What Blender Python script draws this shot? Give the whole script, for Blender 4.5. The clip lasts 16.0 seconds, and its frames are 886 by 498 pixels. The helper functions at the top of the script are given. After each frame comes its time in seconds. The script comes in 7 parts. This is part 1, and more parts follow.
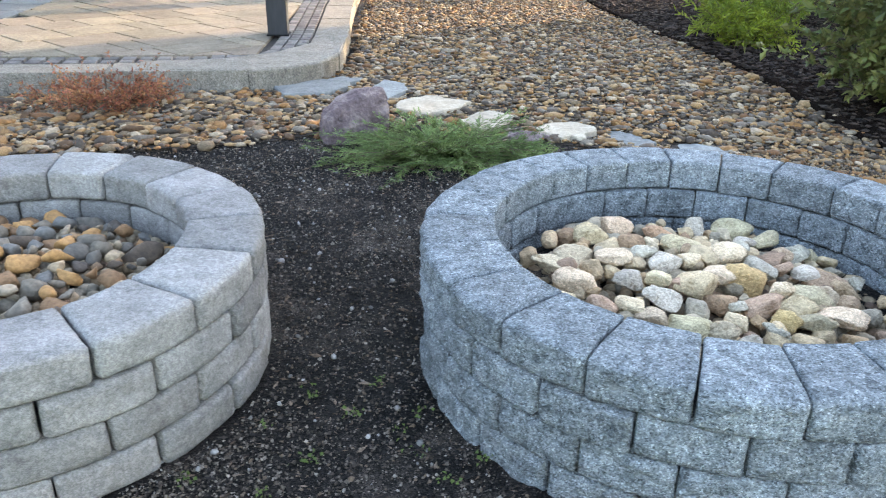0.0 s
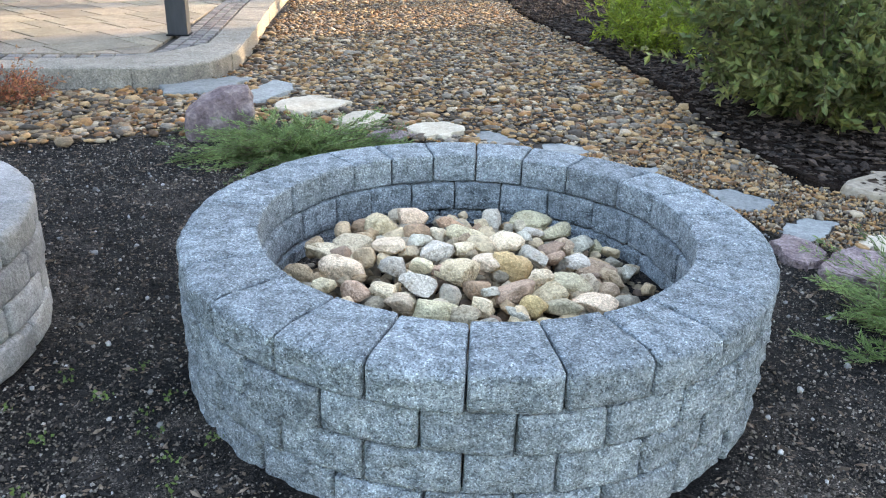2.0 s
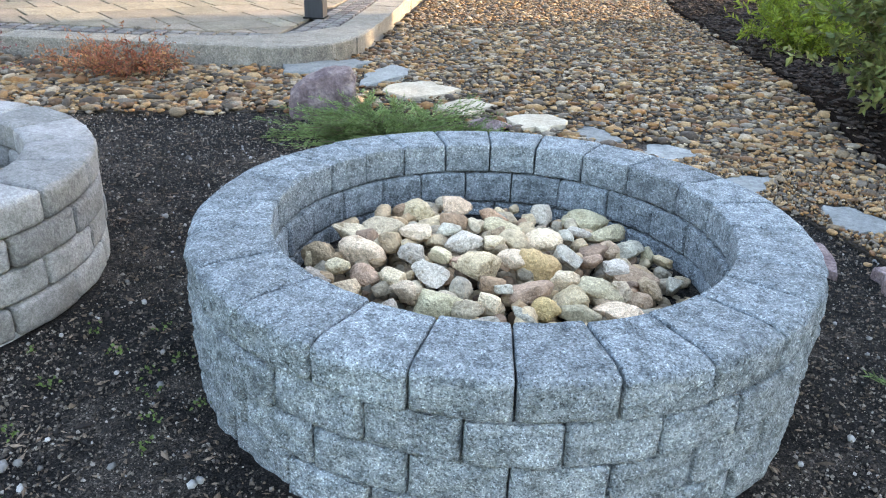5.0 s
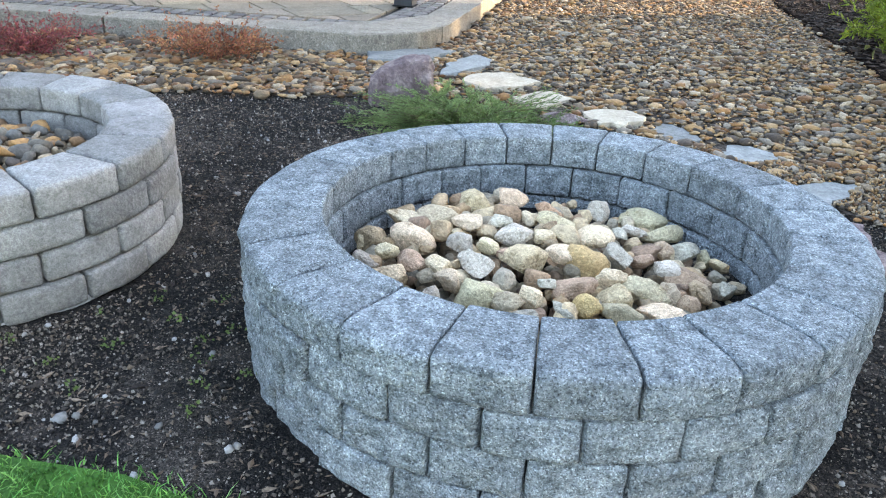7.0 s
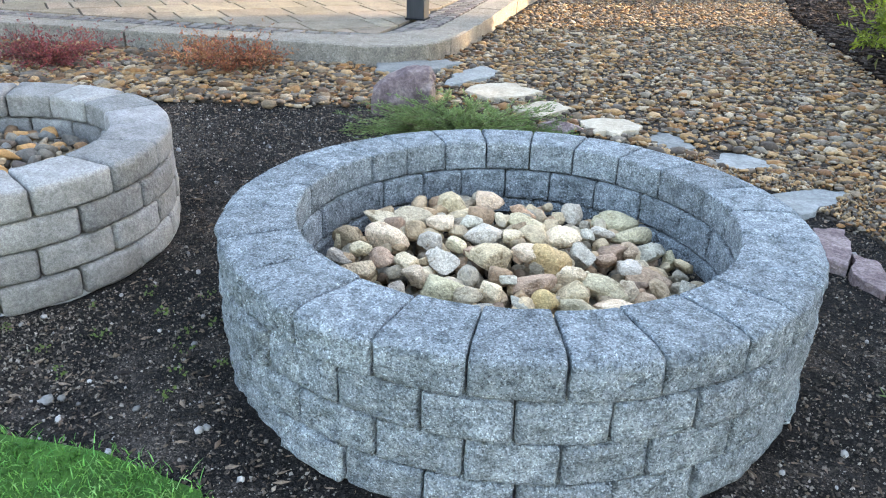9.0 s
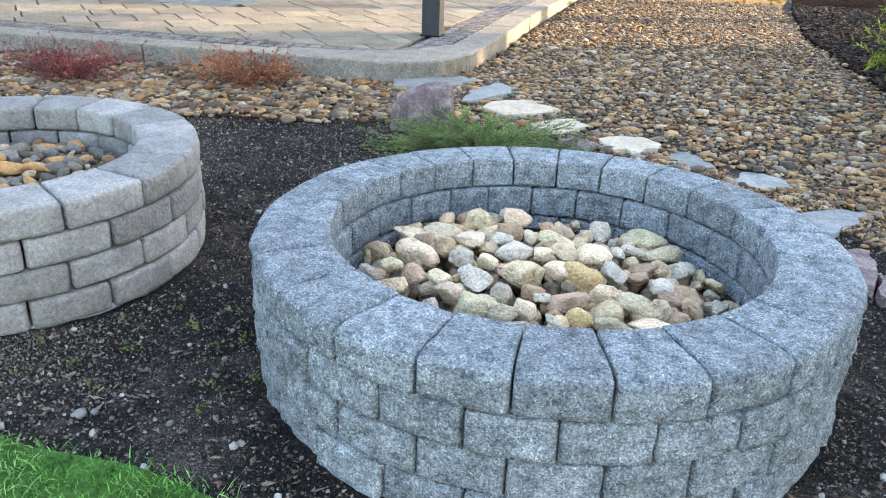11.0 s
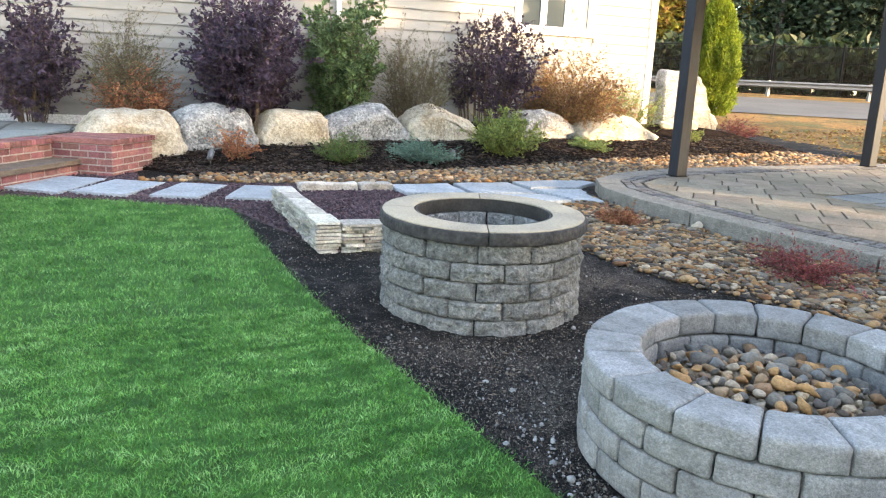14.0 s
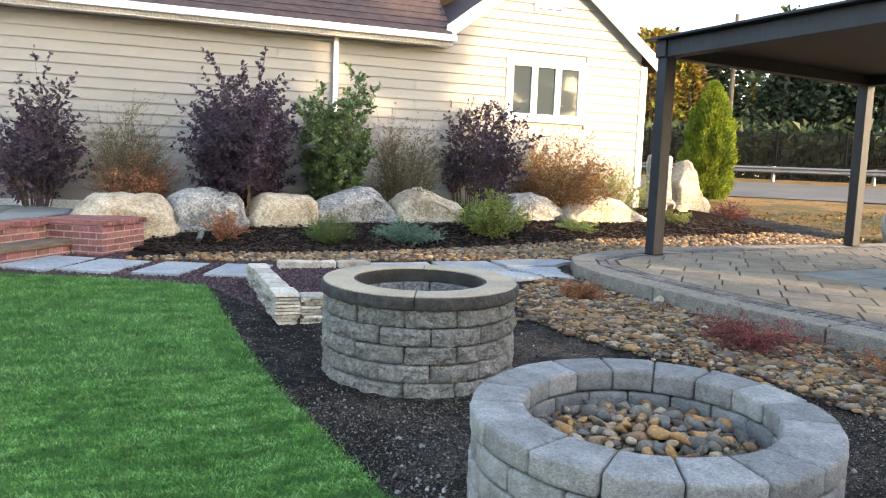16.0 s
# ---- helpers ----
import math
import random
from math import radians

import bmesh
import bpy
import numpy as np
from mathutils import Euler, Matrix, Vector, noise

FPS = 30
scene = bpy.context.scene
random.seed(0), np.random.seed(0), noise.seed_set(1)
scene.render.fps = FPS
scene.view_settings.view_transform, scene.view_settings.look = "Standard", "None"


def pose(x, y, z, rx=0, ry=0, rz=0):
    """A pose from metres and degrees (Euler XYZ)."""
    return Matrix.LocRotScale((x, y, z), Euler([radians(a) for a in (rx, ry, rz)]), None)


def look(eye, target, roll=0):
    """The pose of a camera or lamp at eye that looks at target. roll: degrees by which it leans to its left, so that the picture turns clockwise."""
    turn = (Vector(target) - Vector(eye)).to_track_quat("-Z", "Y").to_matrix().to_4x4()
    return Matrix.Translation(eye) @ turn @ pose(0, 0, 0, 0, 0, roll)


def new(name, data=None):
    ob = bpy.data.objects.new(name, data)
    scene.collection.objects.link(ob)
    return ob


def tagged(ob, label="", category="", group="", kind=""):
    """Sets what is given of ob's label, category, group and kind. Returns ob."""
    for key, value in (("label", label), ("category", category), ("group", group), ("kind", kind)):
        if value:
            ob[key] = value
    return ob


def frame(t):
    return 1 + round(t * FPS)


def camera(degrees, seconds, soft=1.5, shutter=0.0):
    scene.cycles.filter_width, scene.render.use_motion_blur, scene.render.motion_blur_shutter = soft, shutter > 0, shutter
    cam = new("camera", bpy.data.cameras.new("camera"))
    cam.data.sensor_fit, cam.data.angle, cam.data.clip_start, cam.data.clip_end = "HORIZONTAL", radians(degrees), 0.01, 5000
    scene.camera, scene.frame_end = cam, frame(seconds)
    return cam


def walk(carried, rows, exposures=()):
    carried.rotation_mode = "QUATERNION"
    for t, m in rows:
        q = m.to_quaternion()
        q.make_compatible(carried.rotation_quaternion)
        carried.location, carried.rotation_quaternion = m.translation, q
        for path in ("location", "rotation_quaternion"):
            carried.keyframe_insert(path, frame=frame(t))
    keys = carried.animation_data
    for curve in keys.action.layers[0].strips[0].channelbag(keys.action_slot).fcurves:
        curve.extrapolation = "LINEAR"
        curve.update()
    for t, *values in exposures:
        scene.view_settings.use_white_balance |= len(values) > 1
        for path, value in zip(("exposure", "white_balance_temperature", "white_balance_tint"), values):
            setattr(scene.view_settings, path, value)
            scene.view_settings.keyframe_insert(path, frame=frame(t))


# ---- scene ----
cam = camera(59.7, 16.0, soft=1.1, shutter=0.12)
METRES, EYE, TILT, LEAN, TURN = 2.85, 1.2, 0.0, 0.0, 0.0
ROWS = [
    (0.0, 0.0, 0.0, 0.0, 0.33, -24.15, -0.74),
    (0.5, 0.0942, 0.0078, 0.0031, -3.1, -23.87, -0.8),
    (1.0, 0.1511, 0.0083, -0.0103, -4.84, -23.77, -1.09),
    (1.5, 0.1965, -0.0002, -0.0067, -4.19, -23.68, -1.43),
    (2.0, 0.1958, -0.0247, -0.0062, -1.63, -23.59, -1.66),
    (2.5, 0.1858, -0.0605, -0.005, 1.48, -23.56, -1.76),
    (3.0, 0.202, -0.0686, -0.0075, 4.05, -23.64, -1.75),
    (3.5, 0.2454, -0.062, -0.0123, 5.84, -23.8, -1.72),
    (6.0, 0.3307, 0.0422, -0.0193, 14.42, -24.86, -2.05),
    (6.5, 0.3379, 0.0377, -0.0175, 16.25, -25.14, -2.12),
    (7.0, 0.3566, 0.0136, -0.0147, 18.14, -25.33, -2.12),
    (7.5, 0.3718, 0.0018, -0.0157, 19.84, -25.4, -2.06),
    (8.0, 0.3941, 0.0023, -0.0123, 20.9, -25.3, -1.9),
    (8.5, 0.4142, 0.0004, -0.009, 21.03, -24.94, -1.69),
    (9.0, 0.4237, -0.0031, -0.0107, 20.3, -24.45, -1.52),
    (11.5, 0.3713, -0.0191, -0.0097, 21.28, -23.12, -2.27),
    (12.0, 0.3259, -0.0558, 0.0069, 29.42, -22.37, -2.52),
    (12.5, 0.2966, -0.0822, 0.0163, 40.51, -20.7, -2.51),
    (13.0, 0.2822, -0.1047, 0.0304, 51.28, -18.25, -2.49),
    (13.5, 0.2713, -0.1174, 0.0442, 60.66, -15.48, -2.59),
    (14.0, 0.2814, -0.11, 0.0493, 67.95, -12.67, -2.67),
    (14.5, 0.3109, -0.0941, 0.0521, 72.86, -10.19, -2.71),
    (15.0, 0.3491, -0.073, 0.052, 74.94, -8.18, -2.69),
    (15.5, 0.3962, -0.0296, 0.0425, 74.14, -6.77, -2.55),
    (16.0, 0.4145, 0.0185, 0.0299, 69.39, -6.24, -2.28),
]
EXPOSURES = [(0.0, 3.48, 7800, 15), (6.5, 3.53, 7800, 14), (9.2, 3.55, 7850, 14), (11.5, 3.50, 7750, 14), (12.5, 3.44, 8050, 16), (13.0, 3.46, 8050, 16), (14.0, 3.26, 7650, 13), (15.0, 3.0, 7600, 13), (16.0, 2.92, 7600, 13)]
walk(cam, [(t, pose(0, 0, EYE, TILT, LEAN, TURN) @ pose(METRES * x, METRES * y, METRES * z, 90 + pitch, roll, yaw)) for t, x, y, z, yaw, pitch, roll in ROWS],
     exposures=EXPOSURES)

# ---- light: low evening sun from the east, the yard itself in open shade ----
SUN_EL, SUN_AZ = 11.0, 35.0          # degrees above the horizon, degrees from +x towards +y
sun_way = Vector((math.cos(radians(SUN_EL)) * math.cos(radians(SUN_AZ)), math.cos(radians(SUN_EL)) * math.sin(radians(SUN_AZ)), math.sin(radians(SUN_EL))))
sun = new("sun", bpy.data.lights.new("sun", "SUN"))
sun.data.energy, sun.data.angle, sun.data.color = 1.9, radians(0.6), (1.0, 0.80, 0.55)
sun.matrix_world = look(sun_way * 50, (0, 0, 0))
world = bpy.data.worlds.new("sky")
scene.world = world
world.use_nodes = True
wn = world.node_tree.nodes
sky = wn.new("ShaderNodeTexSky")
sky.sky_type, sky.sun_disc = "NISHITA", False
sky.sun_elevation, sky.sun_rotation = radians(SUN_EL + 8), radians(90 - SUN_AZ)
world.node_tree.links.new(sky.outputs["Color"], wn["Background"].inputs["Color"])
wn["Background"].inputs["Strength"].default_value = 0.15

# ---- helpers for meshes and materials ----
rng = np.random.default_rng(7)


def mesh_of(name, verts, faces, material, smooth=False):
    me = bpy.data.meshes.new(name)
    me.from_pydata([tuple(v) for v in verts], [], [tuple(f) for f in faces])
    me.materials.append(material)
    if smooth:
        me.polygons.foreach_set("use_smooth", [True] * len(me.polygons))
    me.update()
    return me


def fast_mesh(name, verts, tris, material, smooth=True):
    """A large mesh of triangles from arrays."""
    verts, tris = np.asarray(verts, np.float32), np.asarray(tris, np.int32)
    me = bpy.data.meshes.new(name)
    me.vertices.add(len(verts))
    me.vertices.foreach_set("co", verts.ravel())
    me.loops.add(tris.size)
    me.loops.foreach_set("vertex_index", tris.ravel())
    me.polygons.add(len(tris))
    me.polygons.foreach_set("loop_start", np.arange(0, tris.size, 3, dtype=np.int32))
    me.polygons.foreach_set("loop_total", np.full(len(tris), 3, np.int32))
    me.polygons.foreach_set("use_smooth", np.full(len(tris), smooth))
    me.materials.append(material)
    me.update(calc_edges=True)
    me.validate()
    return me


def thing(name, mesh=None, label="", category="", group="", kind="", m=None):
    ob = new(name, mesh)
    if m is not None:
        ob.matrix_basis = m
    return tagged(ob, label, category, group, kind)


def part(name, mesh, parent, label="", m=None):
    ob = new(name, mesh)
    ob.parent = parent
    if m is not None:
        ob.matrix_basis = m
    return tagged(ob, label)


def shade(name, colors, scale=3.0, rough=0.85, bump=0.3, fine=60.0, speck=0.0, vary=0.0, island=0.0, island_ramp=None, metal=0.0, translucent=0.0, object_space=False, stretch=None, hue=0.0, bump_dist=0.01, spec=0.3, grain=0.28, sparse=False, rugged=0.62, span=(0.32, 0.68), edge=None, edge_amount=0.7, grains=None):
    """A procedural surface: broad mottling between colours, fine grain, speckle, relief and a tone of its own for every piece."""
    ma = bpy.data.materials.new(name)
    ma.use_nodes = True
    nt = ma.node_tree
    n, link = nt.nodes, nt.links.new
    bs = n["Principled BSDF"]
    geo = n.new("ShaderNodeNewGeometry")
    if object_space:
        tc = n.new("ShaderNodeTexCoord")
        vec = tc.outputs["Object"]
    else:
        vec = geo.outputs["Position"]
    if stretch:
        mp = n.new("ShaderNodeMapping")
        mp.inputs["Scale"].default_value = stretch
        link(vec, mp.inputs["Vector"])
        vec = mp.outputs["Vector"]
    n1 = n.new("ShaderNodeTexNoise")
    n1.inputs["Scale"].default_value, n1.inputs["Detail"].default_value = scale, 5
    n1.inputs["Roughness"].default_value = rugged
    n2 = n.new("ShaderNodeTexNoise")
    n2.inputs["Scale"].default_value, n2.inputs["Detail"].default_value = fine, 3
    link(vec, n1.inputs["Vector"]), link(vec, n2.inputs["Vector"])
    ramp = n.new("ShaderNodeValToRGB")
    el = ramp.color_ramp.elements
    k = len(colors)
    el[0].position, el[0].color = span[0], (*colors[0], 1)
    el[1].position, el[1].color = span[1], (*colors[-1], 1)
    for i in range(1, k - 1):
        e = el.new(span[0] + (span[1] - span[0]) * i / (k - 1))
        e.color = (*colors[i], 1)
    link(n1.outputs["Fac"], ramp.inputs["Fac"])
    col = ramp.outputs["Color"]
    if island_ramp:
        r2 = n.new("ShaderNodeValToRGB")
        r2.color_ramp.interpolation = "CONSTANT"
        e2 = r2.color_ramp.elements
        e2[0].position, e2[0].color = 0.0, (*island_ramp[0], 1)
        e2[1].position, e2[1].color = 1.0, (*island_ramp[-1], 1)
        for i in range(1, len(island_ramp) - 1):
            e = e2.new(i / (len(island_ramp) - 1))
            e.color = (*island_ramp[i], 1)
        src = geo.outputs["Random Per Island"]
        if vary < 0:
            oi = n.new("ShaderNodeObjectInfo")
            src = oi.outputs["Random"]
        link(src, r2.inputs["Fac"])
        mx = n.new("ShaderNodeMix")
        mx.data_type, mx.blend_type = "RGBA", "MULTIPLY"
        mx.inputs["Factor"].default_value = 1.0
        link(r2.outputs["Color"], mx.inputs[6]), link(col, mx.inputs[7])
        col = mx.outputs[2]
    g = n.new("ShaderNodeMapRange")
    g.inputs["From Min"].default_value, g.inputs["From Max"].default_value = 0.3, 0.7
    g.inputs["To Min"].default_value, g.inputs["To Max"].default_value = 1 - grain, 1 + grain
    link(n2.outputs["Fac"], g.inputs["Value"])
    hsv = n.new("ShaderNodeHueSaturation")
    link(col, hsv.inputs["Color"])
    val = g.outputs["Result"]
    if vary > 0 or island > 0:
        src = geo.outputs["Random Per Island"]
        if vary > 0:
            oi = n.new("ShaderNodeObjectInfo")
            src = oi.outputs["Random"]
        a = max(vary, island)
        mr = n.new("ShaderNodeMapRange")
        mr.inputs["To Min"].default_value, mr.inputs["To Max"].default_value = 1 - a, 1 + a
        link(src, mr.inputs["Value"])
        mu = n.new("ShaderNodeMath")
        mu.operation = "MULTIPLY"
        link(mr.outputs["Result"], mu.inputs[0]), link(val, mu.inputs[1])
        val = mu.outputs["Value"]
        if hue:
            fr = n.new("ShaderNodeMath")
            fr.operation = "FRACT"
            m7 = n.new("ShaderNodeMath")
            m7.operation = "MULTIPLY"
            m7.inputs[1].default_value = 7.31
            link(src, m7.inputs[0]), link(m7.outputs["Value"], fr.inputs[0])
            hr = n.new("ShaderNodeMapRange")
            hr.inputs["To Min"].default_value, hr.inputs["To Max"].default_value = 0.5 - hue, 0.5 + hue
            link(fr.outputs["Value"], hr.inputs["Value"])
            link(hr.outputs["Result"], hsv.inputs["Hue"])
    link(val, hsv.inputs["Value"])
    col = hsv.outputs["Color"]
    if speck:
        vo = n.new("ShaderNodeTexNoise")
        vo.inputs["Scale"].default_value, vo.inputs["Detail"].default_value = fine * 3.2, 2
        link(vec, vo.inputs["Vector"])
        sr = n.new("ShaderNodeValToRGB")
        se = sr.color_ramp.elements
        se[0].position, se[0].color = 0.36, (1 - speck, 1 - speck, 1 - speck, 1)
        se[1].position, se[1].color = 0.66, (1 + speck, 1 + speck, 1 + speck, 1)
        if sparse:
            se[0].position, se[1].position = 0.33, 0.67
            for q_ in (0.42, 0.58):
                sm = se.new(q_)
                sm.color = (1, 1, 1, 1)
        else:
            sm = se.new(0.5)
            sm.color = (1, 1, 1, 1)
        link(vo.outputs["Fac"], sr.inputs["Fac"])
        mx = n.new("ShaderNodeMix")
        mx.data_type, mx.blend_type = "RGBA", "MULTIPLY"
        mx.inputs["Factor"].default_value = 1.0
        link(col, mx.inputs[6]), link(sr.outputs["Color"], mx.inputs[7])
        col = mx.outputs[2]
    if grains:
        # single grains: pits and pale bits of aggregate
        scale_g, dark_g, light_g, dark_k, light_k = grains
        vg = n.new("ShaderNodeTexVoronoi")
        vg.inputs["Scale"].default_value = scale_g
        link(vec, vg.inputs["Vector"])
        sep = n.new("ShaderNodeSeparateColor")
        link(vg.outputs["Color"], sep.inputs["Color"])
        gr = n.new("ShaderNodeValToRGB")
        gr.color_ramp.interpolation = "CONSTANT"
        ge = gr.color_ramp.elements
        ge[0].position, ge[0].color = 0.0, (dark_k, dark_k, dark_k, 1)
        ge[1].position, ge[1].color = 1 - light_g, (light_k, light_k, light_k, 1)
        for at_, k_ in ((dark_g, 0.86), (dark_g + (1 - dark_g - light_g) * 0.5, 1.12)):
            e = ge.new(at_)
            e.color = (k_, k_, k_, 1)
        link(sep.outputs["Red"], gr.inputs["Fac"])
        mx = n.new("ShaderNodeMix")
        mx.data_type, mx.blend_type = "RGBA", "MULTIPLY"
        mx.inputs["Factor"].default_value = 1.0
        link(col, mx.inputs[6]), link(gr.outputs["Color"], mx.inputs[7])
        col = mx.outputs[2]
    if edge:
        # corners and arrises rubbed paler
        er = n.new("ShaderNodeMapRange")
        er.inputs["From Min"].default_value, er.inputs["From Max"].default_value = 0.515, 0.575
        er.inputs["To Max"].default_value = edge_amount
        link(geo.outputs["Pointiness"], er.inputs["Value"])
        en = n.new("ShaderNodeMath")
        en.operation = "MULTIPLY"
        link(er.outputs["Result"], en.inputs[0]), link(g.outputs["Result"], en.inputs[1])
        mx = n.new("ShaderNodeMix")
        mx.data_type = "RGBA"
        mx.inputs[7].default_value = (*edge, 1)
        link(en.outputs["Value"], mx.inputs["Factor"]), link(col, mx.inputs[6])
        col = mx.outputs[2]
    link(col, bs.inputs["Base Color"])
    bs.inputs["Roughness"].default_value, bs.inputs["Metallic"].default_value = rough, metal
    bs.inputs["Specular IOR Level"].default_value = spec
    if bump:
        add = n.new("ShaderNodeMath")
        add.operation = "ADD"
        link(n1.outputs["Fac"], add.inputs[0]), link(n2.outputs["Fac"], add.inputs[1])
        bp = n.new("ShaderNodeBump")
        bp.inputs["Strength"].default_value, bp.inputs["Distance"].default_value = bump, bump_dist
        link(add.outputs["Value"], bp.inputs["Height"]), link(bp.outputs["Normal"], bs.inputs["Normal"])
    if translucent:
        tr = n.new("ShaderNodeBsdfTranslucent")
        link(col, tr.inputs["Color"])
        ms = n.new("ShaderNodeMixShader")
        ms.inputs["Fac"].default_value = translucent
        link(bs.outputs["BSDF"], ms.inputs[1]), link(tr.outputs["BSDF"], ms.inputs[2])
        link(ms.outputs["Shader"], n["Material Output"].inputs["Surface"])
    return ma


def smooth_step(a, b, x):
    t = np.clip((np.asarray(x, float) - a) / (b - a), 0, 1)
    return t * t * (3 - 2 * t)


def plane_z(x, y):
    """The gentle fall of the yard."""
    return 0.02 - 0.012 * np.clip(x, -9.0, 4.0) + 0.008 * np.clip(y, -4.0, 14.0)


def land(x, y):
    """Height of the ground: yard, planted bank under the boulders, rise to the street."""
    x, y = np.asarray(x, float), np.asarray(y, float)
    z = plane_z(x, y)
    bank = smooth_step(-8.4, -10.0, x) * 0.20 + smooth_step(-10.2, -10.9, x) * 0.16
    bank = bank * smooth_step(-0.8, 0.2, y) * smooth_step(11.8, 9.8, y)
    u = (y - x) * 0.7071
    rise = 0.05 * np.clip(u - 15.5, 0, 8) + 0.033 * np.clip(u - 23.5, 0, 20)
    dip = 0.03 * smooth_step(0.9, 1.6, x) * smooth_step(2.2, 2.9, y) * smooth_step(6.5, 4.5, y)
    return z + bank + rise - dip


def block(size, seg, radius, rough, seed, freq=9.0, face=None):
    """A block with rounded, worn edges, centred, as arrays; seg: cells along x, y, z. face: extra roughness of the -y side."""
    sx, sy, sz = size
    grids = []
    for s, k in zip(size, seg):
        e = min(radius * 0.8, s * 0.2)
        grids.append([-s / 2] + list(np.linspace(-s / 2 + e, s / 2 - e, max(k - 1, 2))) + [s / 2])
    index, verts, faces = {}, [], []

    def vert(i, j, k):
        if (i, j, k) not in index:
            index[i, j, k] = len(verts)
            verts.append((grids[0][i], grids[1][j], grids[2][k]))
        return index[i, j, k]
    nx, ny, nz = (len(g) - 1 for g in grids)
    for i in range(nx):
        for j in range(ny):
            faces.append((vert(i, j, 0), vert(i, j + 1, 0), vert(i + 1, j + 1, 0), vert(i + 1, j, 0)))
            faces.append((vert(i, j, nz), vert(i + 1, j, nz), vert(i + 1, j + 1, nz), vert(i, j + 1, nz)))
    for i in range(nx):
        for k in range(nz):
            faces.append((vert(i, 0, k), vert(i + 1, 0, k), vert(i + 1, 0, k + 1), vert(i, 0, k + 1)))
            faces.append((vert(i, ny, k), vert(i, ny, k + 1), vert(i + 1, ny, k + 1), vert(i + 1, ny, k)))
    for j in range(ny):
        for k in range(nz):
            faces.append((vert(0, j, k), vert(0, j, k + 1), vert(0, j + 1, k + 1), vert(0, j + 1, k)))
            faces.append((vert(nx, j, k), vert(nx, j + 1, k), vert(nx, j + 1, k + 1), vert(nx, j, k + 1)))
    v = np.array(verts)
    half = np.array(size) / 2
    core = np.clip(v, -(half - radius), half - radius)
    d = v - core
    ln = np.linalg.norm(d, axis=1, keepdims=True)
    v = np.where(ln > 1e-9, core + d / np.maximum(ln, 1e-9) * np.minimum(ln, radius), v)
    out = []
    for p in v:
        q = Vector(p) * freq + Vector((seed * 3.1, seed * 1.7, seed * 5.3))
        w = noise.noise_vector(q) + 0.5 * noise.noise_vector(q * 2.7)
        w = w * rough
        if face and p[1] < -half[1] + radius * 0.5:
            e = min(1.0, (half[0] - abs(p[0])) / 0.012, (half[2] - abs(p[2])) / 0.012)
            q2 = q * 1.6
            w.y += face * e * (0.9 * noise.noise(q2) + 0.6 * noise.noise(q2 * 2.3) - 0.3)
        out.append(tuple(Vector(p) + w))
    return np.array(out), faces


def ico(level):
    bm = bmesh.new()
    bmesh.ops.create_icosphere(bm, subdivisions=level, radius=1.0)
    v = np.array([p.co[:] for p in bm.verts])
    f = np.array([[p.index for p in q.verts] for q in bm.faces])
    bm.free()
    return v, f


ICO1, ICO2, ICO3, ICO4 = ico(1), ico(2), ico(3), ico(4)
OCTA = np.array([(1, 0, 0), (-1, 0, 0), (0, 1, 0), (0, -1, 0), (0, 0, 1), (0, 0, -1)], float), np.array([(0, 2, 4), (2, 1, 4), (1, 3, 4), (3, 0, 4), (2, 0, 5), (1, 2, 5), (3, 1, 5), (0, 3, 5)])


def stone(size, seed, level=ICO3, lump=0.25, cuts=0, freq=1.3, flat_base=None, deep=0.0):
    """A rounded or broken stone as arrays: a lumpy ball, cut by some random planes."""
    v, f = level[0].copy(), level[1]
    r = np.random.default_rng(seed)
    off = Vector(r.uniform(-50, 50, 3))
    v = np.array([np.array(p) * (1 + lump * (noise.noise(Vector(p) * freq + off) + 0.4 * noise.noise(Vector(p) * freq * 2.6 + off))) for p in v])
    for _ in range(cuts):
        nrm = r.normal(size=3)
        nrm /= np.linalg.norm(nrm)
        d = r.uniform(0.42, 0.8) - deep
        over = np.maximum(v @ nrm - d, 0)
        v = v - np.outer(over * 0.93, nrm)
    v = v * np.array(size) / 2
    if flat_base is not None:
        v[:, 2] = np.maximum(v[:, 2], flat_base)
    return v, f


def stone_mesh(name, size, seed, material, **kw):
    v, f = stone(size, seed, **kw)
    return fast_mesh(name, v, f, material)


def scatter(level, places, sizes, r, lump=0.18):
    """Many small stones as one pair of arrays. sizes: (n, 3)."""
    v0, f0 = level
    n = len(places)
    q = r.normal(size=(n, 4))
    q /= np.linalg.norm(q, axis=1, keepdims=True)
    w, x, y, z = q.T
    yaw = r.uniform(0, 2 * np.pi, n)
    tilt = r.normal(0, 0.35, n)
    cy, sy, ct, st = np.cos(yaw), np.sin(yaw), np.cos(tilt), np.sin(tilt)
    rad = 1 + r.uniform(-lump, lump, (n, len(v0)))
    v = v0[None] * rad[..., None] * (np.asarray(sizes) / 2)[:, None, :]
    a, b, c = v[..., 0], v[..., 1], v[..., 2]
    b, c = b * ct[:, None] - c * st[:, None], b * st[:, None] + c * ct[:, None]
    a, b = a * cy[:, None] - b * sy[:, None], a * sy[:, None] + b * cy[:, None]
    v = np.stack([a, b, c], -1) + np.asarray(places)[:, None, :]
    f = f0[None] + (np.arange(n) * len(v0))[:, None, None]
    return v.reshape(-1, 3), f.reshape(-1, 3)


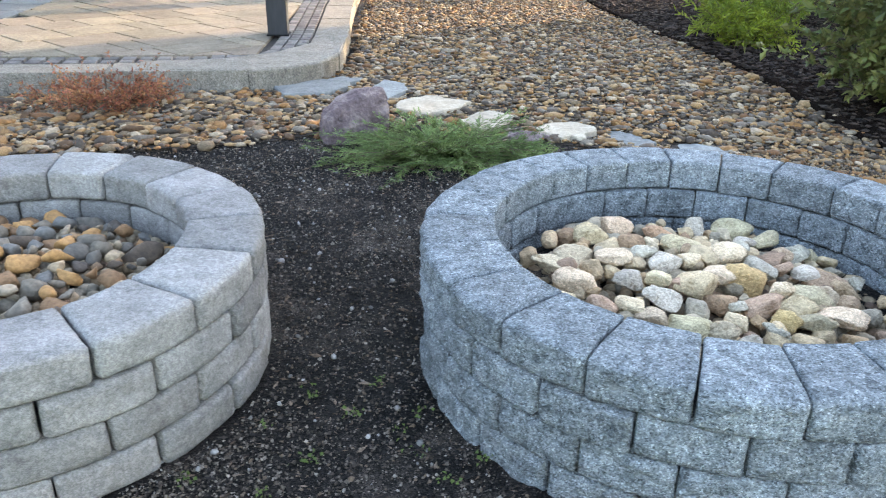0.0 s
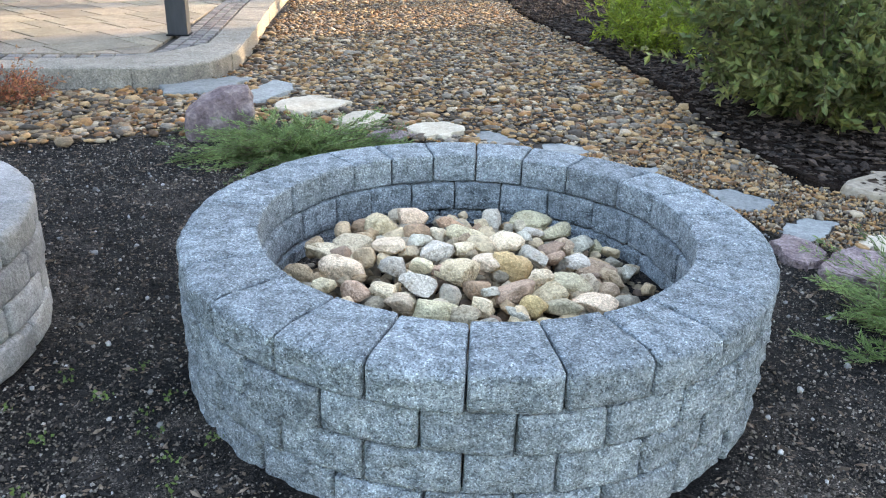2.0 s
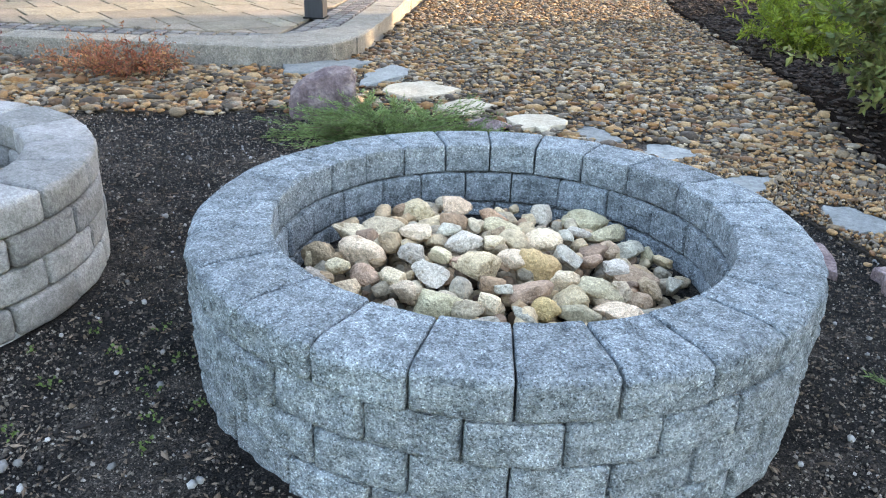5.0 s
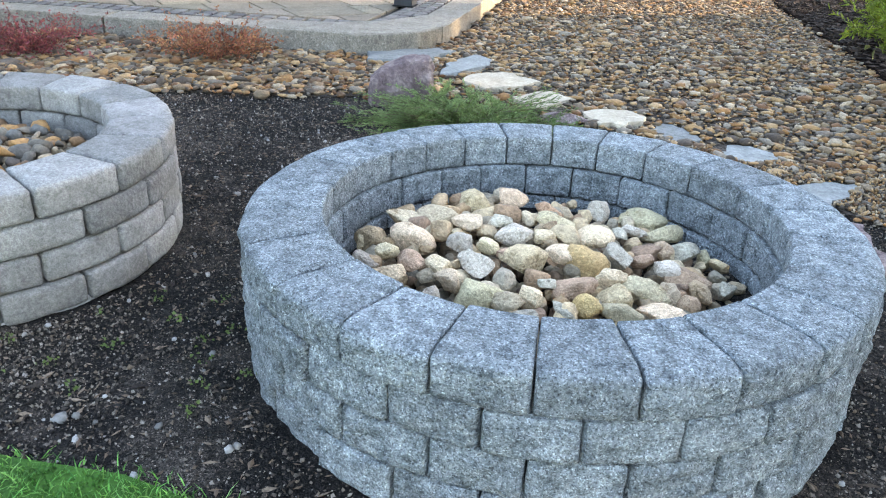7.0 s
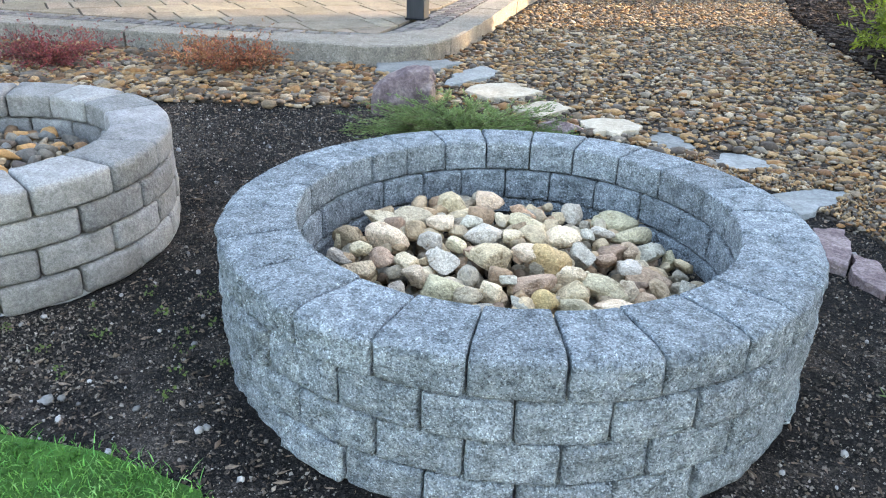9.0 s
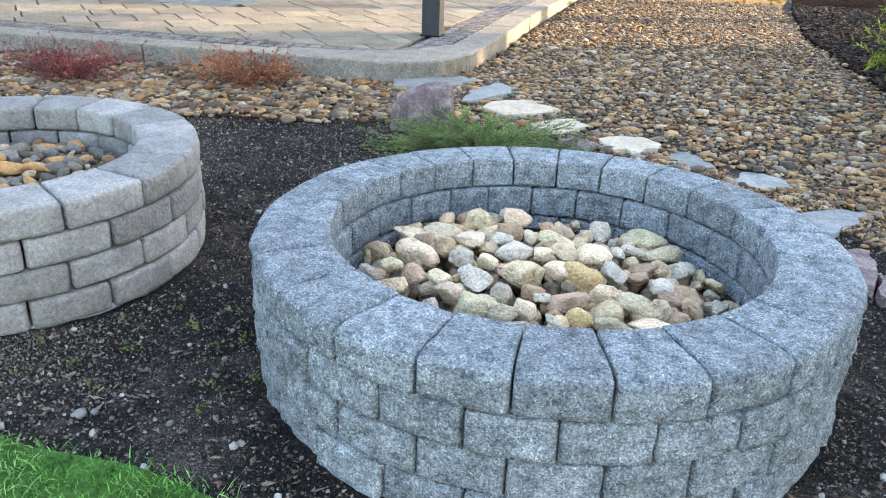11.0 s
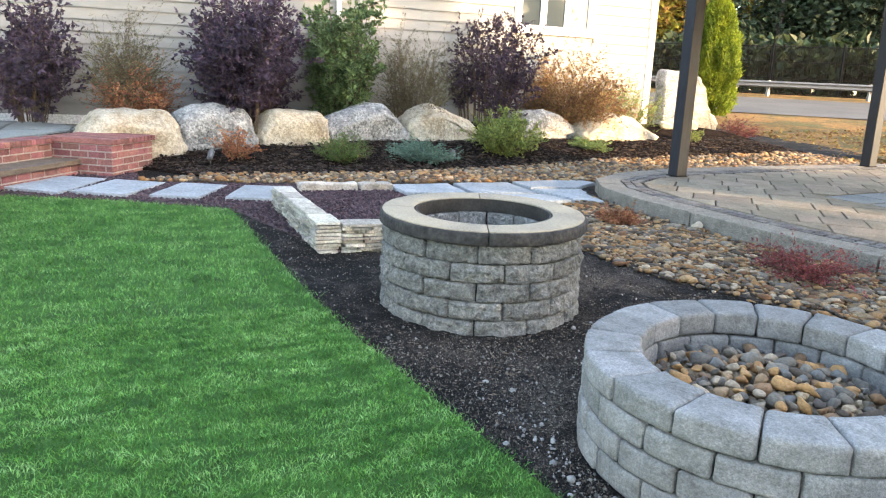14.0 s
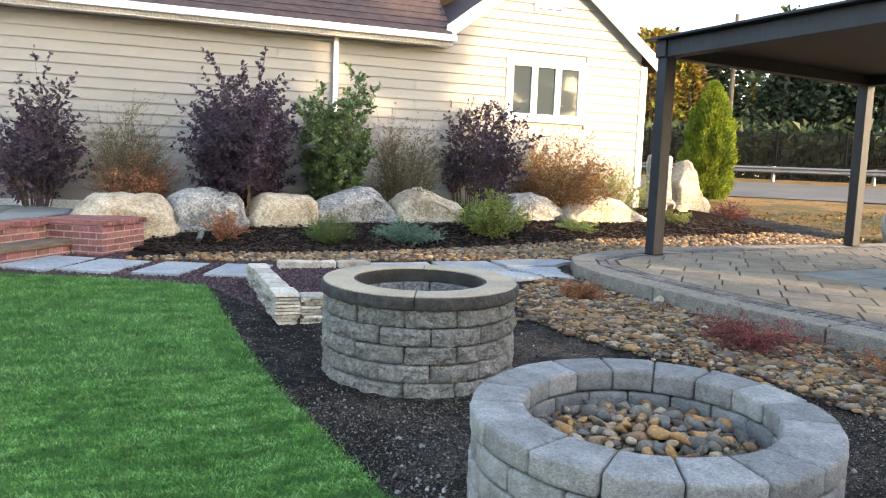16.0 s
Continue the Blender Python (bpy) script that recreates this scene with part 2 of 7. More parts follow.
def inside(poly, x, y):
    """Which points lie in a polygon."""
    x, y = np.asarray(x), np.asarray(y)
    c = np.zeros(x.shape, bool)
    k = len(poly)
    for i in range(k):
        (x0, y0), (x1, y1) = poly[i], poly[(i + 1) % k]
        t = ((y0 > y) != (y1 > y)) & (x < (x1 - x0) * (y - y0) / (y1 - y0 + 1e-12) + x0)
        c ^= t
    return c


def jitter_grid(x0, x1, y0, y1, step, r, jit=0.45):
    xs, ys = np.arange(x0, x1, step), np.arange(y0, y1, step)
    gx, gy = np.meshgrid(xs, ys)
    gx = gx + (np.arange(len(ys)) % 2)[:, None] * step / 2
    return (gx + r.uniform(-jit, jit, gx.shape) * step).ravel(), (gy + r.uniform(-jit, jit, gy.shape) * step).ravel()


def sheet(name, poly, lift, step, material, wave=0.0, edge=0.0):
    """A thin layer that follows the ground inside an outline, closed down at its rim."""
    bm = bmesh.new()
    vs = [bm.verts.new((x, y, 0)) for x, y in poly]
    bm.faces.new(vs)
    x0, x1 = min(p[0] for p in poly), max(p[0] for p in poly)
    y0, y1 = min(p[1] for p in poly), max(p[1] for p in poly)
    for axis, a, b in ((0, x0, x1), (1, y0, y1)):
        k = a + step
        while k < b - 1e-6:
            no = (1, 0, 0) if axis == 0 else (0, 1, 0)
            bmesh.ops.bisect_plane(bm, geom=bm.verts[:] + bm.edges[:] + bm.faces[:], plane_co=(k if axis == 0 else 0, k if axis == 1 else 0, 0), plane_no=no)
            k += step
    for v in bm.verts:
        v.co.z = float(land(v.co.x, v.co.y)) + lift + (wave * noise.noise(Vector((v.co.x * 2.3, v.co.y * 2.3, 1))) if wave else 0)
    rim = [e for e in bm.edges if e.is_boundary]
    ext = bmesh.ops.extrude_edge_only(bm, edges=rim)
    for g in ext["geom"]:
        if isinstance(g, bmesh.types.BMVert):
            g.co.z -= lift + 0.05
    bmesh.ops.recalc_face_normals(bm, faces=bm.faces[:])
    me = bpy.data.meshes.new(name)
    bm.to_mesh(me)
    bm.free()
    me.materials.append(material)
    return me


def slab_mesh(name, poly, thick, material, seed=0, bevel=0.012, rough=0.006, sub=3):
    """A flat stone of any outline with a worn edge, its top at z = 0."""
    r = np.random.default_rng(seed)
    pts = []
    k = len(poly)
    for i in range(k):
        a, b = np.array(poly[i], float), np.array(poly[(i + 1) % k], float)
        for s in range(sub):
            p = a + (b - a) * s / sub
            pts.append(p + r.normal(0, rough, 2))
    c = np.mean(pts, axis=0)
    n = len(pts)
    verts, faces = [], []
    rings = [(1.0, -thick), (1.0, -bevel * 1.2), (0.985, -bevel * 0.35), (0.955, 0.0)]
    size = max(np.ptp(np.array(pts)[:, 0]), np.ptp(np.array(pts)[:, 1]))
    for s, z in rings:
        k2 = 1 - (1 - s) * min(1.0, bevel * 60 / max(size, 0.01))
        for p in pts:
            q = c + (p - c) * k2
            verts.append((q[0], q[1], z + (r.normal(0, rough * 0.15) if z > -thick else 0)))
    for ring in range(len(rings) - 1):
        for i in range(n):
            j = (i + 1) % n
            faces.append((ring * n + i, ring * n + j, (ring + 1) * n + j, (ring + 1) * n + i))
    verts.append((c[0], c[1], 0.0))
    top = (len(rings) - 1) * n
    for i in range(n):
        faces.append((top + i, top + (i + 1) % n, len(verts) - 1))
    faces.append(tuple(reversed(range(n))))
    return mesh_of(name, verts, faces, material)


def tube(points, radii, sides=5):
    """A bent, tapered stem as arrays."""
    verts, faces = [], []
    for i, (p, r) in enumerate(zip(points, radii)):
        p = Vector(p)
        t = (Vector(points[min(i + 1, len(points) - 1)]) - Vector(points[max(i - 1, 0)])).normalized()
        a = t.orthogonal().normalized()
        b = t.cross(a)
        for s in range(sides):
            an = 2 * math.pi * s / sides
            verts.append(p + (a * math.cos(an) + b * math.sin(an)) * r)
        if i:
            for s in range(sides):
                k = (i - 1) * sides
                faces.append((k + s, k + (s + 1) % sides, k + sides + (s + 1) % sides))
                faces.append((k + s, k + sides + (s + 1) % sides, k + sides + s))
    return np.array([v[:] for v in verts]), np.array(faces)


def join(pieces):
    vs, fs, k = [], [], 0
    for v, f in pieces:
        vs.append(np.asarray(v))
        fs.append(np.asarray(f) + k)
        k += len(v)
    return np.concatenate(vs), np.concatenate(fs)


def leaves(places, ways, length, width, r, fold=0.25):
    """Leaves as folded diamonds of four triangles' worth of shape. places, ways: (n, 3)."""
    n = len(places)
    w = np.asarray(ways, float)
    w = w / np.maximum(np.linalg.norm(w, axis=1, keepdims=True), 1e-9)
    side = np.cross(w, r.normal(size=(n, 3)))
    side /= np.maximum(np.linalg.norm(side, axis=1, keepdims=True), 1e-9)
    up = np.cross(side, w)
    ln = (length * r.uniform(0.65, 1.3, n))[:, None]
    wd = (width * r.uniform(0.65, 1.3, n))[:, None]
    p = np.asarray(places)
    a = p
    b = p + w * ln * 0.45 + side * wd * 0.5 + up * wd * fold
    c = p + w * ln - up * wd * fold * 0.6
    d = p + w * ln * 0.45 - side * wd * 0.5 + up * wd * fold
    v = np.stack([a, b, c, d], 1).reshape(-1, 3)
    k = (np.arange(n) * 4)[:, None]
    f = np.concatenate([k + np.array([[0, 1, 2]]), k + np.array([[0, 2, 3]])], 0)
    return v, f

# ---- materials ----
M_SOIL = shade("dark_soil", [(0.004, 0.0037, 0.0036), (0.012, 0.0102, 0.0092), (0.085, 0.069, 0.056)], scale=1.3, rough=0.9, bump=1.0, fine=75, speck=0.8, grain=0.6, bump_dist=0.016, spec=0.12, rugged=0.78, grains=(420, 0.3, 0.06, 0.45, 3.5))
M_CRUMB = shade("soil_crumbs", [(0.8, 0.8, 0.8), (1.2, 1.2, 1.2)], scale=30, rough=0.85, bump=0.4, fine=120, island_ramp=[(0.014, 0.0122, 0.0113), (0.042, 0.034, 0.028), (0.092, 0.077, 0.064), (0.017, 0.0145, 0.013), (0.135, 0.114, 0.095), (0.042, 0.034, 0.029), (0.015, 0.0135, 0.013), (0.22, 0.195, 0.168), (0.065, 0.051, 0.041), (0.11, 0.081, 0.058), (0.27, 0.25, 0.22)], spec=0.2)
M_DRYCRUMB = shade("dry_soil_crumbs", [(0.8, 0.8, 0.8), (1.2, 1.2, 1.2)], scale=30, rough=0.9, bump=0.3, fine=120, island_ramp=[(0.05, 0.042, 0.035), (0.11, 0.093, 0.077), (0.03, 0.026, 0.022), (0.16, 0.14, 0.118), (0.075, 0.06, 0.047), (0.21, 0.19, 0.165)], spec=0.15)
M_SHRED = shade("bark_shreds", [(0.7, 0.7, 0.7), (1.2, 1.2, 1.2)], scale=60, rough=0.9, bump=0.3, fine=150, island_ramp=[(0.019, 0.014, 0.012), (0.048, 0.034, 0.024), (0.112, 0.077, 0.054), (0.029, 0.022, 0.017), (0.176, 0.131, 0.096), (0.014, 0.012, 0.011), (0.072, 0.053, 0.040)], spec=0.25)
M_GRIT = shade("pale_grit", [(0.8, 0.8, 0.8), (1.2, 1.2, 1.2)], scale=30, rough=0.9, bump=0.2, fine=120, island_ramp=[(0.082, 0.071, 0.060), (0.177, 0.160, 0.136), (0.048, 0.041, 0.034), (0.231, 0.218, 0.194), (0.109, 0.092, 0.071), (0.068, 0.061, 0.054), (0.150, 0.139, 0.129), (0.272, 0.258, 0.238)], spec=0.2)
M_CHIP = shade("grey_chips", [(0.12, 0.117, 0.113), (0.27, 0.262, 0.25)], scale=20, rough=0.85, fine=90, island=0.6)
M_MULCH = shade("bark_mulch", [(0.010, 0.008, 0.007), (0.024, 0.017, 0.014)], scale=6, rough=0.95, bump=1.0, fine=60, speck=0.5, bump_dist=0.02, spec=0.0)
M_BARK = shade("bark_chips", [(0.016, 0.012, 0.010), (0.05, 0.034, 0.026)], scale=30, rough=0.9, bump=0.5, fine=90, island=0.8, spec=0.2)
M_GRAVELBED = shade("gravel_floor", [(0.018, 0.014, 0.011), (0.06, 0.046, 0.035)], scale=14, rough=0.95, bump=1.0, fine=45, speck=0.5, bump_dist=0.02)
RIVER = [(0.223, 0.127, 0.055), (0.069, 0.053, 0.039), (0.307, 0.181, 0.081), (0.136, 0.110, 0.086), (0.154, 0.073, 0.031), (0.360, 0.284, 0.198), (0.090, 0.065, 0.044), (0.254, 0.127, 0.047), (0.201, 0.169, 0.132), (0.106, 0.059, 0.030), (0.350, 0.225, 0.114), (0.058, 0.042, 0.030), (0.233, 0.162, 0.092), (0.170, 0.122, 0.075), (0.286, 0.152, 0.058)]
M_RIVER = shade("river_pebbles", [(0.62, 0.61, 0.60), (1.1, 1.07, 1.03)], scale=35, rough=0.72, bump=0.25, fine=120, island_ramp=RIVER, spec=0.28)
M_PURPLE = shade("purple_crushed_stone", [(0.7, 0.7, 0.7), (1.2, 1.2, 1.2)], scale=40, rough=0.9, bump=0.3, fine=150, island_ramp=[(0.05, 0.028, 0.032), (0.09, 0.056, 0.062), (0.035, 0.023, 0.027), (0.15, 0.115, 0.118)])
M_LAWNBASE = shade("lawn_thatch", [(0.018, 0.06, 0.008), (0.04, 0.12, 0.016)], scale=5, rough=0.95, bump=0.8, fine=140, bump_dist=0.01)
M_GRASS = shade("grass_blades", [(0.032, 0.115, 0.020), (0.105, 0.262, 0.052), (0.215, 0.39, 0.135)], scale=5, rough=0.6, bump=0, fine=26, island=0.5, hue=0.018, translucent=0.25, rugged=0.8, span=(0.40, 0.63), stretch=(2.4, 0.9, 1))
M_DRYGRASS = shade("autumn_grass", [(0.155, 0.072, 0.015), (0.215, 0.105, 0.023), (0.11, 0.068, 0.015), (0.078, 0.075, 0.016)], scale=0.9, rough=0.95, bump=0.7, fine=25, bump_dist=0.03, grains=(22, 0.2, 0.12, 0.6, 1.35))
M_ASPHALT = shade("asphalt", [(0.068, 0.0624, 0.056), (0.104, 0.0944, 0.084)], scale=0.4, rough=0.9, bump=0.3, fine=60)
M_ROCKFACE = shade("grey_rock_face_concrete", [(0.094, 0.112, 0.121), (0.187, 0.214, 0.229), (0.266, 0.30, 0.317)], scale=26, rough=0.93, bump=1.0, fine=150, grain=0.36, vary=0.16, bump_dist=0.014, spec=0.2, rugged=0.8, span=(0.36, 0.64), edge=(0.45, 0.49, 0.51), edge_amount=0.9, grains=(430, 0.13, 0.075, 0.45, 1.8))
M_TUMBLED = shade("tumbled_grey_concrete", [(0.125, 0.121, 0.115), (0.188, 0.183, 0.175), (0.243, 0.238, 0.23)], scale=9, rough=0.92, bump=0.7, fine=90, grain=0.18, vary=0.2, hue=0.018, bump_dist=0.008, spec=0.2, rugged=0.8, edge=(0.34, 0.338, 0.33), edge_amount=0.8, grains=(420, 0.10, 0.05, 0.75, 1.2))
M_SPLIT = shade("split_face_concrete", [(0.09, 0.088, 0.082), (0.165, 0.162, 0.152), (0.245, 0.24, 0.226)], scale=22, rough=0.95, bump=1.0, fine=60, grain=0.3, vary=0.18, bump_dist=0.018, spec=0.2, rugged=0.75, edge=(0.31, 0.304, 0.286), edge_amount=0.5, grains=(300, 0.12, 0.08, 0.65, 1.3))
M_CAPTAN = shade("tan_cast_cap", [(0.225, 0.185, 0.135), (0.30, 0.245, 0.175), (0.36, 0.29, 0.195)], scale=3.2, rough=0.9, bump=0.25, fine=110, speck=0.15, vary=0.06)
M_CAPEDGE = shade("dark_chiselled_edge", [(0.022, 0.021, 0.021), (0.058, 0.054, 0.051)], scale=18, rough=0.95, bump=0.9, fine=50)
M_LINER = shade("black_steel_liner", [(0.02, 0.019, 0.018), (0.05, 0.045, 0.04)], scale=8, rough=0.75, bump=0.2, fine=70, metal=0.4)
PITSTONE = [(0.50, 0.38, 0.24), (0.40, 0.29, 0.18), (0.48, 0.375, 0.245), (0.29, 0.235, 0.168), (0.51, 0.41, 0.28), (0.31, 0.20, 0.125), (0.45, 0.34, 0.215), (0.29, 0.25, 0.19), (0.47, 0.335, 0.21), (0.36, 0.245, 0.145), (0.42, 0.345, 0.25), (0.53, 0.43, 0.30), (0.25, 0.165, 0.115), (0.39, 0.30, 0.20), (0.34, 0.29, 0.22), (0.46, 0.33, 0.22)]
M_PITSTONE = shade("river_cobbles", [(0.55, 0.55, 0.54), (0.98, 0.97, 0.95), (1.22, 1.19, 1.12)], scale=19, rough=0.86, bump=0.9, fine=95, vary=-1, speck=0.22, sparse=True, grain=0.18, island_ramp=PITSTONE, bump_dist=0.010, rugged=0.7)
BROWNSTONE = [(0.30, 0.225, 0.145), (0.10, 0.088, 0.074), (0.35, 0.19, 0.075), (0.17, 0.145, 0.115), (0.19, 0.105, 0.052), (0.085, 0.06, 0.042), (0.26, 0.165, 0.09), (0.115, 0.112, 0.105), (0.23, 0.12, 0.05), (0.07, 0.057, 0.047), (0.28, 0.22, 0.155), (0.15, 0.09, 0.05), (0.12, 0.102, 0.08), (0.20, 0.14, 0.085)]
M_BROWNSTONE = shade("brown_river_cobbles", [(0.72, 0.72, 0.72), (1.2, 1.17, 1.12)], scale=17, rough=0.7, bump=0.3, fine=90, vary=-1, island_ramp=BROWNSTONE)
M_CURB = shade("granite_curb", [(0.14, 0.124, 0.102), (0.245, 0.221, 0.184)], scale=11, rough=0.88, bump=0.8, fine=75, vary=0.1, bump_dist=0.014, rugged=0.74, grains=(230, 0.14, 0.08, 0.7, 1.25))
M_PAVER = shade("patio_pavers", [(0.148, 0.121, 0.09), (0.24, 0.20, 0.149)], scale=4, rough=0.85, bump=0.4, fine=60, speck=0.3, vary=0.2, hue=0.012, rugged=0.7)
M_PAVERBLUE = shade("blue_grey_pavers", [(0.12, 0.135, 0.145), (0.18, 0.195, 0.20)], scale=3, rough=0.85, bump=0.3, fine=70, speck=0.2, vary=0.1)
M_JOINT = shade("joint_sand", [(0.018, 0.016, 0.015), (0.045, 0.04, 0.035)], scale=20, rough=0.95, bump=0.4)
M_SETT = shade("small_dark_setts", [(0.075, 0.07, 0.07), (0.16, 0.145, 0.135)], scale=9, rough=0.85, bump=0.4, fine=80, vary=0.3, hue=0.03)
M_POST = shade("black_painted_timber", [(0.009, 0.0105, 0.0145), (0.017, 0.0195, 0.0255)], scale=3, rough=0.55, bump=0.08, fine=40, stretch=(1, 1, 0.15), spec=0.35)
M_SIDING = shade("cream_lap_siding", [(0.228, 0.219, 0.201), (0.255, 0.246, 0.227)], scale=1.2, rough=0.65, bump=0.05, fine=30, stretch=(1, 0.4, 3), vary=0.03, grain=0.05)
M_WHITE = shade("white_trim_paint", [(0.72, 0.71, 0.69), (0.80, 0.79, 0.77)], scale=2, rough=0.55, bump=0.06, fine=40)
M_SHINGLE = shade("brown_roof_shingles", [(0.035, 0.023, 0.023), (0.075, 0.048, 0.043)], scale=4, rough=0.95, bump=0.7, fine=45, island=0.3)
M_BRICK = shade("red_clay_brick", [(0.15, 0.057, 0.053), (0.235, 0.098, 0.088)], scale=9, rough=0.9, bump=0.45, fine=70, speck=0.2, vary=0.34, hue=0.014)
M_MORTAR = shade("pale_mortar", [(0.25, 0.205, 0.18), (0.33, 0.28, 0.245)], scale=20, rough=0.95, bump=0.4)
M_TREAD = shade("brown_stone_tread", [(0.085, 0.062, 0.045), (0.15, 0.112, 0.08)], scale=7, rough=0.85, bump=0.5, fine=50, stretch=(1, 1, 3))
M_BLUESTONE = shade("bluestone_slab", [(0.205, 0.222, 0.232), (0.29, 0.305, 0.313)], scale=3, rough=0.8, bump=0.2, fine=40, speck=0.05, vary=0.1)
M_TERRACE = shade("terrace_flagstone", [(0.115, 0.13, 0.128), (0.175, 0.19, 0.183)], scale=2, rough=0.85, bump=0.3, fine=40, vary=0.12)
M_FIELD = shade("fieldstone", [(0.20, 0.175, 0.145), (0.42, 0.38, 0.32)], scale=7, rough=0.9, bump=0.6, fine=50, speck=0.2, vary=0.2, hue=0.01)
M_LEDGE = shade("stacked_ledge_stone", [(0.22, 0.20, 0.165), (0.42, 0.385, 0.32)], scale=11, rough=0.92, bump=0.7, fine=60, speck=0.2, vary=0.38, hue=0.02, rugged=0.7)
M_BOULDER_TAN = shade("tan_boulder", [(0.20, 0.15, 0.095), (0.36, 0.305, 0.225), (0.43, 0.38, 0.30)], scale=2.4, rough=0.9, bump=0.8, fine=22, grain=0.16, bump_dist=0.03, rugged=0.72, edge=(0.52, 0.48, 0.41), edge_amount=0.5, grains=(60, 0.12, 0.08, 0.75, 1.2))
M_BOULDER_GREY = shade("grey_boulder", [(0.10, 0.10, 0.098), (0.24, 0.238, 0.23), (0.37, 0.36, 0.34)], scale=5.0, rough=0.92, bump=1.0, fine=26, bump_dist=0.035, rugged=0.75, edge=(0.46, 0.45, 0.43), edge_amount=0.5, grains=(55, 0.16, 0.10, 0.6, 1.3))
M_FLAG = shade("pale_step_stone", [(0.30, 0.25, 0.185), (0.42, 0.36, 0.275)], scale=9, rough=0.88, bump=0.5, fine=50, speck=0.15, grain=0.18, vary=0.1)
M_FLAGTAN = shade("tan_flat_rock", [(0.19, 0.15, 0.108), (0.29, 0.238, 0.18)], scale=5, rough=0.9, bump=0.6, fine=40, grain=0.2, rugged=0.7)
M_FLAGGREY = shade("grey_step_stone", [(0.135, 0.142, 0.137), (0.22, 0.227, 0.218)], scale=8, rough=0.88, bump=0.5, fine=50, speck=0.15, grain=0.2, vary=0.14)
M_PLUMDARK = shade("dark_plum_quartzite", [(0.075, 0.052, 0.055), (0.14, 0.10, 0.10), (0.25, 0.195, 0.18)], scale=9, rough=0.85, bump=0.8, fine=60, bump_dist=0.02, rugged=0.72, grain=0.2)
M_PLUMROCK = shade("plum_quartzite", [(0.10, 0.066, 0.067), (0.18, 0.132, 0.131), (0.29, 0.228, 0.215)], scale=9, rough=0.85, bump=0.8, fine=60, bump_dist=0.02, rugged=0.72, grain=0.2, grains=(180, 0.15, 0.08, 0.75, 1.25))
M_STEM = shade("twigs", [(0.06, 0.042, 0.03), (0.13, 0.09, 0.06)], scale=20, rough=0.9, bump=0.2)
M_TRUNK = shade("bark", [(0.05, 0.04, 0.032), (0.12, 0.10, 0.08)], scale=6, rough=0.95, bump=0.8, stretch=(1, 1, 0.2), bump_dist=0.03)


def leafy(name, dark, light, hue=0.02, amount=0.4):
    return shade(name, [dark, light], scale=2.5, rough=0.55, bump=0, fine=8, island=amount, hue=hue, translucent=0.3, spec=0.3)


L_PURPLE = leafy("purple_leaves", (0.0308, 0.0224, 0.03606), (0.0868, 0.0532, 0.08154), 0.02)
L_DOGWOOD = leafy("dogwood_leaves", (0.048, 0.084, 0.0336), (0.144, 0.21, 0.078), 0.02)
L_GREEN = leafy("green_leaves", (0.0405, 0.08775, 0.0243), (0.1013, 0.1755, 0.0405))
L_DARKGREEN = leafy("yew_needles", (0.012, 0.035, 0.014), (0.03, 0.07, 0.03))
L_BROADLEAF = leafy("broad_green_leaves", (0.042, 0.06, 0.018), (0.15, 0.165, 0.052), 0.035)
L_JUNIPER = leafy("juniper_sprays", (0.075, 0.12, 0.035), (0.20, 0.275, 0.10), 0.015)
L_BLUEJUNIPER = leafy("blue_juniper_sprays", (0.06, 0.12, 0.09), (0.14, 0.22, 0.17), 0.015)
L_GOLD = leafy("golden_shrub_leaves", (0.105, 0.15, 0.036), (0.26, 0.30, 0.085), 0.025)
L_ARBOR = leafy("arborvitae_sprays", (0.09, 0.135, 0.015), (0.24, 0.29, 0.03), 0.015)
L_RUST = leafy("rust_leaves", (0.20, 0.07, 0.035), (0.36, 0.16, 0.08), 0.02)
L_RED = leafy("red_barberry_leaves", (0.13, 0.025, 0.03), (0.26, 0.07, 0.06), 0.02)
L_RUSTTAN = leafy("rust_tan_foliage", (0.17, 0.085, 0.035), (0.34, 0.20, 0.085), 0.035)
L_TAN = leafy("dry_tan_foliage", (0.18, 0.13, 0.06), (0.34, 0.24, 0.13), 0.03)
L_WISP = leafy("sparse_olive_foliage", (0.069, 0.07475, 0.0345), (0.1725, 0.1495, 0.0805), 0.04)
L_LITTER = leafy("fallen_leaves", (0.16, 0.08, 0.025), (0.34, 0.22, 0.07), 0.03)
L_FARWOODS = leafy("far_woods_foliage", (0.03, 0.045, 0.026), (0.085, 0.11, 0.055), 0.03)
L_AUTUMN = leafy("autumn_canopy", (0.16, 0.14, 0.025), (0.34, 0.22, 0.05), 0.05)
L_WOODS = leafy("dark_woods_foliage", (0.018, 0.03, 0.012), (0.05, 0.07, 0.028), 0.03)
L_WEED = leafy("weed_leaves", (0.045, 0.085, 0.02), (0.095, 0.15, 0.04), 0.02)
M_RAIL = shade("galvanised_rail", [(0.091, 0.0945, 0.098), (0.133, 0.1365, 0.14)], scale=3, rough=0.6, bump=0.05, metal=0.2)
M_FENCE = shade("black_fence", [(0.005, 0.005, 0.0055), (0.009, 0.009, 0.010)], scale=5, rough=0.8, bump=0.05, spec=0.1)
M_GREYMETAL = shade("grey_lamp_metal", [(0.10, 0.10, 0.10), (0.16, 0.16, 0.16)], scale=20, rough=0.5, bump=0.05, metal=0.5)

M_GLASS = bpy.data.materials.new("window_glass")
M_GLASS.use_nodes = True
gl = M_GLASS.node_tree.nodes["Principled BSDF"]
gl.inputs["Base Color"].default_value = (0.04, 0.05, 0.055, 1)
gl.inputs["Roughness"].default_value, gl.inputs["Specular IOR Level"].default_value = 0.04, 0.45

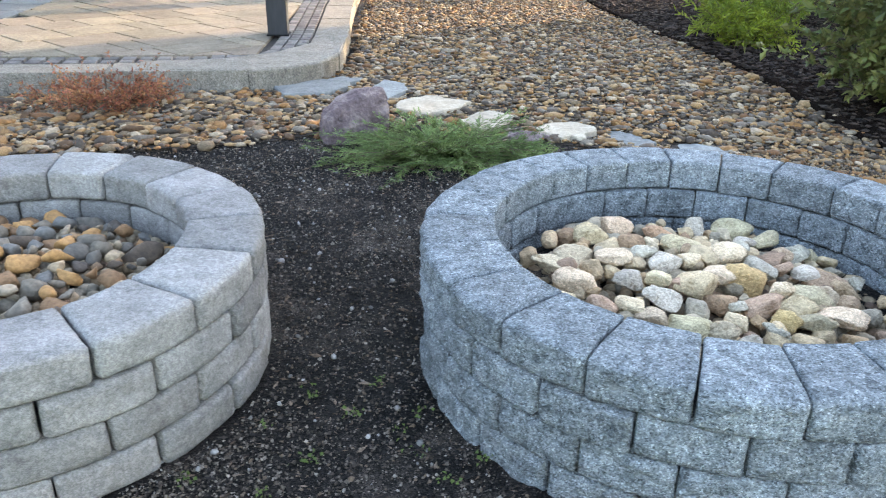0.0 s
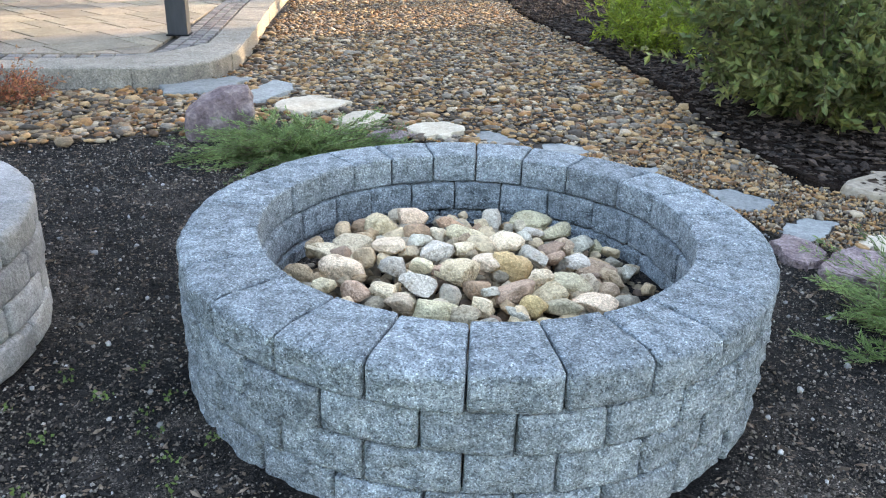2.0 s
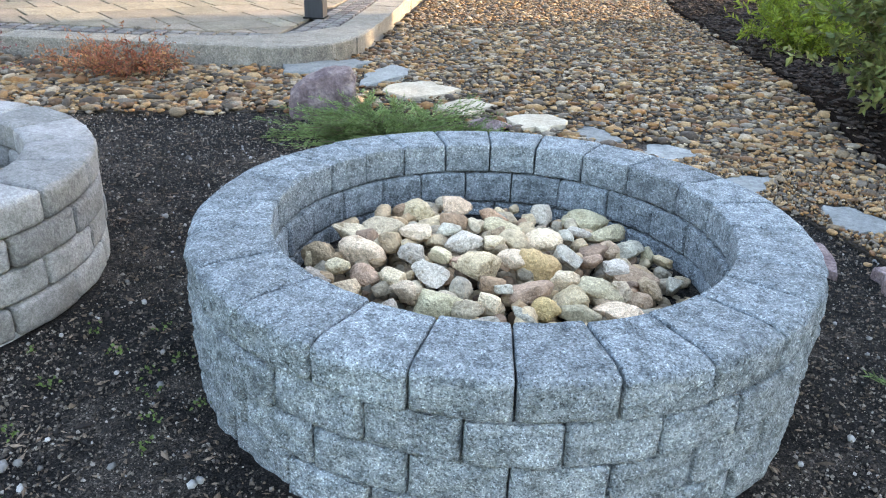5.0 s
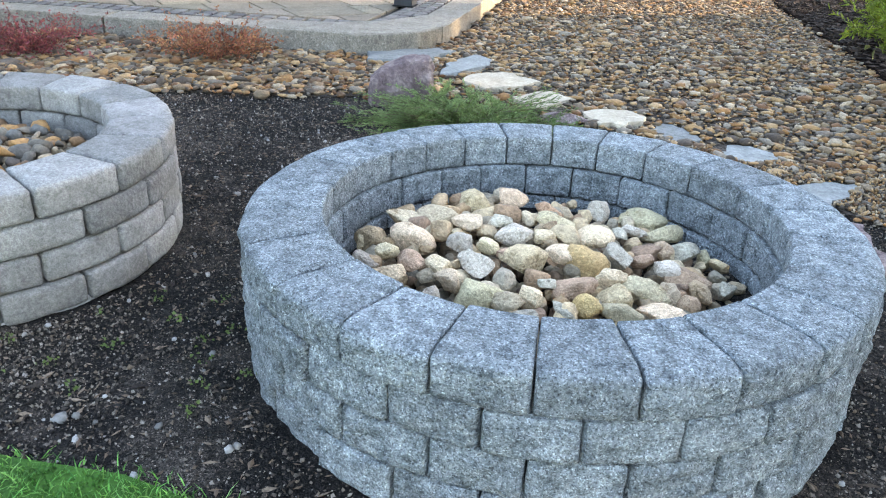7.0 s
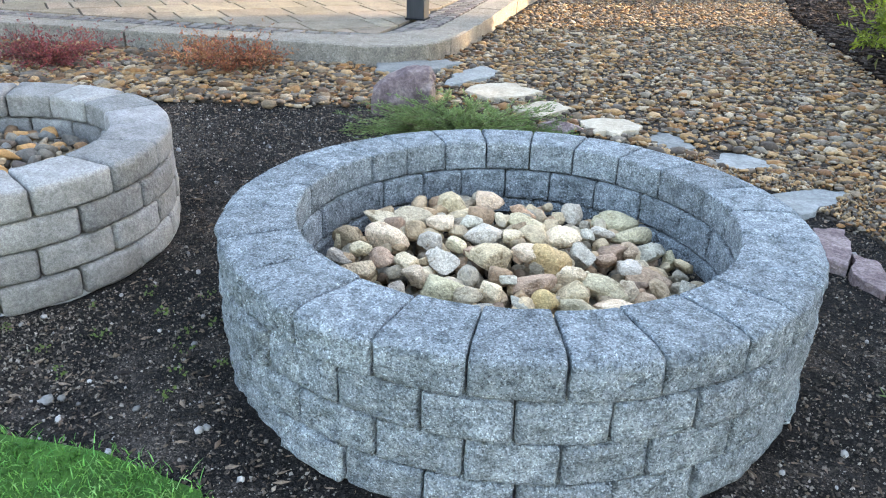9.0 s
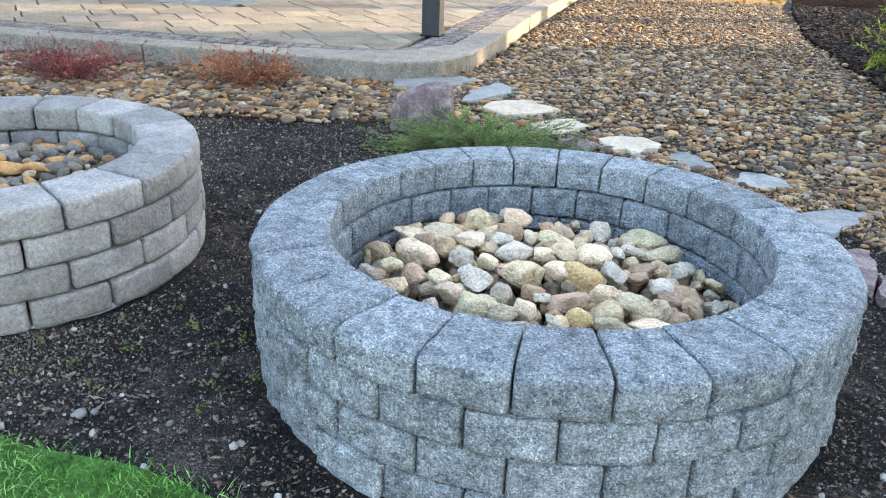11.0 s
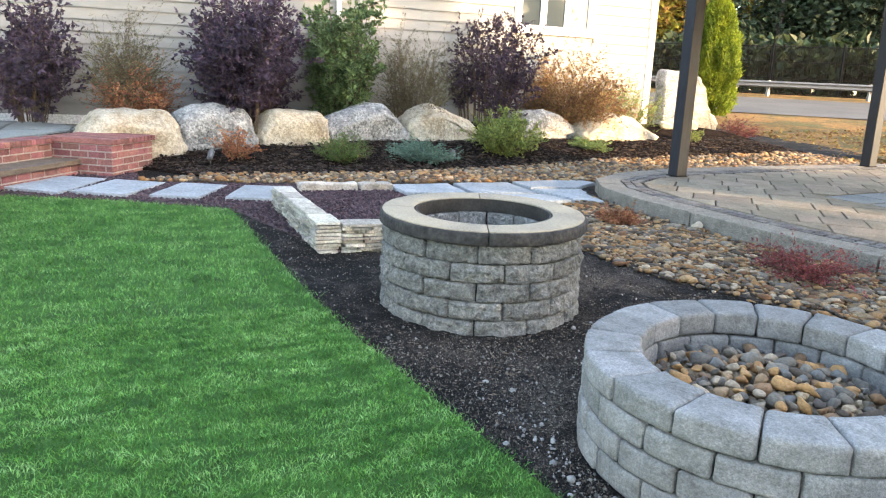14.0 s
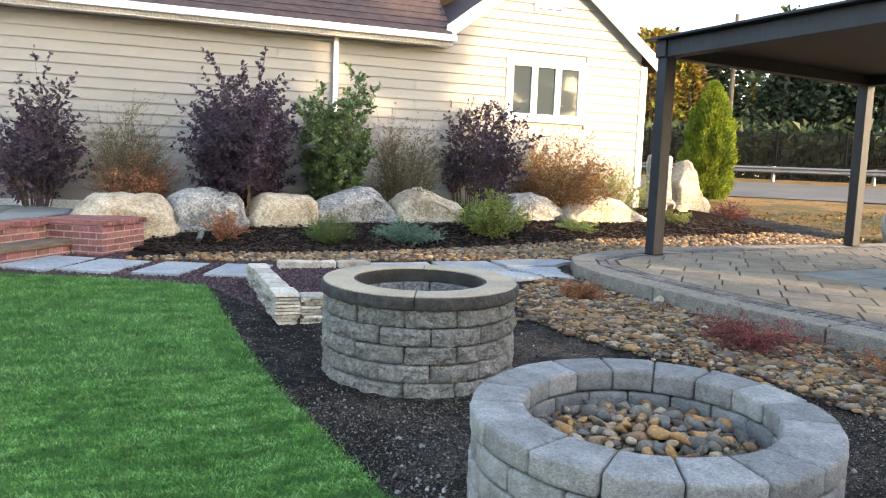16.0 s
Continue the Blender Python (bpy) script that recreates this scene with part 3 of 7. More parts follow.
# ---- the ground ----
PIT_A, PIT_B, PIT_C = (0.727, 1.915), (-1.13, 1.776), (-3.10, 1.55)
LAWN = [(-6.55, -2.15), (-7.1, -1.55), (-6.62, -0.4), (-6.06, 0.53), (-5.1, 0.56), (-4.1, 0.6), (-2.83, 0.68), (-2.1, 0.78), (-1.3, 0.89), (-0.67, 0.96), (-0.2, 0.98), (0.05, 1.02), (0.33, 1.0), (0.6, 0.75), (0.9, 0.2), (1.4, -1.0), (1.6, -4.0), (-2.0, -5.0), (-3.0, -2.45)]
PATIO = [(-1.25, 4.92), (-1.0, 5.03), (-0.82, 5.25), (-0.74, 5.6), (-0.78, 6.3), (-0.86, 7.2), (-0.95, 8.2), (-1.02, 9.4), (-1.15, 11.75), (-4.3, 11.55), (-7.65, 11.3), (-7.55, 9.2), (-7.48, 7.6), (-7.35, 6.2), (-7.08, 5.25), (-6.66, 4.64), (-6.1, 4.36), (-5.3, 4.29), (-3.9, 4.42), (-2.6, 4.68)]
GRAVEL = [(-5.6, 3.6), (-5.0, 3.05), (-4.1, 2.85), (-3.25, 2.98), (-2.2, 3.42), (-1.45, 3.66), (-0.9, 3.85), (-0.4, 4.2), (0.2, 4.05), (0.9, 3.85), (1.5, 3.55), (1.85, 3.2), (2.1, 2.75), (2.45, 2.45), (3.4, 1.9), (3.4, 2.75), (2.82, 3.12), (2.45, 3.5), (2.36, 4.2), (2.34, 5.5), (2.1, 7.2), (1.78, 9.4), (1.6, 12.5), (-0.9, 12.5), (-1.0, 11.6), (-0.9, 9.0), (-0.7, 6.0), (-0.9, 5.0), (-1.4, 4.85), (-2.7, 4.6), (-4.0, 4.35), (-5.3, 4.2), (-6.2, 4.3)]
BAND = [(-7.75, -0.25), (-8.1, 0.5), (-8.15, 2.6), (-8.5, 4.3), (-8.9, 6.2), (-9.1, 8.5), (-9.3, 11.0), (-7.7, 11.2), (-7.6, 9.0), (-7.45, 6.2), (-7.2, 5.0), (-7.3, 3.8), (-7.35, 1.8)]
MULCH = [(-8.7, -0.25), (-8.05, 0.4), (-8.1, 2.6), (-8.45, 4.3), (-8.85, 6.2), (-9.05, 8.5), (-9.3, 10.9), (-10.6, 12.2), (-11.9, 12.0), (-11.9, -4.5), (-9.9, -4.5), (-9.6, -0.6)]
MULCH_EAST = [(3.5, 2.0), (3.4, 2.8), (2.84, 3.15), (2.48, 3.52), (2.39, 4.2), (2.37, 5.5), (2.12, 7.2), (1.8, 9.4), (1.75, 12.4), (2.0, 18.0), (8.0, 18.0), (8.0, 2.0)]
PURPLE = [(-8.55, -0.75), (-8.35, -0.2), (-7.72, -0.2), (-7.3, 1.8), (-7.2, 2.3), (-4.5, 2.3), (-4.45, 1.0), (-5.9, 0.62), (-6.1, 0.5), (-6.65, -0.42), (-7.1, -1.5)]


def axis_steps(lo, hi, fine_lo, fine_hi, fine):
    mid = list(np.arange(fine_lo, fine_hi, fine))
    out, s, x = [], fine, fine_lo
    while x > lo:
        s *= 1.35
        x -= s
        out.append(max(x, lo))
    left = out[::-1]
    out, s, x = [], fine, mid[-1]
    while x < hi:
        s *= 1.35
        x += s
        out.append(min(x, hi))
    return np.array(left + mid + out)


gx = axis_steps(-600, 600, -5.5, 3.2, 0.045)
gy = axis_steps(-600, 600, 0.4, 4.6, 0.045)
GX, GY = np.meshgrid(gx, gy)
GZ = land(GX, GY)
near = smooth_step(-7, -5, GX) * smooth_step(4.2, 3, GX) * smooth_step(-0.5, 0.7, GY) * smooth_step(5.5, 4.2, GY)
lump = np.array([noise.noise(Vector((a * 1.7, b * 1.7, 3))) * 0.018 + noise.noise(Vector((a * 7, b * 7, 8))) * 0.010 + noise.noise(Vector((a * 19, b * 19, 5))) * 0.007 if w > 0 else 0.0 for a, b, w in zip(GX.ravel(), GY.ravel(), near.ravel())]).reshape(GX.shape)
GZ = GZ + lump * near - 0.004
ny, nx = GX.shape
idx = np.arange(nx * ny).reshape(ny, nx)
q = np.stack([idx[:-1, :-1], idx[:-1, 1:], idx[1:, 1:], idx[1:, :-1]], -1).reshape(-1, 4)
ground_tris = np.concatenate([q[:, [0, 1, 2]], q[:, [0, 2, 3]]])
thing("ground", fast_mesh("ground", np.stack([GX, GY, GZ], -1).reshape(-1, 3), ground_tris, M_SOIL), "dark bare garden soil with crumbs and small stones", "ground", kind="structure")


def soil_z(x, y):
    return float(land(x, y)) + noise.noise(Vector((x * 1.7, y * 1.7, 3))) * 0.018 + noise.noise(Vector((x * 7, y * 7, 8))) * 0.010 - 0.004


thing("lawn", sheet("lawn", LAWN, 0.012, 0.5, M_LAWNBASE), "bright green close-mown lawn beside the soil bed", "lawn", kind="structure")
thing("mulch_bed", sheet("mulch_bed", MULCH, 0.03, 0.4, M_MULCH, wave=0.03), "dark bark mulch on the bank below the boulders", "mulch bed", kind="structure")
thing("mulch_bed_east", sheet("mulch_bed_east", MULCH_EAST, 0.03, 0.5, M_MULCH, wave=0.04), "dark bark mulch under leafy shrubs", "mulch bed", kind="structure")
thing("gravel_bed", sheet("gravel_bed", GRAVEL, 0.008, 0.5, M_GRAVELBED, wave=0.0), "gritty brown floor under river pebbles", "gravel bed", kind="structure")
thing("gravel_band", sheet("gravel_band", BAND, 0.010, 0.5, M_GRAVELBED), "gritty brown floor under a pebble strip", "gravel bed", kind="structure")
thing("crushed_stone_bed", sheet("crushed_stone_bed", PURPLE, 0.006, 0.5, M_PURPLE), "purple crushed stone between the stepping slabs", "gravel bed", kind="structure")
STREET = [(-0.7071, 0.7071), (0.7071, 0.7071)]


def street_strip(name, u0, u1, lift, material, label):
    """A strip along the street, from u0 to u1 away from the yard."""
    (ux, uy), (vx, vy) = STREET
    rows = np.arange(-60, 61, 6.0)
    cols = np.linspace(u0, u1, 4)
    verts = [(ux * u + vx * w, uy * u + vy * w, float(land(ux * u + vx * w, uy * u + vy * w)) + lift) for w in rows for u in cols]
    c = len(cols)
    faces = [(r * c + k, r * c + k + 1, (r + 1) * c + k + 1, (r + 1) * c + k) for r in range(len(rows) - 1) for k in range(c - 1)]
    return thing(name, mesh_of(name, verts, faces, material), label, name, kind="structure")


GRASSLAND = [(-9.35, 11.2), (-1.2, 12.0), (1.6, 12.6), (2.2, 18.3), (12, 22.0), (40, 40), (0, 60), (-40, 40), (-40, 12), (-12.2, 12.4), (-10.6, 12.3)]
thing("autumn_grass", sheet("autumn_grass", GRASSLAND, 0.015, 3.0, M_DRYGRASS), "sunlit yellow-brown autumn grass strewn with leaves", "grass", kind="structure")
street_strip("road", 24.0, 35.0, 0.035, M_ASPHALT, "grey asphalt street in low sun")

STEPS = [  # outline, grey or pale
    ([(-1.12, 5.01), (-1.0, 5.13), (-0.69, 5.29), (-0.55, 5.3), (-0.62, 5.03), (-0.74, 4.82), (-1.01, 4.75)], True),
    ([(-0.51, 4.92), (-0.41, 5.27), (-0.28, 5.17), (-0.24, 4.97), (-0.37, 4.65), (-0.46, 4.57)], True),
    ([(-0.32, 4.52), (-0.21, 4.78), (-0.06, 4.84), (0.16, 4.7), (0.04, 4.49), (-0.1, 4.35)], False),
    ([(0.07, 4.27), (0.18, 4.44), (0.27, 4.49), (0.41, 4.38), (0.32, 4.13), (0.2, 4.08)], False),
    ([(0.49, 4.13), (0.6, 4.28), (0.76, 4.28), (0.86, 4.16), (0.73, 3.98), (0.64, 3.95)], False),
    ([(0.87, 4.05), (0.93, 4.2), (1.03, 4.17), (1.12, 3.99), (1.03, 3.85)], True),
    ([(1.16, 3.93), (1.32, 4.08), (1.48, 3.99), (1.49, 3.9), (1.35, 3.77), (1.23, 3.79)], True),
    ([(1.5, 3.53), (1.67, 3.69), (1.8, 3.71), (1.75, 3.51), (1.6, 3.29), (1.55, 3.37)], True),
    ([(1.92, 3.38), (2.05, 3.41), (2.17, 3.3), (2.22, 3.22), (2.12, 3.11), (2.02, 3.06), (1.95, 3.15)], True),
    ([(2.08, 2.89), (2.18, 2.98), (2.28, 3.04), (2.4, 2.99), (2.29, 2.85), (2.2, 2.76), (2.15, 2.75), (2.07, 2.81)], True),
    ([(2.3, 2.71), (2.46, 2.85), (2.51, 2.84), (2.58, 2.73), (2.49, 2.59), (2.38, 2.66)], False)]
PLUMS = [
    [(1.63, 3.12), (1.74, 3.16), (1.76, 2.97), (1.72, 2.77), (1.65, 2.84)],
    [(1.75, 2.91), (1.85, 2.85), (1.82, 2.6), (1.74, 2.71)],
    [(1.97, 2.68), (2.04, 2.76), (2.12, 2.7), (2.13, 2.57), (2.09, 2.52), (2.0, 2.45), (1.95, 2.52)],
    [(2.04, 2.45), (2.14, 2.56), (2.25, 2.63), (2.35, 2.57), (2.37, 2.42), (2.3, 2.28), (2.17, 2.3), (2.02, 2.38)]]

# river pebbles: uncountable, one layer of real stones
r = np.random.default_rng(3)
px, py = jitter_grid(-6.4, 3.4, 1.8, 12.5, 0.031, r)
ok = inside(GRAVEL, px + r.normal(0, 0.05, px.shape), py + r.normal(0, 0.05, py.shape)) & ~inside(PATIO, px, py)
ok &= (px - PIT_A[0]) ** 2 + (py - PIT_A[1]) ** 2 > 0.80 ** 2
for c, _ in STEPS:
    ok &= ~inside(c, px, py)
for c in PLUMS:
    ok &= ~inside(c, px, py)
px, py = px[ok], py[ok]
far = np.hypot(px - 0.6, py) > 3.9
for name, sel, level in (("river_pebbles", ~far, ICO2), ("river_pebbles_mid", far & (py < 7.2), ICO1), ("river_pebbles_far", py >= 7.2, OCTA)):
    n = int(sel.sum())
    big = np.clip(r.lognormal(-3.54, 0.48, n), 0.013, 0.095)[:, None]
    big = big * (1.0 - 0.40 * smooth_step(0.6, 1.6, px[sel]) * smooth_step(4.2, 3.2, py[sel]) + 0.22 * smooth_step(-0.4, -1.4, px[sel]))[:, None]
    sz = big * np.stack([r.uniform(1.0, 1.6, n), r.uniform(0.7, 1.0, n), r.uniform(0.32, 0.55, n)], 1)
    pos = np.stack([px[sel], py[sel], land(px[sel], py[sel]) + 0.012 + r.uniform(0, 0.016, n)], 1)
    v, f = scatter(level, pos, sz, r, 0.15 if level is ICO2 else 0.13)
    thing(name, fast_mesh(name, v, f, M_RIVER), "tan, brown and grey rounded river pebbles", "pebbles", kind="stuff")
gxx, gyy = jitter_grid(0.9, 3.4, 1.9, 3.9, 0.0165, r)
ok = inside(GRAVEL, gxx, gyy)
for c, _ in STEPS:
    ok &= ~inside(c, gxx, gyy)
for c in PLUMS:
    ok &= ~inside(c, gxx, gyy)
gxx, gyy = gxx[ok], gyy[ok]
n = len(gxx)
v, f = scatter(OCTA, np.stack([gxx, gyy, land(gxx, gyy) + 0.012 + r.uniform(0, 0.012, n)], 1), np.clip(r.lognormal(-4.1, 0.3, n), 0.01, 0.03)[:, None] * r.uniform(0.7, 1.2, (n, 3)), r, 0.25)
thing("pea_gravel", fast_mesh("pea_gravel", v, f, M_RIVER), "fine brown and grey pea gravel among the pebbles", "gravel", kind="stuff")
bx, by = jitter_grid(-9.4, -7.0, -0.6, 11.2, 0.06, r)
ok = inside(BAND, bx, by)
bx, by = bx[ok], by[ok]
n = len(bx)
sz = np.clip(r.lognormal(-2.8, 0.3, n), 0.03, 0.12)[:, None] * np.stack([r.uniform(0.9, 1.3, n), r.uniform(0.8, 1.05, n), r.uniform(0.5, 0.8, n)], 1)
v, f = scatter(ICO1, np.stack([bx, by, land(bx, by) + 0.025], 1), sz, r, 0.13)
thing("pebble_band", fast_mesh("pebble_band", v, f, M_RIVER), "strip of tan and brown river pebbles below the mulch", "pebbles", kind="stuff")
bx, by = jitter_grid(-8.6, -4.4, -1.6, 2.4, 0.035, r)
ok = inside(PURPLE, bx, by)
bx, by = bx[ok], by[ok]
n = len(bx)
sz = r.uniform(0.02, 0.05, (n, 3)) * np.array([1, 1, 0.7])
v, f = scatter(OCTA, np.stack([bx, by, land(bx, by) + 0.014], 1), sz, r, 0.2)
thing("crushed_stone", fast_mesh("crushed_stone", v, f, M_PURPLE, smooth=False), "small sharp purple crushed stone", "crushed stone", kind="stuff")

# crumbs of soil and grey chips over the bare bed
cx, cy = np.append(r.uniform(-2.6, 2.9, 100000), r.uniform(-5.6, -2.6, 14000)), np.append(r.uniform(0.7, 4.2, 100000), r.uniform(0.6, 3.6, 14000))
ok = ~inside(LAWN, cx, cy) & ~inside(GRAVEL, cx, cy)
for p, rad in ((PIT_A, 0.8), (PIT_B, 0.67), (PIT_C, 0.58)):
    ok &= (cx - p[0]) ** 2 + (cy - p[1]) ** 2 > rad ** 2
cx, cy = np.append(cx[ok], r.normal(-1.35, 0.35, 150)), np.append(cy[ok], r.normal(1.06, 0.05, 150))
cz = np.array([soil_z(a, b) for a, b in zip(cx, cy)])
chip = r.uniform(size=len(cx)) < 0.013
chip[-150:] = True
n = int((~chip).sum())
sz = np.clip(r.lognormal(-5.0, 0.42, n), 0.004, 0.014)[:, None] * r.uniform(0.7, 1.3, (n, 3))
v, f = scatter(OCTA, np.stack([cx, cy, cz + 0.002], 1)[~chip], sz, r, 0.45)
thing("soil_crumbs", fast_mesh("soil_crumbs", v, f, M_CRUMB, smooth=False), "loose dark crumbs of soil and bark", "soil crumbs", kind="stuff")
n = int(chip.sum())
sz = np.clip(r.lognormal(-4.85, 0.55, n), 0.004, 0.028)[:, None] * r.uniform(0.7, 1.3, (n, 3))
v, f = scatter(ICO1, np.stack([cx, cy, cz + 0.004], 1)[chip], sz, r, 0.2)
thing("stone_chips", fast_mesh("stone_chips", v, f, M_CHIP), "small pale grey stone chips in the soil", "stone chips", kind="stuff")

# drier, paler crumbs where the bed is trodden
dx, dy = np.append(r.normal(-0.75, 0.35, 9000), r.normal(1.85, 0.35, 7000)), np.append(r.normal(1.25, 0.22, 9000), r.normal(1.15, 0.25, 7000))
ok = ~inside(LAWN, dx, dy) & ~inside(GRAVEL, dx, dy)
for p, rad in ((PIT_A, 0.8), (PIT_B, 0.67)):
    ok &= (dx - p[0]) ** 2 + (dy - p[1]) ** 2 > rad ** 2
dx, dy = dx[ok], dy[ok]
n = len(dx)
v, f = scatter(OCTA, np.stack([dx, dy, [soil_z(a, b) + 0.003 for a, b in zip(dx, dy)]], 1), np.clip(r.lognormal(-5.35, 0.4, n), 0.003, 0.010)[:, None] * r.uniform(0.7, 1.3, (n, 3)), r, 0.45)
thing("dry_crumbs", fast_mesh("dry_crumbs", v, f, M_DRYCRUMB, smooth=False), "dry grey-brown crumbs on trodden soil", "soil crumbs", kind="stuff")

# pale grit, washed out in patches
ex, ey = r.uniform(-2.9, 2.9, 150000), r.uniform(0.55, 3.6, 150000)
ok = ~inside(LAWN, ex, ey) & ~inside(GRAVEL, ex, ey)
for p, rad in ((PIT_A, 0.78), (PIT_B, 0.66), (PIT_C, 0.57)):
    ok &= (ex - p[0]) ** 2 + (ey - p[1]) ** 2 > rad ** 2
ex, ey = ex[ok], ey[ok]
wash = np.array([noise.noise(Vector((a * 2.1, b * 2.1, 31))) + 0.5 * noise.noise(Vector((a * 7.0, b * 7.0, 12))) for a, b in zip(ex, ey)])
ok = r.uniform(-0.35, 0.95, len(ex)) < wash + 0.25 * smooth_step(1.9, 1.1, ey)
ex, ey = ex[ok], ey[ok]
n = len(ex)
v, f = scatter(OCTA, np.stack([ex, ey, [soil_z(a, b) + 0.003 for a, b in zip(ex, ey)]], 1), np.clip(r.lognormal(-5.75, 0.42, n), 0.0018, 0.007)[:, None] * r.uniform(0.7, 1.3, (n, 3)), r, 0.4)
thing("pale_grit", fast_mesh("pale_grit", v, f, M_GRIT, smooth=False), "fine pale grey and tan grit washed out of the soil", "grit", kind="stuff")

# shreds of bark and root in the soil
n = 26000
hx, hy = r.uniform(-2.9, 2.9, n), r.uniform(0.6, 3.9, n)
ok = ~inside(LAWN, hx, hy) & ~inside(GRAVEL, hx, hy)
for p, rad in ((PIT_A, 0.79), (PIT_B, 0.67), (PIT_C, 0.58)):
    ok &= (hx - p[0]) ** 2 + (hy - p[1]) ** 2 > rad ** 2
hx, hy = hx[ok], hy[ok]
n = len(hx)
v, f = scatter(OCTA, np.stack([hx, hy, [soil_z(a, b) + 0.003 for a, b in zip(hx, hy)]], 1), np.clip(r.lognormal(-4.2, 0.5, n), 0.006, 0.05)[:, None] * np.stack([np.ones(n), r.uniform(0.15, 0.4, n), r.uniform(0.12, 0.3, n)], 1), r, 0.25)
thing("bark_shreds", fast_mesh("bark_shreds", v, f, M_SHRED, smooth=False), "dark brown shreds of bark and root in the soil", "bark shreds", kind="stuff")

# bark chips on the mulch
for name, poly, box, count in (("bark_chips", MULCH, (-10.4, -8.0, -0.6, 10.5), 15000), ("bark_chips_east", MULCH_EAST, (1.7, 4.4, 2.0, 13.0), 19000)):
    a, b = r.uniform(box[0], box[1], count), r.uniform(box[2], box[3], count)
    ok = inside(poly, a, b)
    a, b = a[ok], b[ok]
    n = len(a)
    sz = np.clip(r.lognormal(-3.4, 0.45, n), 0.012, 0.09)[:, None] * np.stack([r.uniform(1, 1.8, n), r.uniform(0.4, 0.8, n), r.uniform(0.25, 0.5, n)], 1)
    v, f = scatter(OCTA, np.stack([a, b, land(a, b) + 0.035 + r.uniform(-0.005, 0.025, n)], 1), sz, r, 0.25)
    thing(name, fast_mesh(name, v, f, M_BARK, smooth=False), "shredded dark brown bark chips", "bark chips", kind="stuff")

# grass blades, denser near the walk
gpl = []
for x0, x1, y0, y1, count, h in ((-3.2, 0.6, -0.9, 1.05, 110000, 0.018), (-7.2, -3.2, -2.3, 0.75, 62000, 0.026), (-3.2, -0.6, -2.0, -0.9, 18000, 0.024)):
    a, b = r.uniform(x0, x1, count), r.uniform(y0, y1, count)
    ok = inside(LAWN, a + r.normal(0, 0.02, count), b + r.normal(0, 0.02, count))
    a, b = a[ok], b[ok]
    gpl.append(np.stack([a, b, land(a, b) + 0.010, np.full(len(a), h)], 1))
gpl = np.concatenate(gpl)
n = len(gpl)
patch = np.array([0.6 * noise.noise(Vector((a * 3.1, b * 3.1, 0))) + noise.noise(Vector((a * 13, b * 13, 4))) for a, b in gpl[:, :2]])
hgt = gpl[:, 3] * r.uniform(0.6, 1.35, n) * (1 + 0.45 * patch)
ang = r.uniform(0, 2 * np.pi, n)
lean = r.normal(0, 0.8, (n, 2)) + np.stack([patch, -patch], 1) * 0.5
wd = 0.0017 + 0.0012 * (gpl[:, 3] > 0.026)
sx, sy = np.cos(ang) * wd, np.sin(ang) * wd
base = gpl[:, :3]
mid = base + np.stack([lean[:, 0] * hgt * 0.35, lean[:, 1] * hgt * 0.35, hgt * 0.6], 1)
tip = base + np.stack([lean[:, 0] * hgt, lean[:, 1] * hgt, hgt], 1)
off = np.stack([sx, sy, np.zeros(n)], 1)
v = np.stack([base - off, base + off, mid - off * 0.8, mid + off * 0.8, tip], 1).reshape(-1, 3)
k = (np.arange(n) * 5)[:, None]
f = np.concatenate([k + np.array([[0, 1, 3]]), k + np.array([[0, 3, 2]]), k + np.array([[2, 3, 4]])])
thing("grass", fast_mesh("grass", v, f, M_GRASS, smooth=False), "short bright green grass blades of a mown lawn", "grass", kind="stuff")

# leaf litter over the autumn grass
count = 9000
a, b = r.uniform(-13, 2.0, count), r.uniform(11.0, 26.0, count) 
ok = inside(GRASSLAND, a, b)
a, b = a[ok], b[ok]
n = len(a)
v, f = leaves(np.stack([a, b, land(a, b) + 0.03], 1), np.stack([r.normal(0, 1, n), r.normal(0, 1, n), r.normal(0, 0.35, n)], 1), 0.09, 0.06, r)
thing("fallen_leaves", fast_mesh("fallen_leaves", v, f, L_LITTER, smooth=False), "brown and yellow fallen leaves on the grass", "leaf litter", kind="stuff")

# ---- the three round fire pits ----
def wedge_mesh(name, r_in, r_out, step, gap, height, material, seed, radius, rough, face, seg, roll=0.0):
    """A block of a ring, centred on the +x axis, its bottom at z = 0."""
    mid = (r_in + r_out) / 2
    v, faces = block((mid * step - gap, r_out - r_in, height - 0.004), seg, radius, rough, seed, 13.0, face)
    out = []
    for x, y, z in v:
        rad = mid - y
        t = x / mid
        rr = rad
        out_by = max(0.0, rad - (r_out - 0.045)) / 0.045
        z -= roll * out_by ** 1.5 * max(0.0, 2 * z / height)
        out.append((rr * math.cos(t), rr * math.sin(t), z + height / 2))
    faces = [tuple(reversed(f)) for f in faces]
    me = mesh_of(name, out, faces, material, smooth=True)
    return me


def joints_round(known, usual):
    """Joint angles of a course: those given, and the rest of the circle shared out evenly."""
    known = list(known)
    left = 360 - (known[-1] - known[0])
    k = max(1, round(left / usual))
    return known + [known[-1] + left * i / k for i in range(1, k)]


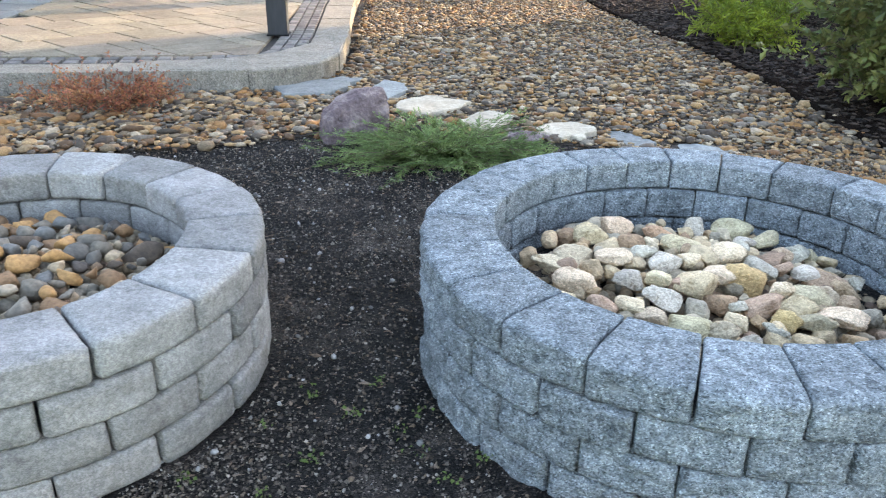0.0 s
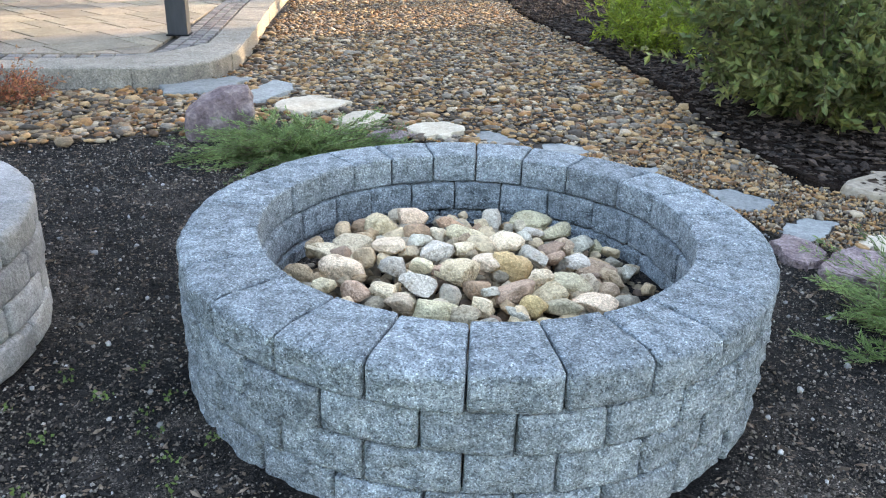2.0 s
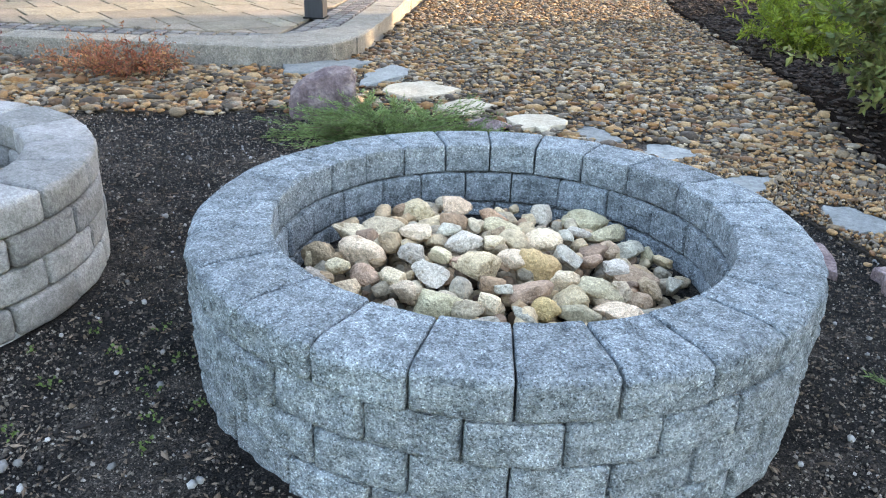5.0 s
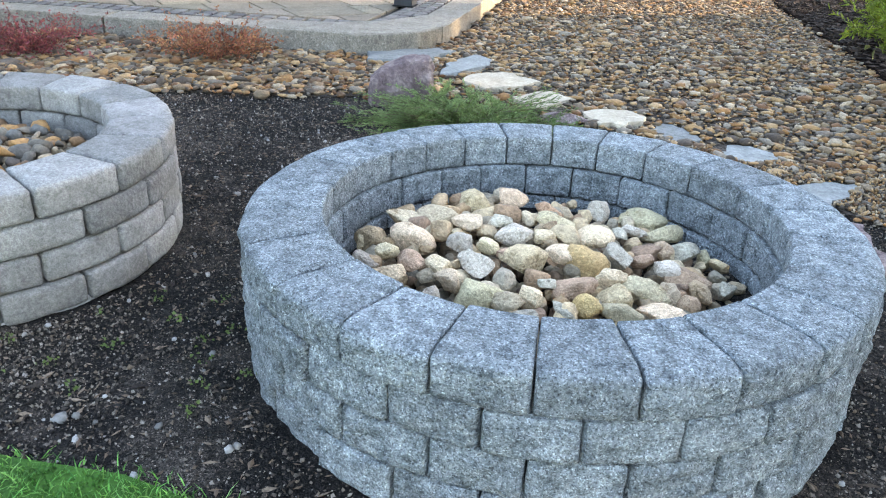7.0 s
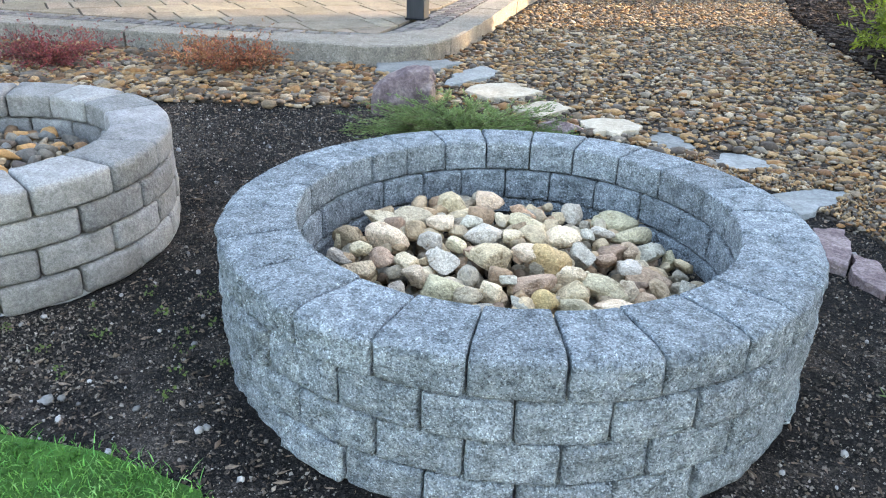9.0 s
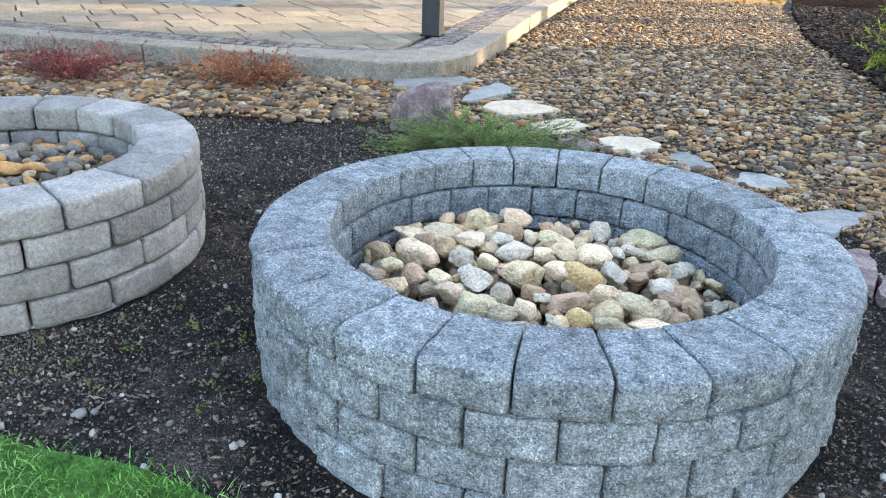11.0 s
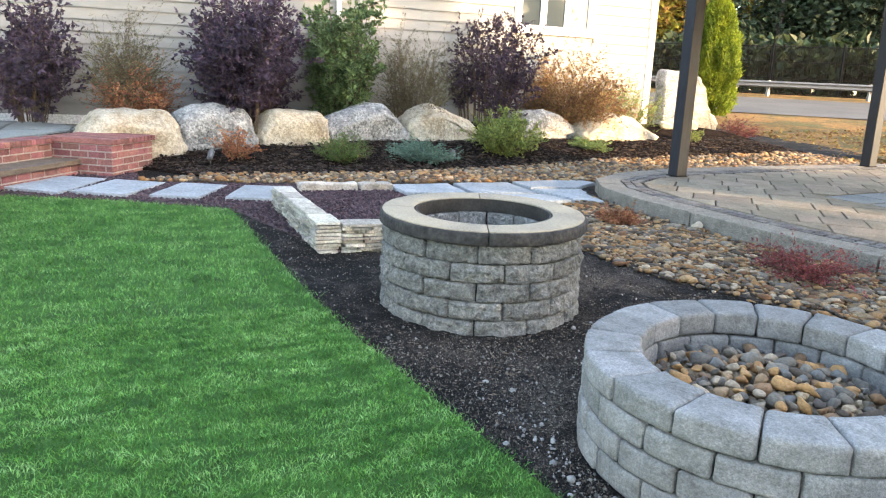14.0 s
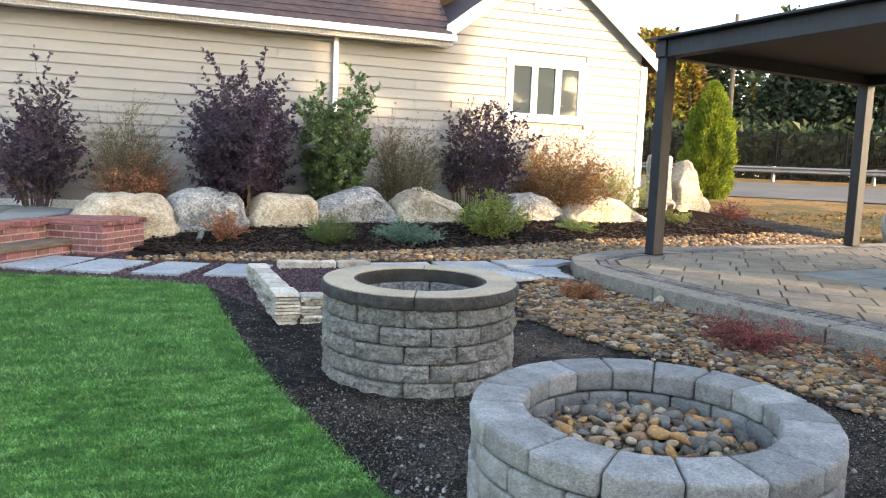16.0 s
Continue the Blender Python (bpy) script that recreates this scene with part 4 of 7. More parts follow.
def ring_course(parent, name, z, r_in, r_out, joints, height, material, radius, rough, face, seg, seed, gap=0.0035, jig=0.003, roll=0.0):
    """One course of wedge blocks between the given joint angles, each block with a face of its own."""
    rr = random.Random(seed)
    for i, a0 in enumerate(joints):
        a1 = joints[i + 1] if i + 1 < len(joints) else joints[0] + 360
        me = wedge_mesh(name, r_in, r_out, radians(a1 - a0), gap, height, material, seed * 40 + i, radius, rough, face, seg, roll)
        turn = radians((a0 + a1) / 2)
        out = rr.uniform(-jig, jig)
        m = Matrix.Translation((out * math.cos(turn), out * math.sin(turn), z + rr.uniform(-0.0015, 0.0015))) @ Matrix.Rotation(turn, 4, "Z") @ Matrix.Rotation(rr.uniform(-0.006, 0.006), 4, "X")
        part(name, me, parent, m=m)


def on_slope(centre, gx_, gy_):
    """A base that follows the fall of the yard."""
    return Matrix.Translation((*centre, 0)) @ Matrix.Rotation(math.atan(gy_), 4, "X") @ Matrix.Rotation(-math.atan(gx_), 4, "Y")


def disc_mesh(name, r_out, z0, z1, material, n=48, r_in=0.0):
    """A closed ring or drum."""
    verts, faces = [], []
    for i in range(n):
        c, s = math.cos(2 * math.pi * i / n), math.sin(2 * math.pi * i / n)
        verts += [(r_out * c, r_out * s, z0), (r_out * c, r_out * s, z1), (r_in * c, r_in * s, z1), (r_in * c, r_in * s, z0)]
    for i in range(n):
        a, b = 4 * i, 4 * ((i + 1) % n)
        faces.append((a, b, b + 1, a + 1))
        faces.append((a + 1, b + 1, b + 2, a + 2))
        if r_in > 0:
            faces.append((a + 2, b + 2, b + 3, a + 3))
            faces.append((a + 3, b + 3, b, a))
    return mesh_of(name, verts, faces, material)


# nearest pit: rock-faced grey blocks in four courses
pit = thing("fire_pit", None, "round grey rock-faced concrete fire pit holding pale cobbles, on dark soil", "fire pit", m=Matrix.Translation((*PIT_A, 0)))
H = 0.1
COURSES = [
    (-155, -140.5, -125, -109.5, -95, -81, -67, -53.2, -38, -25.5, -13, 5, 20.7, 36, 54.9, 70.5, 85.8, 100.3, 114.6, 128.5, 142.5, 156),
    (-117, -101.5, -87.5, -74, -60, -46.6, -31, -15, 0, 15, 29, 43.7, 60.6, 77, 92.8, 107.9, 123.1, 136.6, 151.9, 167.3),
    (-125, -110, -95, -80.9, -66.8, -53.2, -38, -24),
    (-130, -115, -100.7, -87, -73, -58, -44)]
for c, known in enumerate(COURSES):
    top = c == 0
    ring_course(pit, "cap_block" if top else "block", 0.414 - H * (c + 1), 0.588 if top else 0.580, 0.786 if top else 0.784 - 0.002 * c, joints_round(known, 15), H, M_ROCKFACE, 0.009, 0.0018, 0.009 if top else 0.011, (14, 12 if top else 6, 10), 11 + 7 * c, gap=0.0042, jig=0.003 if top else 0.007, roll=0.012 if top else 0.0)
part("buried_course", disc_mesh("buried_course", 0.765, -0.10, 0.03, M_ROCKFACE, r_in=0.59), pit)
part("gravel_floor", disc_mesh("gravel_floor", 0.59, 0.05, 0.165, M_SOIL, r_in=0.0), pit)

pit = thing("fire_pit", None, "round smooth grey concrete fire pit filled with brown cobbles", "fire pit", m=on_slope(PIT_B, -0.018, 0.019))
H = 0.0955
for c, (known, usual) in enumerate((((-92, -69.6, -47.6, -26.3, -4), 21), ((-78, -57.6, -36.6, -15), 21), ((-87, -67, -47, -27, -6), 20), ((-77.5, -57.7, -38, -17.5), 20))):
    top = c == 0
    ring_course(pit, "cap_block" if top else "block", 0.434 - H * (c + 1), 0.455 if top else 0.46, 0.657 if top else 0.654, joints_round(known, usual), H, M_TUMBLED, 0.014, 0.0028, 0.003, (12, 8, 8), 51 + 7 * c, gap=0.004, jig=0.005)
part("buried_course", disc_mesh("buried_course", 0.640, -0.10, 0.066, M_TUMBLED, r_in=0.47), pit)
part("gravel_floor", disc_mesh("gravel_floor", 0.465, 0.05, 0.225, M_SOIL, r_in=0.0), pit)

pit = thing("fire_pit", None, "round split-face block fire pit with tan cap and steel liner", "fire pit", m=on_slope(PIT_C, -0.020, 0.0095))
H = 0.099
for c in range(5):
    ring_course(pit, "block", 0.535 - H * (c + 1), 0.42, 0.556 + 0.004 * (c % 2), joints_round((-56.5, -26.8, 2.5) if c % 2 == 0 else (-70.5, -41.3, -12.3), 29.5), H, M_SPLIT, 0.010, 0.0030, 0.022, (18, 3, 8), 91 + 7 * c, gap=0.004, jig=0.005)
part("core", disc_mesh("core", 0.53, -0.05, 0.53, M_LINER, r_in=0.425), pit)
for i in range(4):
    step = math.pi / 2
    me = wedge_mesh("cap_top", 0.390, 0.568, step, 0.004, 0.012, M_CAPTAN, 130 + i, 0.004, 0.0006, None, (26, 5, 3))
    edge = wedge_mesh("cap_segment", 0.387, 0.580, step, 0.004, 0.072, M_CAPEDGE, 140 + i, 0.008, 0.002, 0.006, (26, 4, 5))
    seg_ob = part("cap_segment", edge, pit, "dark chiselled cap edge", m=Matrix.Translation((0, 0, 0.535)) @ Matrix.Rotation(radians(-67) + i * step, 4, "Z"))
    part("cap_top", me, seg_ob, "smooth tan cap surface", m=Matrix.Translation((0, 0, 0.066)))
part("liner", disc_mesh("liner", 0.384, 0.528, 0.606, M_LINER, r_in=0.374), pit, "black steel liner ring")
for c in range(2):
    ring_course(pit, "inner_block", 0.430 - 0.098 * c, 0.350, 0.418, joints_round((95.0, 123.0, 151.0) if c == 0 else (81.0, 109.0, 137.0), 28), 0.097, M_SPLIT, 0.010, 0.0025, 0.003, (8, 3, 5), 161 + 7 * c, gap=0.005, jig=0.004)
part("gravel_floor", disc_mesh("gravel_floor", 0.36, 0.05, 0.35, M_SOIL), pit)


def fill_pit(centre, r_max, z_wall, z_mid, count, sizes, material, seed, label, group, angular=0.65, peak=(0, 0), keep=150, rest_material=None, level=ICO3):
    """Loose cobbles heaped in a pit, each pushed clear of the others."""
    rr = np.random.default_rng(seed)
    kinds = []
    for i in range(18):
        cuts = 0 if rr.uniform() > angular else int(rr.integers(5, 10))
        kinds.append(stone_mesh("cobble", (1.0, rr.uniform(0.58, 0.9), rr.uniform(0.5, 0.78)), seed * 100 + i, material, level=level, lump=0.30, cuts=cuts if cuts else 2, deep=0.12 if cuts else 0.03))
    d = np.clip(rr.lognormal(math.log(sizes[1]), 0.32, count), sizes[0], sizes[2])
    d = np.sort(d)[::-1]
    ang, rad = rr.uniform(0, 2 * np.pi, count), np.sqrt(rr.uniform(0, 1, count))
    p = np.stack([np.cos(ang) * rad, np.sin(ang) * rad], 1) * (r_max - 0.06)
    for it in range(160):
        diff = p[:, None] - p[None]
        dist = np.linalg.norm(diff, axis=2) + 1e-9
        want = (d[:, None] + d[None]) * 0.40
        push = np.maximum(want - dist, 0) * (1 - np.eye(count))
        p = p + (diff / dist[..., None] * push[..., None]).sum(1) * 0.22
        rn = np.linalg.norm(p, axis=1, keepdims=True)
        lim = (r_max - d * 0.56)[:, None]
        p = np.where(rn > lim, p / rn * lim, p)
    rest = []
    for i in range(count):
        rn = min(np.linalg.norm(p[i] - np.array(peak)) / r_max, 1.0)
        z = z_wall + (z_mid - z_wall) * (1 - rn ** 1.6) + rr.uniform(-0.012, 0.016)
        m = Matrix.Translation((centre[0] + p[i, 0], centre[1] + p[i, 1], z)) @ Euler((rr.uniform(-0.5, 0.5), rr.uniform(-0.5, 0.5), rr.uniform(0, 6.28))).to_matrix().to_4x4() @ Matrix.Diagonal((*([d[i]] * 3), 1))
        me = kinds[int(rr.integers(len(kinds)))]
        if i < keep:
            thing("cobble", me, label, "stone", group, m=m)
            continue
        co = np.empty(len(me.vertices) * 3, np.float32)
        me.vertices.foreach_get("co", co)
        mm = np.array(m)
        rest.append((co.reshape(-1, 3) @ mm[:3, :3].T + mm[:3, 3], level[1]))
    if rest:
        v, f = join(rest)
        thing("lesser_cobbles", fast_mesh("lesser_cobbles", v, f, rest_material), "smaller cobbles between the larger ones", "stones", kind="stuff")


def heap_under(centre, r_max, z_wall, z_mid, material, seed, label, step=0.04):
    """The smaller stones that fill the gaps of a heap."""
    rr = np.random.default_rng(seed)
    a, b = jitter_grid(-r_max, r_max, -r_max, r_max, step, rr)
    rn = np.hypot(a, b) / r_max
    ok = rn < 0.98
    a, b, rn = a[ok], b[ok], rn[ok]
    z = z_wall + (z_mid - z_wall) * (1 - rn ** 1.6) - 0.03
    n = len(a)
    v, f = scatter(ICO2, np.stack([a + centre[0], b + centre[1], z], 1), rr.uniform(0.03, 0.055, (n, 3)), rr, 0.08)
    thing("small_cobbles", fast_mesh("small_cobbles", v, f, material), label, "stones", kind="stuff")
    # the body of the heap
    va, fa = ICO3
    va = va * np.array([r_max * 0.98, r_max * 0.98, 1.0])
    rn = np.hypot(va[:, 0], va[:, 1]) / r_max
    va[:, 2] = np.where(va[:, 2] > 0, z_wall + (z_mid - z_wall) * (1 - np.minimum(rn, 1) ** 1.6) - 0.05, 0.1)
    thing("heap_core", fast_mesh("heap_core", va + np.array([*centre, 0]), fa, M_SOIL), "dark grit beneath the cobbles", "grit", kind="stuff")


M_BROWNREST = shade("small_brown_cobbles", [(0.72, 0.72, 0.72), (1.2, 1.17, 1.12)], scale=17, rough=0.7, bump=0.3, fine=90, island_ramp=BROWNSTONE)
# cobble tints halved: the shade of the gaps is put into the colour
M_SMALLSTONE = shade("small_shaded_stones", [(0.72, 0.72, 0.72), (1.2, 1.2, 1.2)], scale=30, rough=0.8, bump=0.3, fine=100, island_ramp=[tuple(c * 0.5 for c in p) for p in PITSTONE])

# the larger cobbles of the nearest pit by colour: place from the pit's middle, length, thickness
TINTS = {"cream": (0.60, 0.465, 0.305), "tan": (0.53, 0.39, 0.25), "ochre": (0.52, 0.345, 0.165), "rust": (0.48, 0.31, 0.18), "brown": (0.36, 0.245, 0.16), "grey": (0.43, 0.375, 0.295), "olive": (0.42, 0.345, 0.225)}
COBBLES = {
    "tan": [(-0.27, 0.26, 0.10, 0.07), (-0.18, 0.34, 0.09, 0.075), (-0.37, -0.24, 0.085, 0.08), (-0.04, -0.07, 0.124, 0.09), (0.2, -0.13, 0.089, 0.075), (0.29, 0.2, 0.061, 0.061)],
    "rust": [(-0.07, 0.31, 0.112, 0.062)],
    "cream": [(-0.01, 0.2, 0.103, 0.077), (0.29, 0.53, 0.047, 0.054), (-0.24, 0.08, 0.101, 0.054), (-0.03, 0.07, 0.059, 0.054), (0.1, 0.15, 0.104, 0.071), (-0.37, -0.04, 0.109, 0.086), (-0.15, -0.06, 0.057, 0.047), (-0.24, -0.18, 0.092, 0.051), (0.04, -0.0, 0.087, 0.06), (-0.2, -0.23, 0.069, 0.067), (0.0, -0.23, 0.063, 0.067), (0.18, -0.07, 0.076, 0.064), (0.32, -0.15, 0.104, 0.047), (-0.41, -0.13, 0.058, 0.055)],
    "grey": [(0.08, 0.4, 0.067, 0.085), (-0.16, 0.1, 0.088, 0.04), (-0.1, 0.05, 0.102, 0.066), (-0.45, -0.19, 0.073, 0.048), (-0.22, -0.07, 0.089, 0.073), (-0.15, -0.15, 0.11, 0.046), (0.19, 0.08, 0.073, 0.098), (0.03, -0.17, 0.053, 0.053), (0.32, 0.09, 0.078, 0.056), (0.36, 0.24, 0.087, 0.083), (0.47, 0.09, 0.052, 0.059), (0.01, -0.31, 0.065, 0.042), (0.09, -0.27, 0.071, 0.037), (0.2, 0.28, 0.07, 0.042), (0.17, 0.21, 0.062, 0.038), (-0.23, -0.31, 0.058, 0.05)],
    "olive": [(0.22, 0.43, 0.127, 0.063), (0.28, 0.34, 0.108, 0.065), (-0.34, 0.1, 0.107, 0.104), (-0.41, 0.05, 0.163, 0.058), (-0.13, -0.25, 0.141, 0.088), (-0.04, -0.28, 0.074, 0.057), (0.27, -0.06, 0.11, 0.077), (0.22, -0.2, 0.101, 0.046), (0.33, -0.04, 0.056, 0.077), (0.42, 0.26, 0.045, 0.073)],
    "brown": [(-0.49, -0.06, 0.077, 0.077), (-0.1, -0.08, 0.052, 0.039), (-0.32, -0.18, 0.078, 0.054), (0.1, -0.15, 0.098, 0.067), (0.37, 0.07, 0.1, 0.084), (0.25, 0.1, 0.069, 0.057), (0.42, 0.02, 0.092, 0.054), (-0.02, 0.14, 0.04, 0.044), (0.38, -0.06, 0.052, 0.055)],
    "ochre": [(0.11, -0.01, 0.107, 0.094), (0.14, -0.21, 0.066, 0.058)]}


def heap_z(x, y):
    """Top of the heap, measured from the pit's middle."""
    return 0.225 + 0.085 * max(0.0, 1 - (math.hypot(x + 0.15, y - 0.10) / 0.60) ** 1.7)


def large_cobbles():
    rr = np.random.default_rng(5)
    kind = 0
    for tint, rows in COBBLES.items():
        c = np.array(TINTS[tint])
        ma = shade(tint + "_cobble", [tuple(c * np.array([0.50, 0.46, 0.40])), tuple(c * 0.86), tuple(c), tuple(c * np.array([1.14, 1.16, 1.2]))], scale=21, rough=0.9, bump=0.9, fine=120, speck=0.45, sparse=True, grain=0.22, vary=0.2, hue=0.014, bump_dist=0.010, rugged=0.74)
        for x, y, ln_, th in rows:
            kind += 1
            round_ = tint in ("cream", "tan", "olive") or rr.uniform() < 0.4
            deep = max(th, ln_ * rr.uniform(0.62, 0.8))
            tall = th * rr.uniform(0.92, 1.05)
            me = stone_mesh("cobble", (ln_ * 1.22, deep * 1.12, tall), 900 + kind, ma, level=ICO3, lump=0.30, cuts=int(rr.integers(2, 6)) if round_ else int(rr.integers(6, 11)), freq=1.25, deep=0.04 if round_ else 0.13)
            m = Matrix.Translation((PIT_A[0] + x, PIT_A[1] + y + 0.01, heap_z(x, y) - tall * 0.36)) @ Euler((rr.normal(0, 0.16), rr.normal(0, 0.16), rr.normal(-0.15, 0.35))).to_matrix().to_4x4()
            thing("cobble", me, tint + " river cobble heaped in the grey fire pit", "stone", "cobbles in the grey pit", m=m)


large_cobbles()
fill_pit(PIT_A, 0.575, 0.185, 0.262, 150, (0.045, 0.070, 0.10), M_PITSTONE, 5, "small tan and grey river cobble low in the fire pit", "small cobbles in the grey pit", angular=0.3, peak=(-0.15, 0.10), keep=200)
heap_under(PIT_A, 0.575, 0.170, 0.235, M_SMALLSTONE, 6, "small stones between the cobbles, darkened for the shade in the gaps")
fill_pit(PIT_B, 0.455, 0.290, 0.340, 195, (0.032, 0.060, 0.135), M_BROWNSTONE, 8, "brown and grey river cobble in the smooth fire pit", "cobbles in the smooth pit", rest_material=M_BROWNREST, level=ICO2)
heap_under(PIT_B, 0.455, 0.285, 0.335, M_SMALLSTONE, 9, "small stones between brown cobbles, darkened for the shade in the gaps", 0.035)

# ---- the raised patio and its pergola ----
def deck_z(x, y):
    return float(plane_z(x, y)) + 0.14


def offset_poly(poly, d):
    """Moves an outline inwards by d (outline runs counter-clockwise)."""
    out, k = [], len(poly)
    for i in range(k):
        p, a, b = (np.array(poly[j % k], float) for j in (i, i - 1, i + 1))
        e1, e2 = p - a, b - p
        n1, n2 = np.array([-e1[1], e1[0]]) / np.linalg.norm(e1), np.array([-e2[1], e2[0]]) / np.linalg.norm(e2)
        n = n1 + n2
        n /= np.linalg.norm(n)
        out.append(tuple(p + n * d / max(n @ n1, 0.4)))
    return out


def prism(name, poly, z_fn, drop, material, lift=0.0):
    verts = [(x, y, z_fn(x, y) + lift) for x, y in poly] + [(x, y, z_fn(x, y) - drop) for x, y in poly]
    k = len(poly)
    faces = [tuple(range(k)), tuple(reversed(range(k, 2 * k)))] + [(i, k + i, k + (i + 1) % k, (i + 1) % k) for i in range(k)]
    return mesh_of(name, verts, faces, material)


patio = thing("patio", prism("patio", offset_poly(PATIO, 0.06), deck_z, 0.3, M_JOINT, lift=-0.022), "raised paver patio edged with pale granite curbs", "patio", kind="structure")


def strip_pieces(outer, inner, cuts, name, material, lift, drop, gap, seed, label=""):
    """Pieces laid side by side between two outlines, each a bevelled block of its own."""
    rr = random.Random(seed)
    for i in range(len(cuts) - 1):
        a, b = cuts[i], cuts[i + 1]
        ts = np.linspace(a, b, 9)
        quad = [outer(t) for t in ts] + [inner(t) for t in ts[::-1]]
        c = np.mean(quad, axis=0)
        local = [((p - c) * (1 - gap / max(np.linalg.norm(p - c), 0.01))) for p in map(np.array, quad)]
        z = deck_z(*c)
        me = slab_mesh(name, local, drop, material, seed=seed + i, bevel=0.010, rough=0.003, sub=1)
        part(name, me, patio, label, m=Matrix.Translation((c[0], c[1], z + lift + rr.uniform(-0.003, 0.003))) @ Matrix.Rotation(0.012, 4, "Y") @ Matrix.Rotation(0.008, 4, "X"))


def along(poly):
    p = np.array(list(poly) + [poly[0]], float)
    d = np.concatenate([[0], np.cumsum(np.linalg.norm(np.diff(p, axis=0), axis=1))])
    return (lambda s: np.array([np.interp(s, d / d[-1], p[:, 0]), np.interp(s, d / d[-1], p[:, 1])]))


cuts = list(np.linspace(0, 1, 31))
def inward(poly, d):
    f = along(poly)

    def g(s):
        a, b = f((s - 0.006) % 1.0), f((s + 0.006) % 1.0)
        e = (b - a) / np.linalg.norm(b - a)
        return f(s) + np.array([-e[1], e[0]]) * d
    return g


strip_pieces(along(PATIO), inward(PATIO, 0.27), cuts, "curb_stone", M_CURB, 0.0, 0.30, 0.004, 300, "")


def field_piece(name, x, y, w, l, turn, material, seed, lift=0.0):
    key = (name, round(w, 3), round(l, 3), seed % 3)
    if key not in FIELD_MESH:
        v, f = block((w - (0.020 if w > 0.2 else 0.012), l - (0.008 if w > 0.2 else 0.012), 0.05), (3, 3, 2), 0.006, 0.0008, seed % 3)
        FIELD_MESH[key] = mesh_of(name, v, f, material)
    part(name, FIELD_MESH[key], patio, m=Matrix.Translation((x, y, deck_z(x, y) - 0.025 + lift)) @ Matrix.Rotation(0.012, 4, "Y") @ Matrix.Rotation(0.008, 4, "X") @ Matrix.Rotation(turn, 4, "Z"))


FIELD_MESH = {}
TURN_P = radians(6.5)
ca, sa = math.cos(TURN_P), math.sin(TURN_P)
OP = (-1.2, 5.1)
FIELD_IN = offset_poly(PATIO, 0.525)
SETT_IN = offset_poly(PATIO, 0.275)
PANEL = (-3.85, -2.35, 1.9, 3.3)          # the blue-grey panel, in the patio's own axes


def to_world(a, b):
    return OP[0] + a * ca - b * sa, OP[1] + a * sa + b * ca


# large pavers of three lengths, laid aslant in staggered rows
def clip_half(poly, p, q):
    """Keeps what lies to the left of the line from p to q."""
    out = []
    nx_, ny_ = -(q[1] - p[1]), q[0] - p[0]
    side = [(a[0] - p[0]) * nx_ + (a[1] - p[1]) * ny_ for a in poly]
    for i in range(len(poly)):
        a, b, sa_, sb_ = poly[i], poly[(i + 1) % len(poly)], side[i], side[(i + 1) % len(poly)]
        if sa_ >= 0:
            out.append(a)
        if (sa_ >= 0) != (sb_ >= 0):
            t = sa_ / (sa_ - sb_)
            out.append((a[0] + (b[0] - a[0]) * t, a[1] + (b[1] - a[1]) * t))
    return out


def area_of(poly):
    return 0.5 * sum(poly[i][0] * poly[(i + 1) % len(poly)][1] - poly[(i + 1) % len(poly)][0] * poly[i][1] for i in range(len(poly))) if len(poly) > 2 else 0.0


